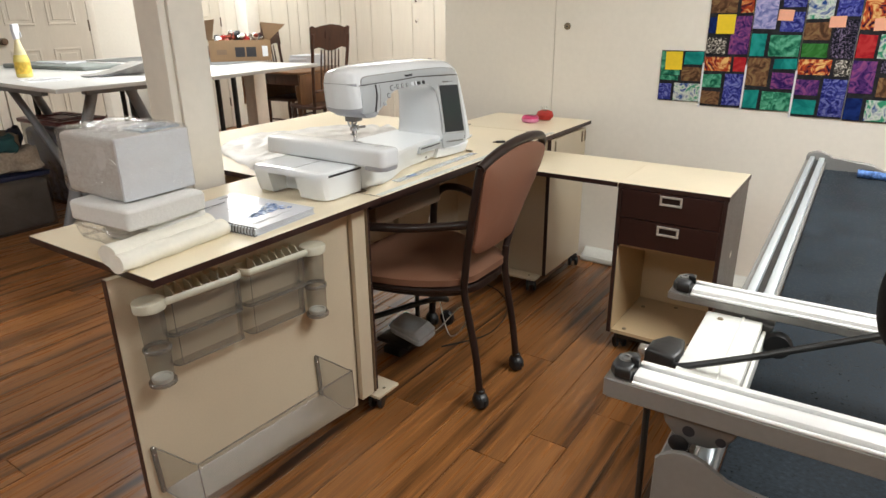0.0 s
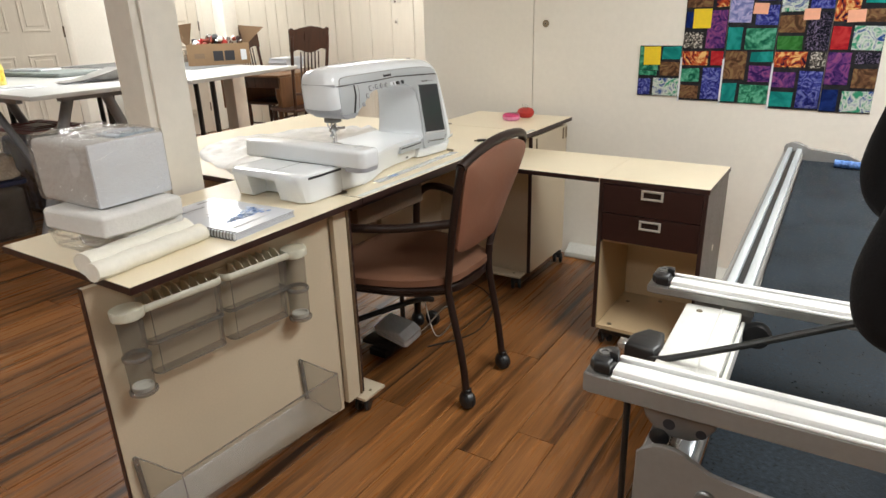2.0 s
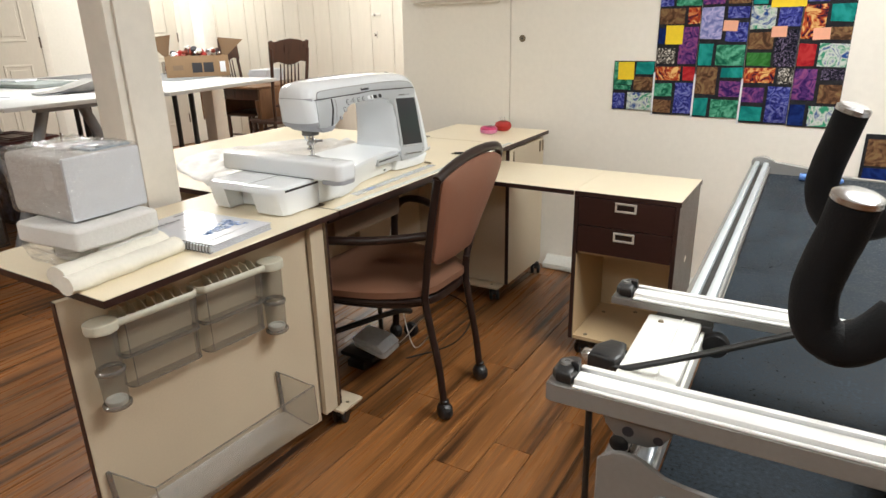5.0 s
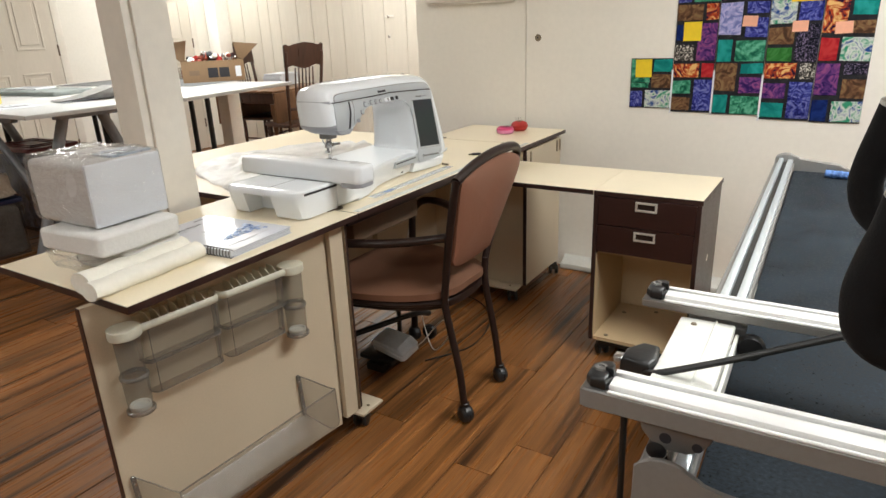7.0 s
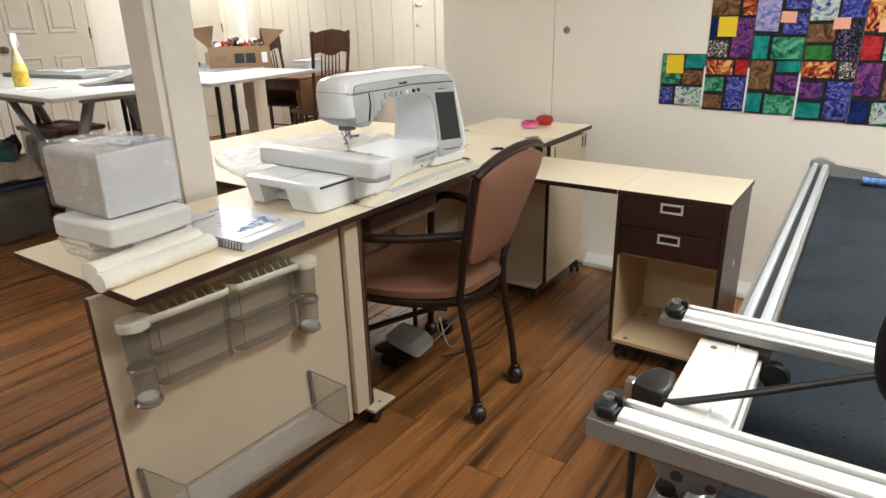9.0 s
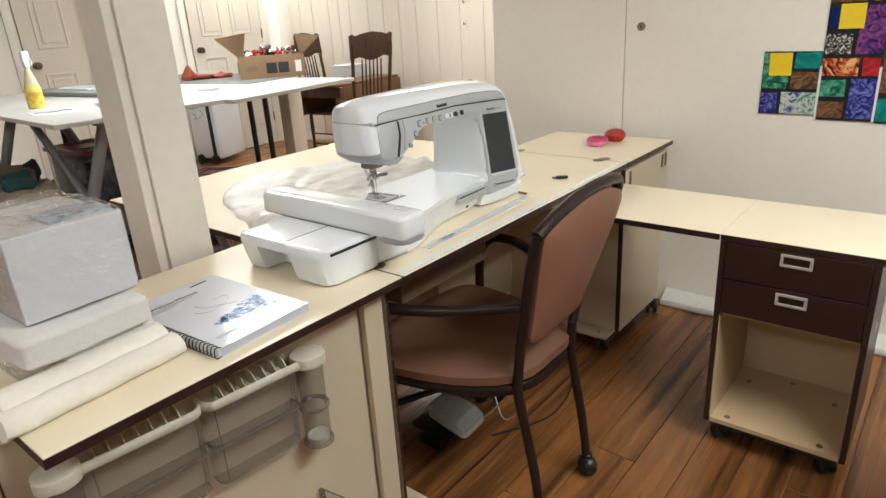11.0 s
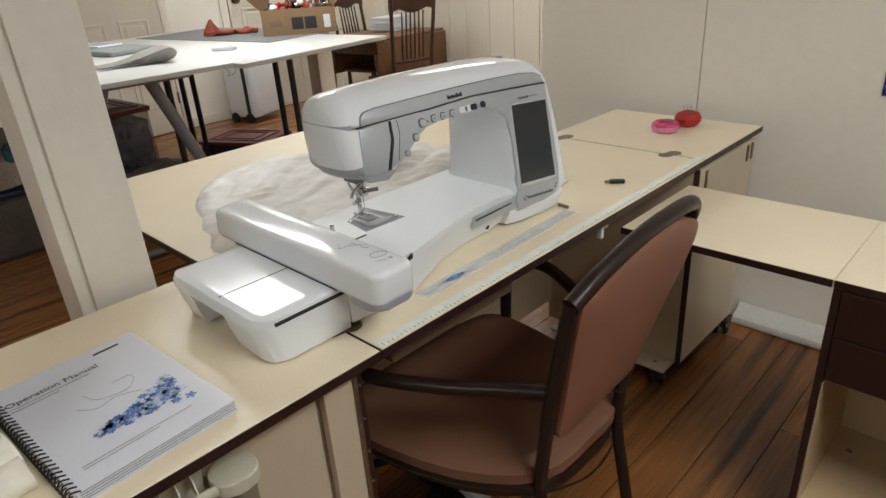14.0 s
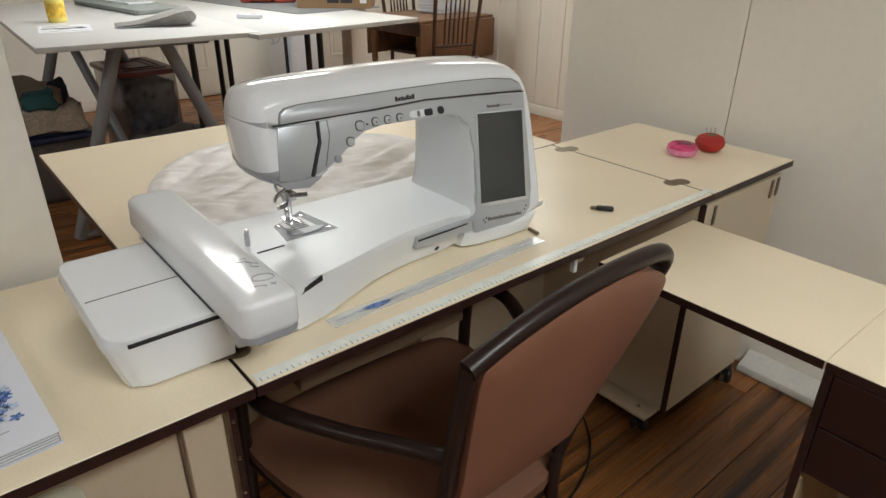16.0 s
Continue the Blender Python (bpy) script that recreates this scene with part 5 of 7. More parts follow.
part("roll", flat_roll(-0.103, -0.125, 0.016, 0.312, 0.027, 2), M["stab_warm"], rl, "narrow cream roll")
part("sheet_flap", block(-0.295, -0.185, 0.14, 0.306, 0.004, 0.046, 0.012, 7, 0.004, 8, 9), M["stab"], rl, "folded white sheets")

# spiral-bound manual
mn = thing("spiral_manual", "white spiral-bound machine manual with blue flowers on its cover", "book", pose(-0.366, 0.537, H, 0, 0, 3.7) @ pose(0, 0, 0))
W, L, T = 0.221, 0.318, 0.019
part("page_block", box(B(), 0.003, L - 0.003, -W + 0.003, -0.003, 0.0015, T - 0.002), M["paper"], mn, "page block")
for k in range(4):
    part("page_edge", box(B(), 0.002, L - 0.0015, -W + 0.006, -0.0015, 0.003 + k * 0.004, 0.0036 + k * 0.004), M["grey"], mn)
part("cover", box(B(), 0, L, -W, 0, T - 0.002, T - 0.0008, 0.0005, 1), M["cover"], mn, "glossy white cover")
part("cover", box(B(), 0, L, -W, 0, 0.0002, 0.0012), M["cover"], mn)
for k in range(30):
    part("coil", tube(B(), [(L * 0.02 + k * 0.0107, -W + 0.008, T), (L * 0.02 + k * 0.0107, -W - 0.003, T + 0.003), (L * 0.02 + k * 0.0107, -W - 0.007, T * 0.5), (L * 0.02 + k * 0.0107, -W - 0.003, 0.001), (L * 0.02 + k * 0.0107, -W + 0.006, 0.002)], 0.0012, 5, 3), M["black"], mn)
TOPZ = T - 0.0006


def print_shape(outline, mat, label="", dz=0.0):
    part("print", prism(B(), outline, "z", TOPZ + dz, TOPZ + dz + 0.0003), mat, mn, label)


# title in built-in letters; brand as a bar
def letters(text, size, x, y, mat, parent, turn, z):
    cu = bpy.data.curves.new("title", "FONT")
    cu.body, cu.size, cu.extrude = text, size, 0.00012
    tmp = new("title", cu)
    me = bpy.data.meshes.new_from_object(tmp.evaluated_get(bpy.context.evaluated_depsgraph_get()))
    bpy.data.objects.remove(tmp)
    me.materials.clear()
    me.materials.append(mat)
    o = new("title", me)
    o.parent = parent
    o.matrix_basis = pose(x, y, z, 0, 0, turn)
    return o


letters("Operation Manual", 0.0180, 0.062, -0.213, M["ink"], mn, 90, TOPZ + 0.0002)["label"] = "printed title"
print_shape(round_rect(0.022, -0.052, 0.0055, 0.042, 0.0025), M["ink"], "dark brand mark")
print_shape(round_rect(0.070, -0.155, 0.003, 0.112, 0.001), M["grey"], "thin line of print")
print_shape(round_rect(0.078, -0.178, 0.003, 0.066, 0.001), M["grey"], "thin line of print")
print_shape(round_rect(0.277, -0.12, 0.002, 0.15, 0.001), M["grey"], "thin line of print")
print_shape(round_rect(0.283, -0.145, 0.002, 0.10, 0.001), M["grey"], "thin line of print")
rng = random.Random(5)
for k in range(120):
    t = rng.random() ** 0.8
    cx = 0.232 - 0.016 * t + rng.uniform(-1, 1) * (0.006 + 0.032 * t ** 1.3)
    cy = -0.163 + 0.133 * t
    r = rng.uniform(0.003, 0.0062) * (0.8 + 0.5 * t)
    petals = rng.choice((5, 6))
    out = [(cx + r * (1 + 0.35 * math.cos(petals * a)) * math.cos(a), cy + r * (1 + 0.35 * math.cos(petals * a)) * math.sin(a)) for a in [2 * math.pi * j / 24 for j in range(24)]]
    print_shape(out, M["blue"] if rng.random() < 0.6 else M["pale_blue"], "", 0.0003 * (k % 3))
for pts in (((0.12, -0.13), (0.15, -0.12), (0.16, -0.08), (0.13, -0.06), (0.125, -0.09)), ((0.15, -0.15), (0.17, -0.13), (0.165, -0.10), (0.18, -0.07))):
    part("line_drawing", tube(B(), [(x, y, TOPZ) for x, y in pts], 0.0006, 4), M["grey"], mn)

# pincushions, memory stick, rulers
dn = thing("pin_dish", "round pink magnetic pin dish on the cabinet top", "pin dish", pose(-0.235, 2.235, H))
part("dish", lathe(B(), [(0.030, 0), (0.040, 0.004), (0.044, 0.014), (0.043, 0.020), (0.036, 0.024), (0.020, 0.022), (0, 0.021)], 28), M["pink_pale"], dn)
part("ring", lathe(B(), [(0.043, 0.016), (0.042, 0.027), (0.034, 0.033), (0.024, 0.030), (0.018, 0.024), (0, 0.023)], 28), M["pink"], dn, "deep pink top ring")
for k in range(7):
    part("pin", tube(B(), [(-0.02 + 0.006 * k, 0.012 - 0.004 * (k % 3), 0.031), (0.005 + 0.004 * k, 0.018 - 0.007 * (k % 4), 0.037)], 0.0011, 5, smooth=False), M["steel"], dn)
tm = thing("tomato_pincushion", "red tomato-shaped pincushion with a green felt top", "pincushion", pose(-0.205, 2.335, H))
bm = lathe(B(), [(0.012, 0), (0.030, 0.003), (0.041, 0.016), (0.043, 0.028), (0.036, 0.042), (0.020, 0.049), (0.004, 0.046), (0, 0.045)], 32)
for v in bm.verts:
    a = math.atan2(v.co.y, v.co.x)
    f = 1 - 0.05 * max(0, math.cos(4 * a)) ** 6
    v.co.x *= f
    v.co.y *= f
part("cushion", bm, M["red"], tm)
star = [((0.030 if k % 2 == 0 else 0.011) * math.cos(math.pi * k / 6), (0.030 if k % 2 == 0 else 0.011) * math.sin(math.pi * k / 6)) for k in range(12)]
bm = prism(B(), star, "z", 0.047, 0.0495)
for v in bm.verts:
    v.co.z -= (v.co.x ** 2 + v.co.y ** 2) * 9
part("leaf_top", bm, M["green"], tm, "green felt leaves")
for k in range(3):
    part("pin", tube(B(), [(0.008 * k - 0.012, 0.006 * k, 0.045), (0.010 * k - 0.02, 0.008 * k, 0.066)], 0.0010, 5, smooth=False), M["steel"], tm)
us = thing("memory_stick", "small black memory stick with a bare metal plug", "memory stick", pose(-0.108, 1.697, H, 0, 0, 38))
part("body", prism(B(), round_rect(0.006, 0, 0.040, 0.017, 0.006), "z", 0.0005, 0.009, 0.002), M["black"], us)
part("plug", box(B(), -0.026, -0.014, -0.006, 0.006, 0.002, 0.0065, 0.0006, 1), M["brass"], us, "bare metal plug")
tp = thing("measuring_tape_strip", "pale adhesive measuring tape along the desk edge", "measuring tape", pose(0, 0, H))
part("tape", box(B(), -0.030, -0.006, 0.795, 2.03, 0.0003, 0.0009), M["ruler"], tp)
for k in range(122):
    yy = 0.80 + k * 0.01
    part("mark", box(B(), -0.0065 - (0.009 if k % 5 == 0 else 0.005), -0.0065, yy, yy + 0.0011, 0.0009, 0.0012), M["bracket"], tp)
rs = thing("clear_ruler", "clear plastic strip ruler with a blue pen smear on the desk", "ruler", pose(-0.0775, 1.012, H, 0, 0, 1.5))
part("strip", box(B(), -0.016, 0.016, -0.06, 0.45, 0.0005, 0.0022, 0.0005, 1), M["ruler_clear"], rs)
part("centre_line", box(B(), -0.0006, 0.0006, -0.05, 0.44, 0.0023, 0.0026), M["pale_blue"], rs, "thin blue line")
part("smear", prism(B(), [(-0.004, 0.006), (0.005, 0.016), (0.009, 0.036), (0.006, 0.054), (0.001, 0.064), (-0.004, 0.046), (-0.006, 0.024)], "z", 0.0023, 0.0028), M["blue"], rs, "blue ink smear")
sc = single("seam_ripper", tube(B(), [(-0.133, 1.478, H + 0.0045), (-0.104, 1.474, H + 0.0045)], 0.004, 8, smooth=False), M["brass"], "tiny brass tool end beside the machine", "tool")

# thin plastic bag behind the machine
nx, ny = 84, 100
bm = B()
grid = {}
for i in range(nx):
    for j in range(ny):
        p, q = 2 * i / (nx - 1) - 1, 2 * j / (ny - 1) - 1
        u, v = 0.5 + 0.5 * p * math.sqrt(1 - q * q / 2), 0.5 + 0.5 * q * math.sqrt(1 - p * p / 2)
        x = -1.10 + 0.78 * u - 0.05 * math.sin(v * 5) * (1 - u)
        y = 0.84 + 0.84 * v + 0.04 * math.sin(u * 6.0)
        n0 = Vector((x * 7, y * 7, 1.5))
        x, y = x + 0.03 * noise.noise(n0), y + 0.03 * noise.noise(n0 * 1.3)
        hgt = 0.034 * max(0, 0.35 + noise.noise(Vector((x * 3, y * 3, 0.3)))) + 0.022 * abs(noise.noise(Vector((x * 9 + y * 5, y * 4, 2)))) + 0.014 * abs(noise.noise(Vector((x * 22 - y * 9, y * 12, 5)))) + 0.008
        rim = min(i, nx - 1 - i, j, ny - 1 - j) / 6
        hgt *= 0.55 + 0.45 * u
        if y < 0.93 and x > -0.50:
            hgt *= 0.3
        grid[i, j] = bm.verts.new((x, y, H + 0.002 + hgt * min(1, rim) ** 0.6))
for i in range(nx - 1):
    for j in range(ny - 1):
        bm.faces.new((grid[i, j], grid[i + 1, j], grid[i + 1, j + 1], grid[i, j + 1]))
single("plastic_bag", bm, M["veil"], "crumpled milky plastic bag spread on the back leaf", "plastic bag")

# ---- clear organisers on the door panel ----
DOOR = pose(-0.128, 0.0, 0, 0, 0, -6.0)


def organiser(y0, mirror, w):
    """A bone-coloured rail of slots with two clear trays and a cup."""
    o = thing("thread_organiser", "clear plastic thread tray with a bone rail on the panel", "organiser", DOOR @ pose(0.001, y0, 0.0) @ (Matrix.Diagonal((1, -1, 1, 1)) if mirror else Matrix.Identity(4)), group="organisers on the panel")
    part("rail", prism(B(), round_rect(0.033, 0.036, 0.064, 0.070, 0.028, 7), "z", 0.658, 0.681, 0.003), M["rim"], o, "bone plastic cup rim")
    # the rail runs from the cup along the front and bends back to the panel
    bm = tube(B(), [(0.047, 0.066, 0.670), (0.0475, 0.12, 0.670), (0.0475, w - 0.03, 0.670), (0.044, w - 0.010, 0.670), (0.030, w - 0.001, 0.670), (0.003, w, 0.670)], 0.0050, 10, 5)
    for v in bm.verts:
        v.co.z = 0.670 + (v.co.z - 0.670) * 1.9
    part("rail_frame", bm, M["rim"], o, "bone plastic rail")
    part("rail_back", box(B(), 0.0, 0.004, 0.072, w, 0.640, 0.684, 0.001, 1), M["rim"], o)
    for k in range(7):
        y = 0.090 + k * (w - 0.106) / 7
        part("divider", prism(B(), [(0.004, 0.664), (0.046, 0.668), (0.046, 0.678), (0.030, 0.692), (0.004, 0.694)], "y", y, y + 0.0026, 0.0006, 1), M["rim"], o)
    for z0, z1, d, a, b in ((0.574, 0.664, 0.047, 0.068, w - 0.001), (0.493, 0.580, 0.041, 0.074, w - 0.004)):
        path = [(0.002, a), (d - 0.014, a), (d - 0.005, a + 0.004), (d, a + 0.014), (d, b - 0.014), (d - 0.005, b - 0.004), (d - 0.014, b), (0.002, b)]
        bm = B()
        lo = [bm.verts.new((x * 0.94, (a + b) / 2 + (y - (a + b) / 2) * 0.985, z0)) for x, y in path]
        hi = [bm.verts.new((x, y, z1)) for x, y in path]
        bm.faces.new(lo)
        for k in range(len(path) - 1):
            bm.faces.new((lo[k], lo[k + 1], hi[k + 1], hi[k]))
        tr = part("tray", bm, M["acrylic"], o, "clear plastic tray")
        mid = (a + b) / 2
        part("tray_edge", tube(B(), [(x * 0.94, mid + (y - mid) * 0.985, z0 + 0.001) for x, y in path], 0.0016, 6, smooth=False), M["acrylic_edge"], tr)
        part("tray_edge", tube(B(), [(x, y, z1) for x, y in path], 0.0012, 6, smooth=False), M["acrylic_edge"], tr)
        for q in (3, 4):
            part("tray_edge", tube(B(), [(path[q][0] * 0.94, mid + (path[q][1] - mid) * 0.985, z0), (path[q][0], path[q][1], z1)], 0.0010, 6, smooth=False), M["acrylic_edge"], tr)
    for z0, z1 in ((0.558, 0.656), (0.470, 0.556)):
        part("cup", lathe(B(), [(0.022, z0), (0.027, z0 + 0.006), (0.029, z1)], 22, (0.034, 0.037, 0), caps=False), M["acrylic"], o, "clear thread cup")
        part("cup_ring", lathe(B(), [(0.0285, z0 - 0.004), (0.0322, z0 - 0.001), (0.0322, z0 + 0.005), (0.0285, z0 + 0.008), (0.0285, z0 - 0.004)], 22, (0.034, 0.037, 0), caps=False), M["acrylic_edge"], o, "ring at the foot of the cup")
    part("cup_base", lathe(B(), [(0.0205, 0.474), (0.024, 0.478), (0.024, 0.486), (0.0205, 0.487), (0.019, 0.481), (0.0, 0.480)], 20, (0.034, 0.037, 0)), M["rim_pale"], o, "white plastic insert")
    return o


organiser(0.030, False, 0.270)
organiser(0.568, True, 0.262)

# the pocket hangs a little askew: its front stands shifted along the panel
pk = thing("acrylic_pocket", "long clear acrylic pattern pocket screwed to the panel", "pocket", DOOR @ pose(0.001, 0.024, 0.292, 2.9))
WP = 0.510
profile = [(0.003, -0.134), (0.028, -0.158), (0.050, -0.180), (0.064, -0.190), (0.076, -0.188), (0.084, -0.178), (0.0872, -0.162), (0.088, -0.050)]


def pocket_point(u, d, z):
    return (d, u + 0.062 * d / 0.088, z)


bm = B()
for (d0, z0), (d1, z1) in zip(profile, profile[1:]):
    bm.faces.new([bm.verts.new(pocket_point(*p)) for p in ((0, d0, z0), (0, d1, z1), (WP, d1, z1), (WP, d0, z0))])
for u in (0, WP):
    bm.faces.new([bm.verts.new(pocket_point(u, d, z)) for d, z in profile + [(0.060, -0.036), (0.003, 0.0)]])
bmesh.ops.remove_doubles(bm, verts=bm.verts[:], dist=0.0002)
part("sheet", bm, M["acrylic_pocket"], pk)
for u in (0, WP):
    part("edge", tube(B(), [pocket_point(u, d, z) for d, z in ((0.003, 0.0), (0.040, -0.022), (0.070, -0.042), (0.088, -0.050))], 0.0019, 6), M["acrylic_edge"], pk, "smoky polished edge")
    part("edge", tube(B(), [pocket_point(u, d, z) for d, z in profile], 0.0013, 6, smooth=False), M["acrylic_edge"], pk, "smoky polished edge")
part("edge", tube(B(), [pocket_point(0, 0.088, -0.050), pocket_point(WP, 0.088, -0.050)], 0.0021, 6, smooth=False), M["acrylic_edge"], pk, "smoky polished rim")
for u in (0.0, WP):
    part("flange", prism(B(), round_rect(u, -0.067, 0.011, 0.140, 0.005, 3), "x", 0.0, 0.009, 0.001, 1), M["acrylic_edge"], pk, "smoky mounting flange")
    part("screw", lathe(B(), [(0.0035, 0.009), (0.0028, 0.0105), (0, 0.0108)], 10, (0, u, -0.018), "x"), M["steel"], pk)

# ---- quilting frame ----
FR = pose(1.075, 0.0, 0, 0, 0, 1.4)
qf = thing("quilting_table", "grey metal quilting machine table with a charcoal deck and aluminium tracks", "quilting table", FR)
LEN, DEEP = 1.56, 0.78
part("deck", box(B(), 0.0505, DEEP, -0.055, LEN, 0.800, 0.826, 0.003), M["deck"], qf, "charcoal speckled deck")
part("deck_rim", box(B(), 0.066, DEEP, -0.0755, -0.0555, 0.800, 0.831, 0.001, 1), M["black"], qf, "black rubber rim")
# end plate with its curved shoulder
plate = [(-0.006, 0.30), (-0.003, 0.862), (0.002, 0.865), (0.011, 0.874), (0.022, 0.8768), (0.034, 0.8765), (0.044, 0.873), (0.054, 0.865), (0.064, 0.8605), (0.080, 0.8560), (0.163, 0.8520), (0.174, 0.848), (0.184, 0.838), (0.196, 0.832), (DEEP, 0.815), (DEEP, 0.64), (0.30, 0.60), (0.16, 0.52), (0.10, 0.30), (0.06, 0.06), (-0.03, 0.06)]
part("end_plate", prism(B(), plate, "y", -0.092, -0.086, 0.0015), M["plate"], qf, "grey cast end plate")
part("end_plate", prism(B(), plate, "y", LEN - 0.02, LEN, 0.003), M["plate"], qf, "grey cast end plate")
for sx, sz in ((0.065, 0.833), (0.129, 0.832), (0.40, 0.775)):
    s = part("bolt", lathe(B(), [(0.0095, -0.0922), (0.0095, -0.0942), (0.0075, -0.0962), (0.0045, -0.0962), (0.004, -0.0948), (0, -0.0948)], 18, (sx, 0, sz), "y"), M["bracket"], qf, "round steel bolt head")
for yy in (-0.04, LEN - 0.06):
    part("foot_bar", box(B(), -0.05, DEEP - 0.06, yy - 0.03, yy + 0.03, 0.02, 0.062, 0.008), M["plate"], qf)
    for xx in (0.0, DEEP - 0.12):
        part("levelling_foot", lathe(B(), [(0.025, 0), (0.025, 0.008), (0.010, 0.014), (0.010, 0.024)], 16, (xx, yy, 0)), M["black"], qf)
part("stretcher", box(B(), 0.30, 0.34, -0.06, LEN - 0.02, 0.56, 0.62, 0.006), M["plate"], qf)
# track on the near side: two bright strips on a dark bed
part("track_bed", box(B(), -0.004, 0.050, -0.074, LEN, 0.828, 0.848, 0.002, 1), M["plate"], qf)
part("track_groove", box(B(), 0.0205, 0.0305, -0.072, LEN - 0.002, 0.8481, 0.851), M["black"], qf, "dark groove")
part("track_strip", box(B(), 0.007, 0.020, -0.072, LEN - 0.002, 0.848, 0.862, 0.003), M["alu_y"], qf, "bright aluminium track")
part("track_strip", box(B(), 0.031, 0.046, -0.072, LEN - 0.002, 0.848, 0.860, 0.003), M["alu_y"], qf, "bright aluminium track")
part("track_rod", tube(B(), [(0.0255, -0.070, 0.855), (0.0255, 0.02, 0.855)], 0.008, 12, smooth=False), M["steel"], qf)
part("track_end", prism(B(), [(-0.006, 0.826), (0.056, 0.826), (0.052, 0.864), (0.042, 0.870), (0.012, 0.870), (-0.002, 0.862)], "y", LEN, LEN + 0.014, 0.003), M["plate"], qf, "grey end stop")
# far track
part("track_strip", box(B(), DEEP - 0.07, DEEP - 0.03, -0.058, LEN - 0.002, 0.8265, 0.850, 0.003), M["alu_y"], qf, "bright aluminium track")

# carriage that rolls along the frame
cr = thing("machine_carriage", "aluminium machine carriage with black end caps on the frame tracks", "carriage", FR)
for yy in (-0.061, 0.188):
    rail = part("rail", prism(B(), [(-0.064, yy - 0.020), (-0.058, yy - 0.022), (0.72, yy - 0.022), (0.72, yy + 0.026), (-0.052, yy + 0.026), (-0.064, yy + 0.018)], "z", 0.908 if yy < 0 else 0.919, 0.930, 0.0015, 1), M["plate"], cr, "grey aluminium rail")
    part("rail_lip", box(B(), -0.036, 0.716, yy - 0.0226, yy - 0.018, 0.9305, 0.9335, 0.001, 1), M["alu"], rail, "thin bright rail lip")
    part("rail_top", box(B(), -0.036, 0.715, yy - 0.0165, yy + 0.004, 0.930, 0.938, 0.002), M["alu"], rail, "bright rail top")
    part("rail_top", box(B(), -0.038, 0.715, yy + 0.0125, yy + 0.021, 0.930, 0.937, 0.002), M["alu"], rail, "bright rail top")
    part("rail_groove", box(B(), -0.036, 0.715, yy + 0.0045, yy + 0.012, 0.9302, 0.932), M["black"], rail, "dark rail groove")
    cap = part("end_cap", prism(B(), [(-0.060, yy - 0.012), (-0.054, yy - 0.019), (-0.038, yy - 0.020), (-0.035, yy + 0.006), (-0.041, yy + 0.023), (-0.052, yy + 0.020), (-0.060, yy + 0.010)], "z", 0.930, 0.945, 0.005), M["black"], rail, "black rubber end cap")
    part("screw", lathe(B(), [(0.0075, 0.945), (0.0065, 0.947), (0.0035, 0.947), (0.003, 0.9455), (0, 0.9455)], 16, (-0.049, yy + 0.001, 0)), M["bracket"], cap)
    part("cap_fin", prism(B(), [(-0.044, yy - 0.002), (-0.034, yy - 0.006), (-0.036, yy + 0.008)], "z", 0.940, 0.950, 0.002), M["black"], cap)
part("bracket_hole", lathe(B(), [(0.006, -0.0002), (0.006, 0.0), (0, 0.0)], 14, (0.022, -0.0735, 0.891), "y"), M["ink"], cr)
part("bracket_hole", lathe(B(), [(0.005, -0.0002), (0.005, 0.0), (0, 0.0)], 14, (0.052, -0.0735, 0.889), "y"), M["ink"], cr)
part("cross_plate", box(B(), -0.012, 0.054, -0.034, 0.166, 0.903, 0.916, 0.003), M["base_white"], cr, "cream white cross plate")
part("plate_rib", box(B(), 0.030, 0.033, -0.030, 0.164, 0.9158, 0.9185, 0.001, 1), M["base_white"], cr)
part("screw", lathe(B(), [(0.004, 0.916), (0.003, 0.9175), (0, 0.9175)], 10, (0.007, 0.146, 0)), M["brass"], cr)
part("side_flange", box(B(), 0.0545, 0.059, -0.030, 0.164, 0.880, 0.905, 0.001, 1), M["base_white"], cr)
part("cross_plate", box(B(), 0.52, 0.60, -0.028, 0.172, 0.893, 0.905, 0.003), M["base_white"], cr)
for yy in (-0.061, 0.188):
    for xx in (0.002,):
        b = part("wheel_bracket", prism(B(), [(-0.006, 0.9075), (0.066, 0.9075), (0.064, 0.896), (0.056, 0.884), (0.042, 0.877), (0.024, 0.876), (0.008, 0.882), (-0.002, 0.893)], "y", yy - 0.012, yy + 0.016, 0.003), M["bracket"], cr, "grey wheel bracket")
        for wx in (-0.016,):
            part("wheel", lathe(B(), [(0.006, -0.010), (0.010, -0.008), (0.010, 0.008), (0.006, 0.010), (0, 0.010)], 18, (wx + 0.03, yy - 0.004, 0.873), "y"), M["black"], b, "black guide wheel")
part("wheel", lathe(B(), [(0.008, -0.008), (0.015, -0.008), (0.017, 0), (0.015, 0.008), (0, 0.008)], 24, (0.074, 0.160, 0.892), "y"), M["black"], cr, "black rubber wheel")
part("rear_wheel_bracket", box(B(), 0.50, 0.66, -0.07, 0.20, 0.852, 0.893, 0.004), M["plate"], cr)
part("encoder", prism(B(), [(-0.050, 0.020), (-0.016, 0.012), (-0.010, 0.030), (-0.016, 0.064), (-0.036, 0.066), (-0.050, 0.044)], "z", 0.884, 0.920, 0.006), M["black"], cr, "black plastic sensor block")
part("encoder_plate", box(B(), -0.0605, -0.050, 0.024, 0.040, 0.890, 0.914, 0.002), M["steel"], cr, "bright sensor plate")
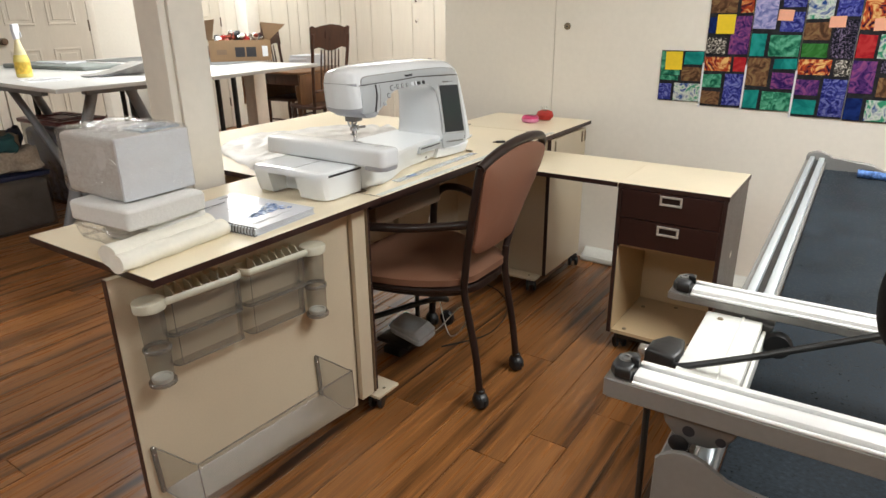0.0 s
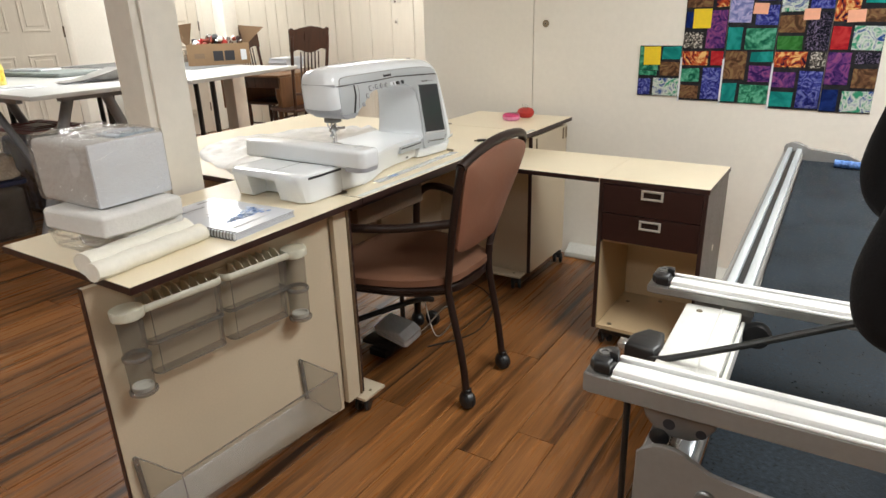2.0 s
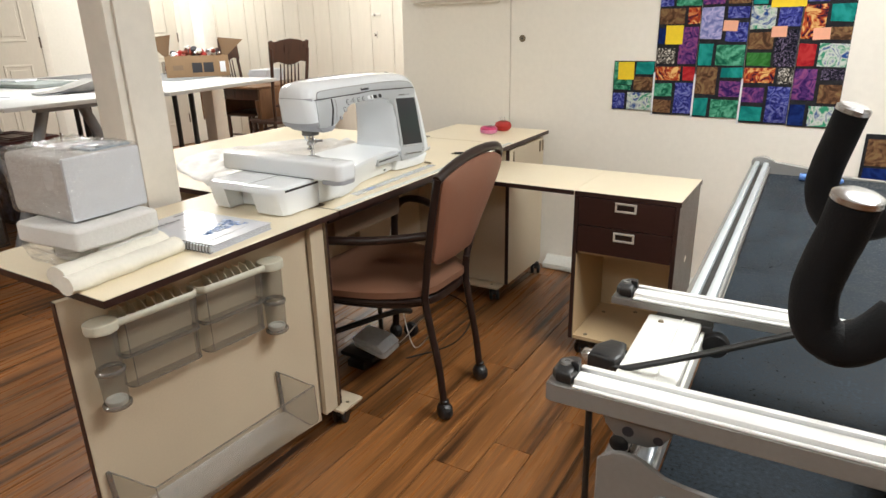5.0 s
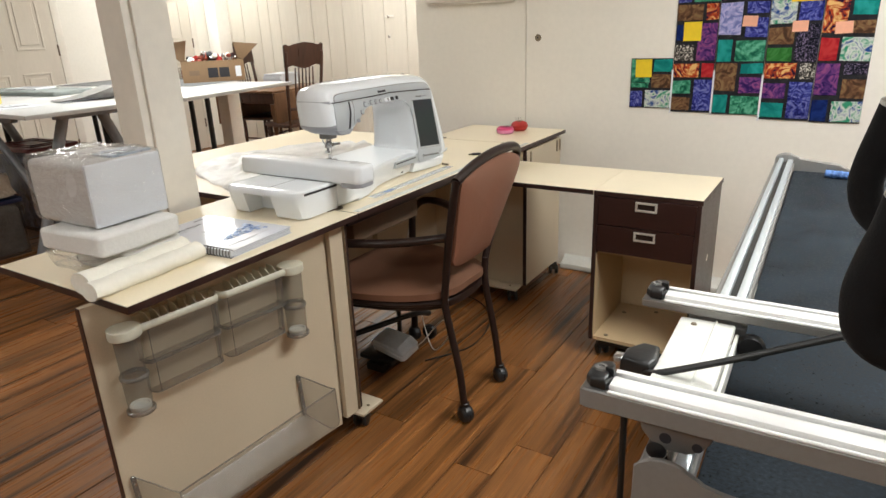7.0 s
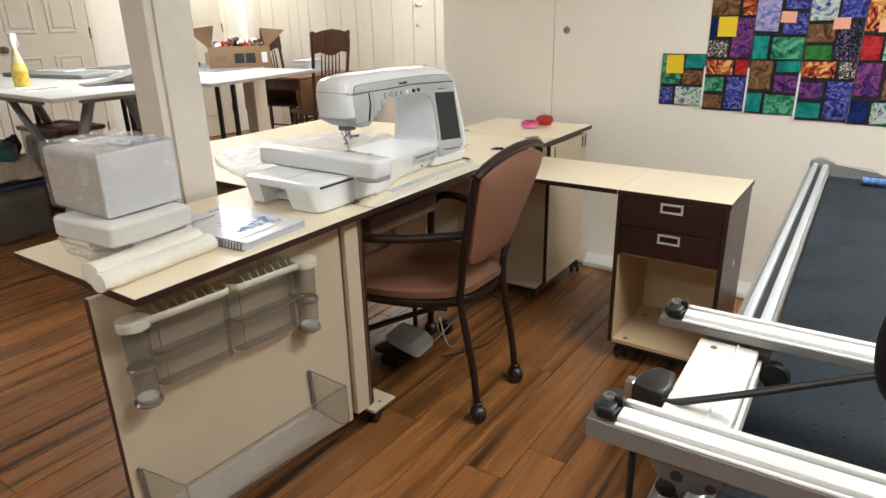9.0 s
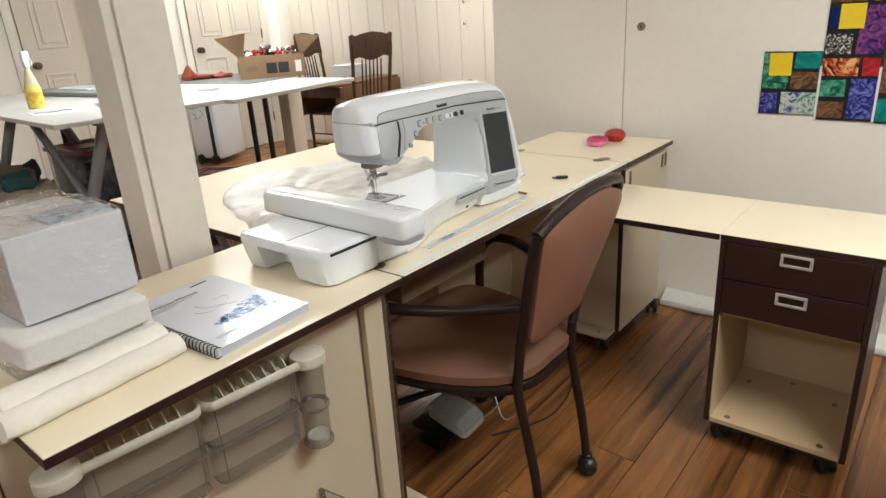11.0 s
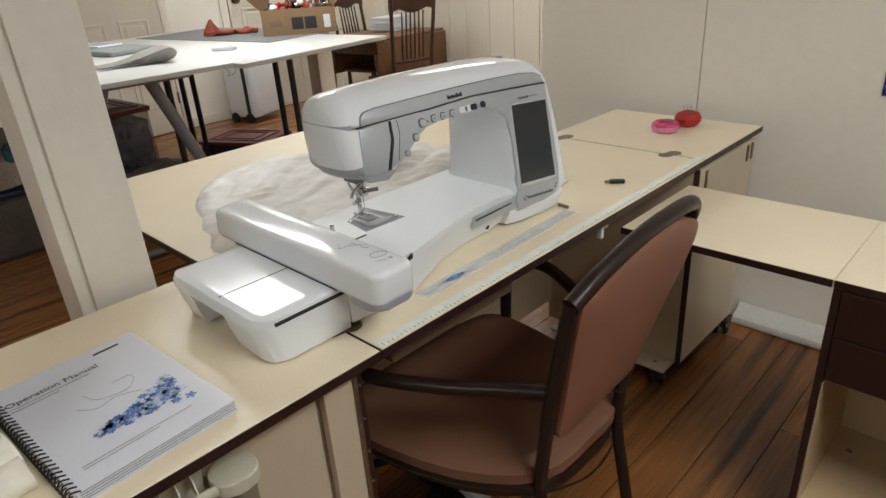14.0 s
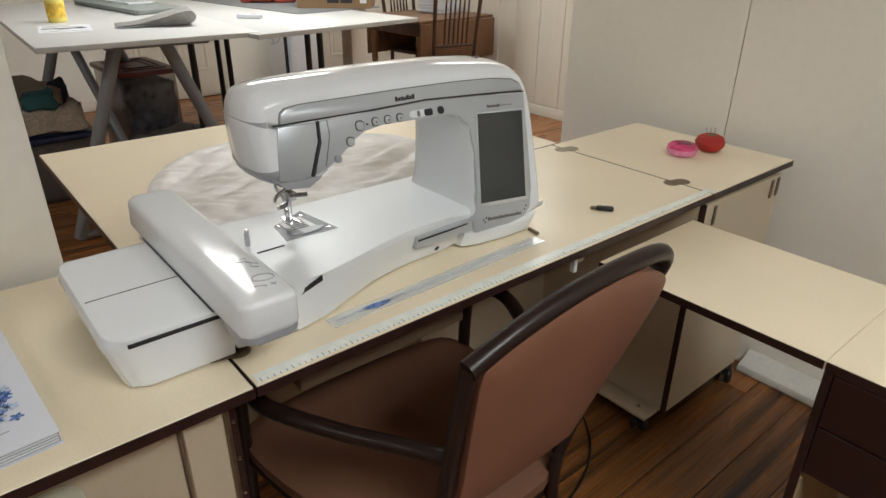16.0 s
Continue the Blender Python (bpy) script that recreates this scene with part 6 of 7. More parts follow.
part("cable", tube(B(), [(-0.036, 0.030, 0.896), (-0.018, 0.014, 0.909), (0.0, 0.006, 0.918), (0.06, 0.018, 0.941), (0.13, 0.028, 0.973), (0.19, 0.030, 1.003), (0.25, 0.020, 1.035)], 0.0038, 10), M["cable"], cr, "black cable")
single("hanging_cable", tube(B(), [(1.052, -0.055, 0.909), (1.054, -0.058, 0.80), (1.056, -0.058, 0.62), (1.050, -0.06, 0.40), (1.036, -0.12, 0.12), (1.030, -0.13, 0.008)], 0.0036, 10), M["cable"], "black cable hanging down beside the frame", "cable")

# the machine's handle bars
hb = thing("quilting_machine", "white quilting machine body with black foam handle bars", "quilting machine", pose(0, 0, 0))
part("foam_grip", tube(B(), [(1.250, -0.135, 1.166), (1.246, -0.132, 1.143), (1.240, -0.130, 1.119), (1.236, -0.130, 1.093), (1.241, -0.130, 1.068), (1.258, -0.130, 1.057), (1.274, -0.128, 1.065), (1.290, -0.120, 1.082)], 0.0164, 18), M["rubber"], hb, "black foam handle grip")
part("foam_grip", tube(B(), [(1.242, 0.055, 1.202), (1.237, 0.058, 1.179), (1.231, 0.060, 1.152), (1.229, 0.060, 1.130), (1.236, 0.060, 1.108), (1.252, 0.060, 1.095), (1.272, 0.056, 1.099), (1.290, 0.050, 1.11)], 0.0145, 18), M["rubber"], hb, "black foam handle grip")
for at, r, d in (((1.2503, -0.1353, 1.1665), 0.0167, (0.15, -0.1, 1)), ((1.2424, 0.0549, 1.2025), 0.0148, (0.25, -0.1, 1))):
    part("grip_cap", lathe(B(), [(r, 0), (r, 0.004), (r * 0.8, 0.006), (0, 0.006)], 20), M["steel"], hb, "bright steel end cap", Matrix.Translation(at) @ Vector(d).to_track_quat("Z", "Y").to_matrix().to_4x4())
part("handle_tube", tube(B(), [(1.290, -0.120, 1.082), (1.325, -0.09, 1.115), (1.36, -0.04, 1.14), (1.335, 0.03, 1.12), (1.290, 0.050, 1.11)], 0.011, 12), M["steel"], hb, "bent steel handle tube")
part("body", prism(B(), round_rect(1.44, 0.06, 0.13, 0.20, 0.03), "z", 0.93, 1.25, 0.02), M["white"], hb, "white machine head")
part("foot", box(B(), 1.335, 1.72, -0.070, 0.212, 0.9385, 0.951, 0.003), M["base_white"], hb)
part("arm", box(B(), 1.505, 1.72, 0.02, 0.12, 1.08, 1.25, 0.02), M["white"], hb, "white machine arm")
part("neck", tube(B(), [(1.355, -0.035, 1.138), (1.40, 0.02, 1.13)], 0.010, 12, smooth=False), M["steel"], hb)

# pen lying on the deck
pn = thing("blue_pen", "blue plastic marking pen lying on the deck", "pen", pose(1.225, 1.470, 0.8275, 0, 0, -8))
part("barrel", lathe(B(), [(0.004, -0.05), (0.0095, -0.046), (0.0105, 0.0), (0.010, 0.04), (0.007, 0.055), (0.003, 0.06), (0, 0.061)], 14, (0, 0, 0.0105), "x"), M["blue"], pn)
part("cap", lathe(B(), [(0.0112, -0.052), (0.0114, -0.010), (0.0, -0.009)], 14, (0, 0, 0.0105), "x"), M["blue"], pn)
part("clip", box(B(), -0.05, -0.015, -0.002, 0.002, 0.0215, 0.0235), M["steel"], pn)

# ---- quilt pinned to the wall ----
PR = dict(
    t=fabric_print("teal_cotton", (0.005, 0.16, 0.15), (0.01, 0.24, 0.21), (0.02, 0.30, 0.27), 9),
    g=fabric_print("green_marbled_cotton", (0.008, 0.10, 0.06), (0.04, 0.24, 0.14), (0.13, 0.42, 0.28), 18),
    p=fabric_print("purple_print_cotton", (0.025, 0.010, 0.09), (0.11, 0.035, 0.17), (0.26, 0.07, 0.20), 22),
    b=fabric_print("blue_print_cotton", (0.012, 0.015, 0.13), (0.05, 0.06, 0.30), (0.18, 0.20, 0.48), 30),
    n=fabric_print("brown_batik_cotton", (0.07, 0.035, 0.02), (0.16, 0.08, 0.04), (0.24, 0.15, 0.07), 20),
    f=fabric_print("flame_print_cotton", (0.012, 0.006, 0.03), (0.45, 0.06, 0.015), (0.75, 0.48, 0.18), 20),
    r=fabric_print("red_cotton", (0.30, 0.01, 0.02), (0.40, 0.02, 0.025), (0.48, 0.04, 0.04), 14),
    m=fabric_print("many_coloured_print_cotton", (0.02, 0.07, 0.26), (0.62, 0.66, 0.60), (0.04, 0.28, 0.16), 17),
    w=fabric_print("black_and_white_print_cotton", (0.01, 0.01, 0.012), (0.10, 0.09, 0.08), (0.70, 0.66, 0.58), 48),
    k=fabric_print("dark_spotted_cotton", (0.005, 0.005, 0.01), (0.01, 0.01, 0.02), (0.20, 0.16, 0.26), 60),
    o=fabric_print("olive_cotton", (0.02, 0.10, 0.02), (0.03, 0.16, 0.03), (0.05, 0.20, 0.05), 12),
    d=fabric_print("navy_cotton", (0.004, 0.01, 0.08), (0.006, 0.02, 0.12), (0.01, 0.03, 0.16), 12),
    v=fabric_print("lilac_print_cotton", (0.16, 0.18, 0.42), (0.34, 0.34, 0.60), (0.50, 0.44, 0.66), 26),
)
# each block: left, right, bottom, top share and the print
LAYOUT = dict(
    a=((0.02, 0.46, 0.52, 0.98), (0.55, 0.98, 0.74, 0.98), (0.52, 0.98, 0.42, 0.68), (0.02, 0.44, 0.42, 0.50), (0.02, 0.30, 0.02, 0.34), (0.38, 0.98, 0.02, 0.36)),
    b=((0.02, 0.62, 0.72, 0.98), (0.70, 0.98, 0.72, 0.98), (0.02, 0.46, 0.38, 0.64), (0.54, 0.98, 0.04, 0.66), (0.02, 0.46, 0.04, 0.30)),
    d=((0.02, 0.50, 0.62, 0.98), (0.02, 0.50, 0.30, 0.56), (0.02, 0.50, 0.02, 0.24), (0.56, 0.98, 0.66, 0.98), (0.56, 0.98, 0.02, 0.60)),
    e=((0.02, 0.46, 0.46, 0.98), (0.54, 0.98, 0.72, 0.98), (0.54, 0.98, 0.44, 0.64), (0.02, 0.36, 0.02, 0.38), (0.42, 0.98, 0.02, 0.38)),
    c=((0.02, 0.46, 0.46, 0.98), (0.54, 0.98, 0.80, 0.98), (0.54, 0.98, 0.42, 0.72), (0.02, 0.32, 0.02, 0.38), (0.40, 0.98, 0.02, 0.36)),
)
qt = thing("patchwork_quilt", "jewel-coloured patchwork quilt top with black sashing pinned to the wall", "quilt", pose(0, W_N - 0.001, 0))
xs = (0.294, 0.487, 0.667, 0.866, 1.062, 1.248, 1.45)
zs = (0.846, 1.078, 1.330, 1.56)
BLOCKS = {(0, 0): ("a", "gtngbm"), (1, 0): ("b", "frgbn"), (2, 0): ("c", "ntptg"), (3, 0): ("b", "fwpbt"), (4, 0): ("c", "pkndm"),
          (1, 1): ("b", "nfdpw"), (2, 1): ("c", "vbbtg"), (3, 1): ("d", "mnobk"), (4, 1): ("e", "ftnrm"),
          (1, 2): ("c", "tpnbg"), (2, 2): ("b", "bgtnp"), (3, 2): ("a", "pfbmtn"), (4, 2): ("b", "ntfgb")}
rng = random.Random(8)
for (i, j), (lay, prints) in BLOCKS.items():
    xa, xb, za, zb_ = xs[i], xs[i + 1], zs[j] + (0.026 if i == 0 else 0.0) - 0.004 * max(i - 1, 0) * (j == 0) + (0.012 if (i in (1, 2) and j == 0) else 0), zs[j + 1] + (0.02 if i == 0 else 0)
    t = rng.uniform(-0.7, 0.7)
    bk = box(B(), xa + 0.0012, xb - 0.0012, -0.004, -0.0005, za, zb_)
    part("sashing", bk, M["sash"], qt, "black cotton sashing")
    if i in (1, 2, 3) and j == 0:
        part("white_tape", box(B(), xa - 0.004, xa + 0.004, -0.0068, -0.0062, za - 0.006, za + 0.19), M["paper"], qt, "strip of white seam allowance")
    for (u0, u1, v0, v1), kind in zip(LAYOUT[lay], prints):
        w, h = xb - xa, zb_ - za
        bm = box(B(), xa + u0 * w, xa + u1 * w, -0.0062, -0.0042, za + v0 * h, za + v1 * h)
        for v in bm.verts:
            v.co.x += rng.uniform(-0.0025, 0.0025)
            v.co.z += rng.uniform(-0.0025, 0.0025)
        part("patch", bm, PR[kind], qt)
for x, z, s, mt in ((0.318, 1.012, 0.075, "note_yellow"), (0.523, 1.172, 0.075, "note_yellow"), (0.94, 1.318, 0.13, "note_yellow"), (0.762, 1.228, 0.058, "note_peach"), (0.955, 1.200, 0.058, "note_peach"), (1.11, 1.188, 0.062, "note_peach")):
    nt_ = single("sticky_note", box(B(), 0, s, -0.0095, -0.0068, 0, s * (1.08 if mt == "note_yellow" else 0.75)), M[mt], "yellow paper sticky note on the quilt" if mt == "note_yellow" else "peach paper sticky note on the quilt", "sticky note", pose(x, W_N - 0.001, z, 0, rng.uniform(-3, 3), 0), group="sticky notes")
# loose pieces pinned further along the wall
q2 = thing("quilt_block", "separate brown and navy quilt block pinned to the wall", "quilt block", pose(0, W_N - 0.001, 0))
part("sashing", box(B(), 1.36, 1.56, -0.004, -0.0005, 0.62, 0.82), M["sash"], q2)
part("patch", box(B(), 1.372, 1.46, -0.0062, -0.0042, 0.69, 0.80), PR["n"], q2)
part("patch", box(B(), 1.372, 1.46, -0.0062, -0.0042, 0.63, 0.68), PR["d"], q2)
part("patch", box(B(), 1.472, 1.55, -0.0062, -0.0042, 0.63, 0.80), PR["p"], q2)

# ---- cutting tables ----
CT = 0.945


def cutting_table(at, lx, ly, label, legs):
    t = thing("cutting_table", label, "table", at, group="white cutting tables")
    part("top", box(B(), -lx, 0, 0, ly, CT - 0.022, CT, 0.003), M["table_top"], t, "white laminate table top")
    part("apron", box(B(), -lx + 0.12, -0.55, 0.16, 0.195, CT - 0.085, CT - 0.0225, 0.003), M["leg_grey"], t)
    part("apron", box(B(), -lx + 0.12, -0.55, ly - 0.195, ly - 0.16, CT - 0.085, CT - 0.0225, 0.003), M["leg_grey"], t)
    if legs == "trestle":
        for x in (-0.36, -lx + 0.30):
            part("beam", box(B(), x - 0.03, x + 0.03, 0.30, ly - 0.12, CT - 0.078, CT - 0.0225, 0.004), M["leg_grey"], t, "grey steel beam")
            for a, b in (((x, 0.345, CT - 0.070), (x - 0.02, 0.03, 0.02)), ((x, 0.565, CT - 0.070), (x - 0.02, 0.90, 0.02))):
                part("leg", tube(B(), [a, b], 0.030, 14, smooth=False), M["leg_grey"], t, "thick grey steel leg")
            part("foot_bar", tube(B(), [(x - 0.02, 0.03, 0.030), (x - 0.02, 0.90, 0.030)], 0.020, 12, smooth=False), M["leg_grey"], t)
        part("leg", tube(B(), [(-1.37, 0.29, CT - 0.03), (-0.79, 0.47, 0.02)], 0.024, 12, smooth=False), M["leg_grey"], t, "slanting grey steel leg")
    else:
        for x, y in ((-0.62, 0.80), (-0.89, 0.91), (-1.71, 0.82), (-0.9, 0.14), (-lx + 0.2, 0.12), (-lx + 0.2, ly - 0.15)):
            part("leg", lathe(B(), [(0.020, 0), (0.020, 0.02), (0.0185, 0.022), (0.0185, CT - 0.0225)], 14, (x, y, 0)), M["black"], t, "black steel leg")
    return t


cutting_table(pose(-2.150, 0.935, 0, 0, 0, -2.0), 2.05, 0.88, "white-topped cutting table on thick grey trestle legs", "trestle")
cutting_table(pose(-2.045, 1.775, -0.003, 0, 0, 8.0), 2.10, 1.00, "white-topped cutting table on black round legs", "posts")

# things on the tables
sp = thing("spray_bottle", "yellow spray bottle with a white trigger head on the table", "spray bottle", pose(-3.00, 1.185, CT, 0, 0, 20) @ Matrix.Diagonal((0.92, 0.92, 1.0, 1.0)))
part("bottle", lathe(B(), [(0.040, 0), (0.045, 0.006), (0.045, 0.095), (0.041, 0.110), (0.036, 0.125), (0.0, 0.126)], 24), M["yellow"], sp)
part("bottle_neck", lathe(B(), [(0.0362, 0.1262), (0.025, 0.165), (0.015, 0.200), (0.013, 0.210), (0, 0.211)], 24), M["cloudy"], sp, "cloudy pale yellow neck")
part("label_band", lathe(B(), [(0.0455, 0.022), (0.0458, 0.024), (0.0458, 0.085), (0.0455, 0.087)], 24), M["label_orange"], sp, "orange label with unreadable print")
part("trigger_head", prism(B(), [(-0.015, 0.211), (0.015, 0.211), (0.015, 0.250), (0.030, 0.275), (0.026, 0.296), (-0.020, 0.292), (-0.020, 0.25)], "x", -0.011, 0.011, 0.004), M["white_satin"], sp, "white spray head")
part("trigger", tube(B(), [(0, 0.012, 0.262), (0, 0.034, 0.250), (0, 0.036, 0.220)], 0.005, 8), M["white_satin"], sp)
pc = thing("pressing_board", "grey padded pressing board lying on the table", "pressing board", pose(-3.52, 1.66, CT, 0, 0, 8))
part("board", prism(B(), round_rect(0, 0, 0.85, 0.30, 0.02), "z", 0.001, 0.028, 0.006), surface("grey_green_pad", (0.22, 0.24, 0.23), 0.8, stain=(6, 0.1)), pc)
part("booklet", box(B(), -0.20, 0.12, -0.05, 0.10, 0.0285, 0.038, 0.002, 1), M["paper"], pc, "pale booklet")
part("booklet_picture", box(B(), -0.16, 0.08, -0.035, 0.085, 0.0382, 0.0388), M["grey"], pc, "grey cover picture")
mg = thing("open_magazine", "open magazine with a curling dark page", "magazine", pose(-2.61, 1.545, CT, 0, 0, 76))
def page(x0, x1, lift, depth=0.21):
    bm = B()
    g = [[bm.verts.new((x0 + (x1 - x0) * i / 10, -depth / 2 + depth * j / 4, 0.004 + lift * (math.sin(i / 10 * math.pi * 0.85) ** 1.5) * (0.55 + 0.45 * j / 4))) for j in range(5)] for i in range(11)]
    for i in range(10):
        for j in range(4):
            bm.faces.new((g[i][j], g[i + 1][j], g[i + 1][j + 1], g[i][j + 1]))
    bmesh.ops.solidify(bm, geom=bm.faces[:], thickness=0.003)
    return bm
part("page", page(-0.20, 0.06, 0.010), M["paper"], mg, "pale page lying open")
curl = [(-0.20, 0.009), (-0.12, 0.016), (-0.04, 0.034), (0.04, 0.062), (0.10, 0.080), (0.135, 0.080), (0.152, 0.062), (0.148, 0.036), (0.120, 0.012), (0.06, 0.008)]
bm = prism(B(), smooth_outline(curl, 3), "y", -0.075, 0.075)
bmesh.ops.subdivide_edges(bm, edges=[e for e in bm.edges if abs(e.verts[0].co.y - e.verts[1].co.y) > 0.1], cuts=5)
for v in bm.verts:
    v.co.z *= 0.84
    v.co.y += v.co.z * (0.9 if v.co.y > 0.05 else -0.7 if v.co.y < -0.05 else 0.0)
    v.co.z = max(0.0075, v.co.z + 0.006 * noise.noise(v.co * 22) * (v.co.z > 0.02))
part("page", bm, surface("grey_page", (0.27, 0.26, 0.25), 0.5, grain=(30, 0.15), stain=(9, 0.5)), mg, "grey printed pages curling over")
sl = thing("paper_slip", "small white paper slip with dark print", "paper", pose(-2.70, 1.152, CT, 0, 0, 80))
part("sheet", box(B(), -0.105, 0.105, -0.14, 0.14, 0.0006, 0.0016), M["paper"], sl)
for q in ((-0.095, 0.085, -0.008, 0.018), (-0.03, 0.02, -0.03, -0.004), (0.045, 0.075, -0.02, 0.04), (-0.09, -0.03, 0.05, 0.058), (-0.01, 0.07, 0.06, 0.066), (-0.09, 0.02, 0.10, 0.107), (-0.09, 0.09, -0.10, -0.095)):
    part("print_bar", box(B(), *q, 0.0017, 0.0022), M["ink"], sl)
mt = single("cutting_mat", box(B(), -0.70, 0.70, -0.31, 0.31, 0, 0.003, 0.001, 1), M["mat_grey"], "large dark grey cutting mat on the table", "cutting mat", pose(-3.42, 2.52, CT - 0.0025, 0, 0, 8))
rm = thing("remote_control", "small white remote control on the table", "remote control", pose(-2.65, 2.01, CT - 0.002, 0, 0, 40))
part("body", prism(B(), round_rect(0, 0, 0.13, 0.05, 0.014), "z", 0.001, 0.022, 0.005), M["white_satin"], rm)
part("window", box(B(), 0.01, 0.05, -0.016, 0.016, 0.0222, 0.0228), M["grey"], rm)

cx = thing("open_carton", "open brown corrugated carton filled with wrapped goods on the table", "carton", pose(-2.954, 2.726, CT + 0.001, 0, 0, 51))
w, d, h = 0.44, 0.30, 0.150
for q in ((-w / 2, w / 2, -d / 2, -d / 2 + 0.005, 0, h), (-w / 2, w / 2, d / 2 - 0.005, d / 2, 0, h), (-w / 2, -w / 2 + 0.005, -d / 2 + 0.005, d / 2 - 0.005, 0, h), (w / 2 - 0.005, w / 2, -d / 2 + 0.005, d / 2 - 0.005, 0, h), (-w / 2 + 0.005, w / 2 - 0.005, -d / 2 + 0.005, d / 2 - 0.005, 0.001, 0.006)):
    part("wall", box(B(), *q), M["carton"], cx)
for quad in (((-w / 2, -d / 2, h), (-w / 2 + 0.02, d / 2, h), (-w / 2 + 0.05, d / 2 + 0.03, h + 0.145), (-w / 2 - 0.13, -d / 2 - 0.01, h + 0.125)), ((w / 2, -d / 2, h), (w / 2 - 0.03, d / 2, h), (w / 2 - 0.05, d / 2 + 0.02, h + 0.120), (w / 2 + 0.12, -d / 2 + 0.02, h + 0.105))):
    bm = B()
    bm.faces.new([bm.verts.new(p) for p in quad])
    bmesh.ops.solidify(bm, geom=bm.faces[:], thickness=0.004)
    part("flap", bm, M["carton"], cx, "raised carton flap")
part("flap", prism(B(), [(d / 2, h), (d / 2 + 0.10, h - 0.03), (d / 2 + 0.10, h - 0.034), (d / 2 + 0.004, h - 0.004)], "x", -w / 2 + 0.004, w / 2 - 0.004), M["carton"], cx, "folded-out carton flap")
part("printed_box", box(B(), -0.04, 0.03, -d / 2 - 0.001, -d / 2 - 0.0002, 0.03, 0.10), M["ink"], cx, "black printed panel")
part("printed_box", box(B(), 0.04, 0.11, -d / 2 - 0.001, -d / 2 - 0.0002, 0.03, 0.10), M["ink"], cx, "black printed panel")
part("print_label", box(B(), 0.155, 0.195, -d / 2 - 0.001, -d / 2 - 0.0002, 0.03, 0.105), M["paper"], cx, "white label with unreadable print")
part("print_mark", box(B(), -0.17, -0.10, -d / 2 - 0.001, -d / 2 - 0.0002, 0.05, 0.085), M["brown_board"], cx, "brown printed mark")
rng = random.Random(21)
for k in range(44):
    kind = rng.choice(("white", "red", "orange", "rust", "steel", "steel", "ink", "burgundy", "dark_wood", "stab_warm"))
    r = rng.uniform(0.014, 0.026)
    bm = lathe(B(), [(r * 0.5, -r), (r * 0.95, -r * 0.7), (r, 0), (r * 0.9, r * 0.75), (r * 0.4, r), (0, r)], 10)
    wobble(bm, 0.008, 30, k)
    part("wrapped_bundle", bm, M[kind], cx, "", pose(rng.uniform(-0.17, 0.17), rng.uniform(-0.10, 0.10), 0.148 + rng.uniform(-0.012, 0.045), rng.uniform(0, 90), rng.uniform(0, 90), 0))
cl = thing("red_cloth", "crumpled orange-red cloth and paper on the cutting mat", "cloth", pose(-3.45, 2.50, CT + 0.001, 0, 0, 60))
part("cloth", wobble(block(-0.16, 0.18, -0.07, 0.08, 0.002, 0.024, 0.01, 8, 0.022, 16, 3), 0.004, 40), M["orange"], cl)
for v in cl.children[0].data.vertices:
    v.co.z = max(v.co.z, 0.0005)
part("peak", wobble(lathe(B(), [(0.060, 0.001), (0.05, 0.03), (0.030, 0.065), (0.008, 0.10), (0, 0.103)], 12, (-0.12, 0.05, 0)), 0.006, 20, 3), M["rust"], cl, "rust-red folded peak")
tb = thing("clear_tub", "small clear plastic tub of notions on the table", "tub", pose(-3.30, 2.86, CT - 0.002, 0, 0, 8))
part("tub", box(B(), -0.14, 0.14, -0.09, 0.09, 0.001, 0.095, 0.01), M["bin_clear"], tb)
part("contents", block(-0.12, 0.12, -0.07, 0.07, 0.008, 0.07, 0.01, 4, 0.012, 20, 6), M["orange"], tb, "red and white odds and ends")

# ---- side table and pressed-back chairs ----
st = thing("drop_leaf_table", "dark oak drop-leaf table with turned legs beside the wall", "table", pose(-3.76, 4.08, 0, 0, 0, 4))
part("top", box(B(), -0.36, 0.36, -0.42, 0.42, 0.735, 0.757, 0.006), M["mid_wood"], st)
part("drop_leaf", box(B(), 0.362, 0.382, -0.42, 0.42, 0.43, 0.735, 0.005), M["mid_wood"], st, "hanging brown table leaf")
part("drop_leaf", box(B(), -0.382, -0.362, -0.42, 0.42, 0.43, 0.735, 0.005), M["mid_wood"], st, "hanging brown table leaf")
part("apron", box(B(), -0.30, 0.30, -0.36, 0.36, 0.63, 0.735, 0.003), M["dark_wood"], st)
for x in (-0.29, 0.29):
    for y in (-0.35, 0.35):
        part("leg", lathe(B(), [(0.014, 0), (0.020, 0.04), (0.016, 0.12), (0.024, 0.20), (0.017, 0.26), (0.026, 0.42), (0.018, 0.50), (0.030, 0.54), (0.030, 0.63)], 16, (x, y, 0)), M["mid_wood"], st, "turned oak leg")
pp = thing("paper_stack", "untidy stack of white magazines on the side table", "paper stack", pose(-3.84, 4.27, 0.757, 0, 0, 10))
rng = random.Random(2)
for k in range(9):
    a, b = rng.uniform(-0.012, 0.012), rng.uniform(-0.012, 0.012)
    part("magazine", box(B(), -0.11 + a, 0.11 + a, -0.15 + b, 0.15 + b, 0.001 + k * 0.013, 0.0125 + k * 0.013, 0.002, 1), M["paper"], pp)


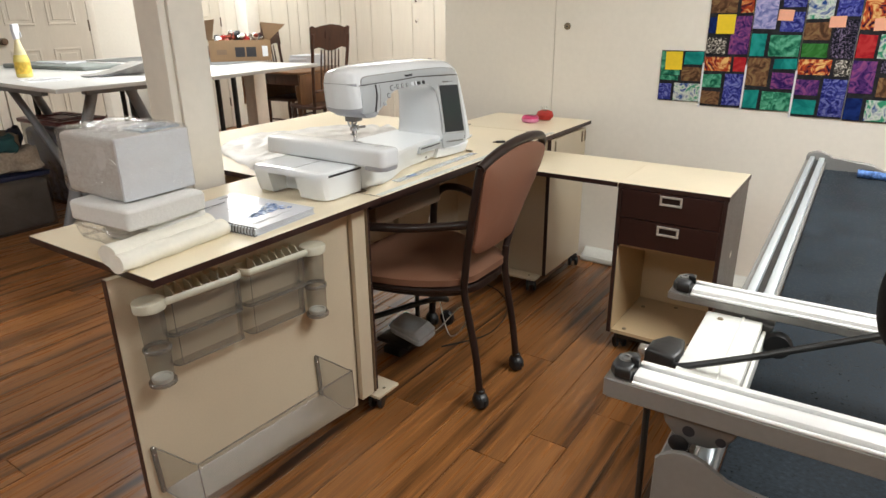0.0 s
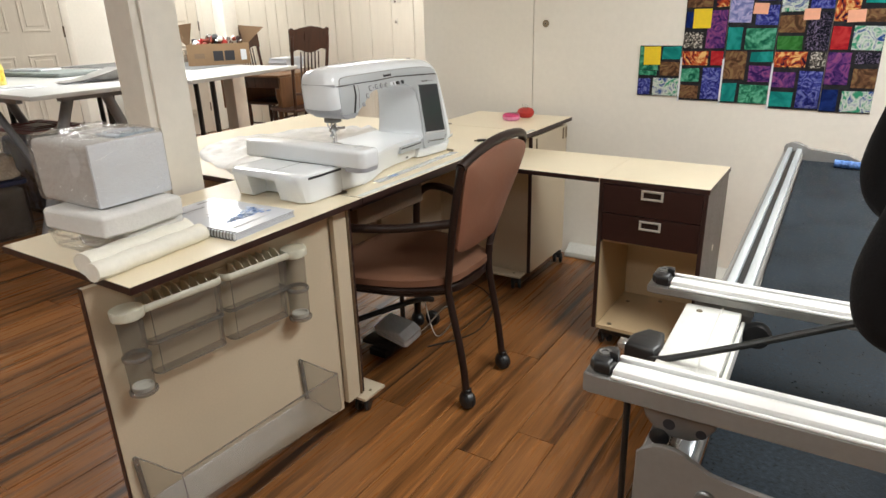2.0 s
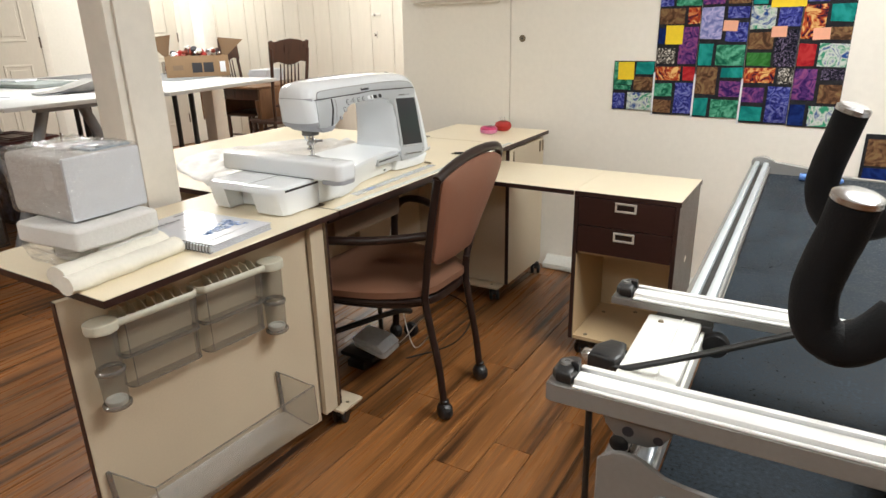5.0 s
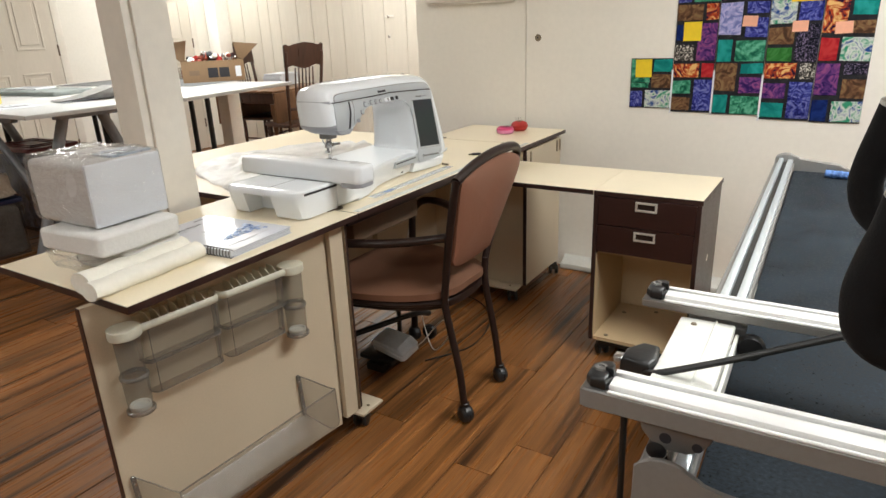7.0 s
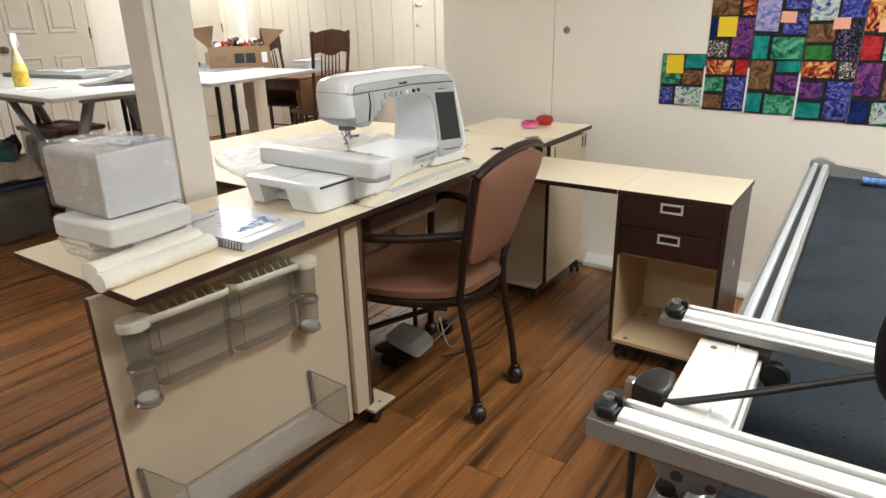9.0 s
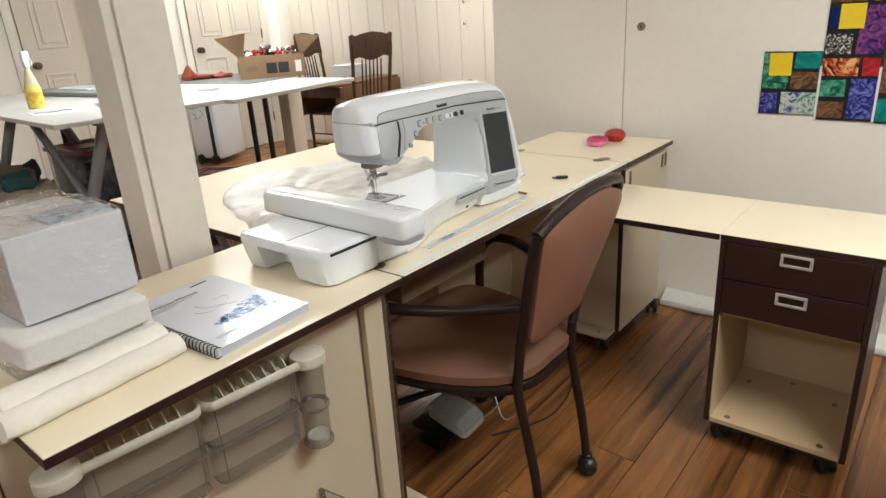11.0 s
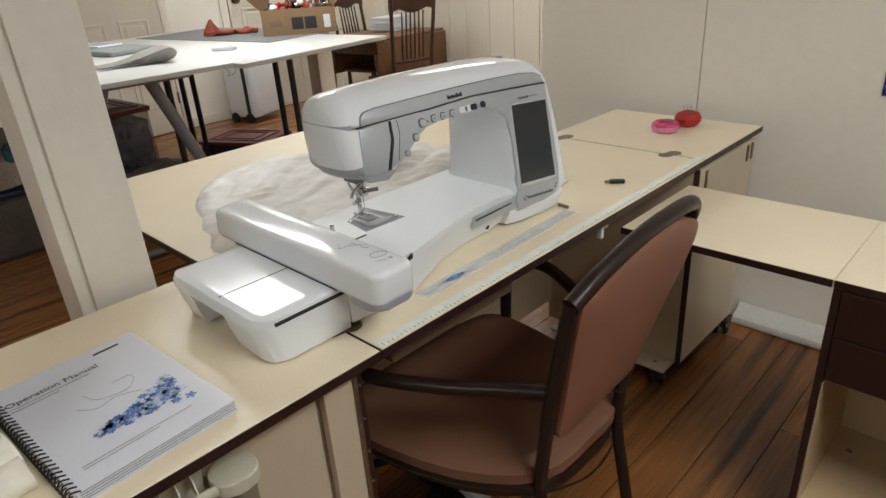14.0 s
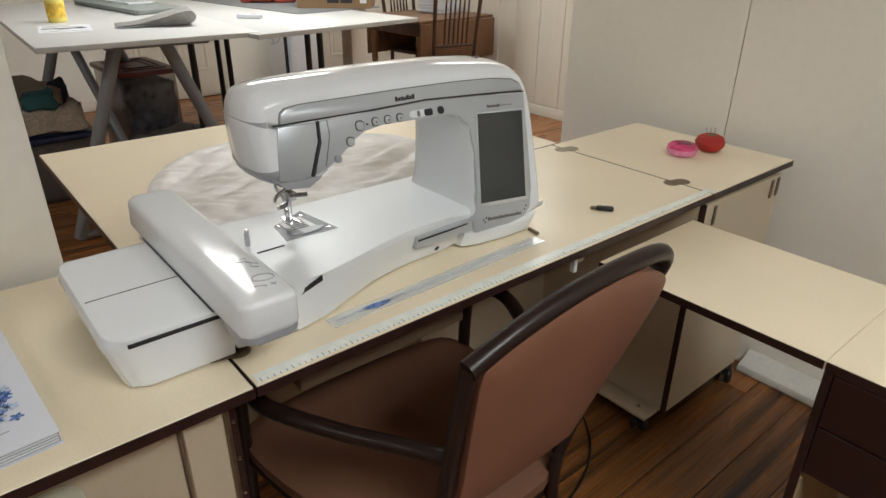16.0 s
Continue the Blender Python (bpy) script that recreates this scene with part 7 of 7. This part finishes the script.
def pressed_chair(at):
    """An old pressed-back dining chair with spindles."""
    c = thing("pressed_back_chair", "dark oak pressed-back dining chair with turned spindles", "chair", at, group="dark oak chairs")
    part("seat", prism(B(), smooth_outline([(0.20, -0.20), (0.22, 0.0), (0.20, 0.20), (0.0, 0.225), (-0.20, 0.19), (-0.205, 0.0), (-0.20, -0.19), (0.0, -0.225)], 3), "z", 0.435, 0.462, 0.006), M["dark_wood"], c)
    for s in (-1, 1):
        part("back_post", tube(B(), [(-0.19, s * 0.17, 0.45), (-0.215, s * 0.18, 0.70), (-0.26, s * 0.19, 1.0), (-0.275, s * 0.19, 1.10)], 0.015, 10), M["dark_wood"], c)
        part("leg", lathe(B(), [(0.012, 0), (0.018, 0.10), (0.013, 0.18), (0.020, 0.28), (0.016, 0.44)], 12, (0.16, s * 0.17, 0)), M["dark_wood"], c)
        part("leg", lathe(B(), [(0.012, 0), (0.018, 0.10), (0.013, 0.18), (0.020, 0.28), (0.016, 0.44)], 12, (-0.16, s * 0.16, 0)), M["dark_wood"], c)
        for z in (0.14, 0.24):
            part("stretcher", tube(B(), [(0.16, s * 0.17, z), (-0.16, s * 0.16, z)], 0.008, 8, smooth=False), M["dark_wood"], c)
    for z in (0.17, 0.28):
        part("stretcher", tube(B(), [(0.16, -0.17, z), (0.16, 0.17, z)], 0.009, 8, smooth=False), M["dark_wood"], c)
    crest = [(-0.20, 0.93), (-0.205, 1.06), (-0.21, 1.115), (-0.185, 1.125), (-0.16, 1.105), (-0.10, 1.125), (0, 1.138), (0.10, 1.125), (0.16, 1.105), (0.185, 1.125), (0.21, 1.115), (0.205, 1.06), (0.20, 0.93), (0.12, 0.955), (0.05, 0.925), (0, 0.918), (-0.05, 0.925), (-0.12, 0.955)]
    crest = [(y, z * 1.04) for y, z in crest]
    bm = prism(B(), crest, "x", -0.262, -0.240, 0.004, 2)
    for v in bm.verts:
        v.co.x -= (v.co.z - 0.93) * 0.16 - 0.05 * (v.co.y / 0.2) ** 2 * 0.3
    part("crest_rail", bm, M["dark_wood"], c, "pressed and scalloped crest rail")
    part("low_rail", tube(B(), [(-0.20, -0.17, 0.60), (-0.215, 0, 0.60), (-0.20, 0.17, 0.60)], 0.013, 8), M["dark_wood"], c)
    for k in range(6):
        y = -0.095 + k * 0.038
        part("spindle", tube(B(), [(-0.208, y, 0.60), (-0.225, y, 0.76), (-0.25, y, 0.965)], [0.006, 0.006, 0.007, 0.008, 0.009, 0.009, 0.009, 0.008, 0.007, 0.007, 0.006, 0.006, 0.006], 8), M["dark_wood"], c)
    return c


pressed_chair(pose(-3.30, 3.86, 0, 0, 0, 168))
pressed_chair(pose(-3.98, 4.14, 0, 0, 0, 8))

# ---- floor things in the far room ----
ac = thing("portable_air_conditioner", "white portable air conditioner on wheels by the door", "air conditioner", pose(-5.0, 3.46, 0, 0, 0, -72))
part("body", prism(B(), round_rect(0, 0, 0.40, 0.34, 0.05), "z", 0.05, 0.80, 0.02), M["white_satin"], ac)
part("side_strip", box(B(), 0.198, 0.206, 0.07, 0.11, 0.07, 0.76, 0.003), M["ink"], ac, "black side strip")
for k in range(16):
    part("slat", box(B(), 0.196, 0.2045, 0.118, 0.155, 0.12 + k * 0.038, 0.145 + k * 0.038, 0.002, 1), M["pedal"], ac)
for s in (-1, 1):
    part("wheel", lathe(B(), [(0.02, -0.015), (0.045, -0.013), (0.048, 0), (0.045, 0.013), (0, 0.013)], 20, (0.20, s * 0.09, 0.048), "x"), M["black"], ac)
part("swirl_mark", tube(B(), [(0.2015, -0.10, 0.50), (0.2015, -0.06, 0.47), (0.2015, -0.09, 0.44), (0.2015, -0.02, 0.46), (0.2015, 0.02, 0.50), (0.2015, -0.01, 0.53)], 0.003, 6), M["grey"], ac, "grey swirl")


def storage_bin(at, w, d, h, label, lid, body, inside):
    t = thing("storage_bin", label, "storage bin", at, group="storage bins")
    part("body", prism(B(), round_rect(0, 0, w, d, 0.03), "z", 0.002, h, 0.004), M[body], t)
    if inside:
        part("contents", block(-w / 2 + 0.012, w / 2 - 0.012, -d / 2 + 0.012, d / 2 - 0.012, 0.01, h * 0.93, 0.03, 6, 0.010, 12, w), M[inside], t, "folded dark fabrics inside")
    if lid:
        part("lid", prism(B(), round_rect(0, 0, w + 0.03, d + 0.03, 0.035), "z", h + 0.0005, h + 0.028, 0.006), M[lid], t, "coloured snap-on lid")
        for q in (0.78, 0.52):
            bm = B()
            ww, dd = w * q, d * q
            for r in ((-ww / 2, ww / 2, -dd / 2, -dd / 2 + 0.014), (-ww / 2, ww / 2, dd / 2 - 0.014, dd / 2), (-ww / 2, -ww / 2 + 0.014, -dd / 2, dd / 2), (ww / 2 - 0.014, ww / 2, -dd / 2, dd / 2)):
                box(bm, *r, h + 0.028, h + 0.034)
            part("lid_rib", bm, M[lid], t)
    return t


storage_bin(pose(-3.69, 1.66, 0, 0, 0, 3), 0.53, 0.33, 0.57, "tall clear storage bin with a dark red lid full of fabric", "bin_red", "bin_clear", "fabric_blue")
storage_bin(pose(-3.75, 2.62, 0, 0, 0, 25), 0.56, 0.38, 0.16, "low storage bin with a dark red ribbed lid", "bin_red", "cloth_dark", "")
storage_bin(pose(-3.36, 0.945, 0, 0, 0, 90), 0.62, 0.44, 0.335, "clear storage tote with a blue lid and dark fabric inside", "bin_blue", "bin_clear", "cloth_grey")
bg = thing("fabric_bag_pile", "slumped beige and taupe fabric bags piled on a storage tote", "bag", pose(-3.36, 0.945, 0.371, 0, 0, 90))
part("bag", block(-0.30, 0.30, -0.23, 0.21, 0.002, 0.150, 0.05, 9, 0.030, 6, 4), M["bag_beige"], bg, "slack beige cloth bag")
part("bag", block(-0.30, 0.20, -0.20, 0.18, 0.135, 0.250, 0.05, 9, 0.050, 6, 9), M["cloth_brown"], bg, "taupe bag slumped on top")
part("cloth", block(0.02, 0.17, -0.235, -0.14, 0.130, 0.230, 0.03, 6, 0.030, 9, 3), M["cloth_teal"], bg, "teal cloth")
part("cloth", block(0.17, 0.235, -0.15, -0.08, 0.140, 0.270, 0.02, 6, 0.025, 12, 7), M["cloth_dark"], bg, "navy cloth")
part("cloth", block(-0.25, -0.06, -0.255, -0.16, 0.120, 0.185, 0.02, 7, 0.028, 11, 5), M["cloth_white"], bg, "white cloth")
for v in [v for c in bg.children for v in c.data.vertices]:
    v.co += noise.noise_vector(v.co * 14) * 0.018 + noise.noise_vector(v.co * 38) * 0.006
    v.co.z = max(v.co.z, 0.002)
sk = thing("floor_bag", "dark heap of fabrics and bags on the floor under the table", "bag", pose(-2.95, 1.75, 0, 0, 0, 12))
part("heap", block(-0.30, 0.30, -0.26, 0.30, 0.0, 0.20, 0.07, 9, 0.07, 5, 6), M["cloth_dark"], sk)
part("heap", block(-0.26, 0.05, -0.30, 0.05, 0.12, 0.30, 0.06, 8, 0.06, 6, 2), M["cloth_grey"], sk, "dark grey bag")
part("heap", block(-0.28, 0.20, -0.05, 0.18, 0.17, 0.27, 0.03, 9, 0.05, 8, 8), M["fabric_blue"], sk, "blue and white printed fabric")
for v in [v for c in sk.children for v in c.data.vertices]:
    v.co += noise.noise_vector(v.co * 15) * 0.020 + noise.noise_vector(v.co * 40) * 0.006
    v.co.z = max(v.co.z, 0.001)
single("extension_cord", tube(B(), [(-4.6, 3.2, 0.006), (-4.2, 3.3, 0.006), (-3.8, 3.35, 0.006), (-3.5, 3.6, 0.006), (-3.4, 4.2, 0.006)], 0.004, 6), M["cord_white"], "white extension cord on the floor", "cord")

# ---- floor boards, last ----
floor = tagged(part("floor", box(B(), -5.3, -5.29, -3.15, -3.14, -0.006, -0.005), M["brown_board"]), "glossy reddish-brown strand floor of long narrow boards", "floor", kind="structure")
rng = random.Random(11)
PW = 0.129
rows_ = int((4.15 + 5.25) / PW)
# two end joints that lie open beside the chair
JOINTS = {41: 1.06, 44: 0.935}
meshes = {}
rest = B()
made = 0
for i in range(rows_):
    x = -5.225 + i * PW
    y = -3.1 - rng.random() * 1.2
    if i in JOINTS:
        y = JOINTS[i] - 4.8
    while y < 4.6:
        L = 1.6 if i in JOINTS else rng.choice((1.2, 1.5, 1.8, 1.8))
        y0, y1 = max(y, -3.1), min(y + L, 4.6)
        if y1 - y0 > 0.05 and not (x > X_END and y0 > W_N + 0.1):
            near = -2.0 < x < 1.9 and -0.4 < (y0 + y1) / 2 < 2.7
            if near and made < 290:
                key = round(y1 - y0, 3)
                if key not in meshes:
                    bm = B()
                    box(bm, 0.0011, PW - 0.0011, 0.0011, key - 0.0011, -0.006, 0, 0.0012, 1)
                    finish(bm)
                    me = bpy.data.meshes.new("plank")
                    bm.to_mesh(me)
                    bm.free()
                    me.materials.append(M["floor"])
                    meshes[key] = me
                o = new("plank", meshes[key])
                o.parent = floor
                o.location = (x, y0, 0)
                made += 1
            else:
                box(rest, x + 0.0011, x + PW - 0.0011, y0 + 0.0011, y1 - 0.0011, -0.006, 0)
        y += L
tagged(part("planks", rest, M["floor"], floor, "the outer floor boards"), kind="stuff")
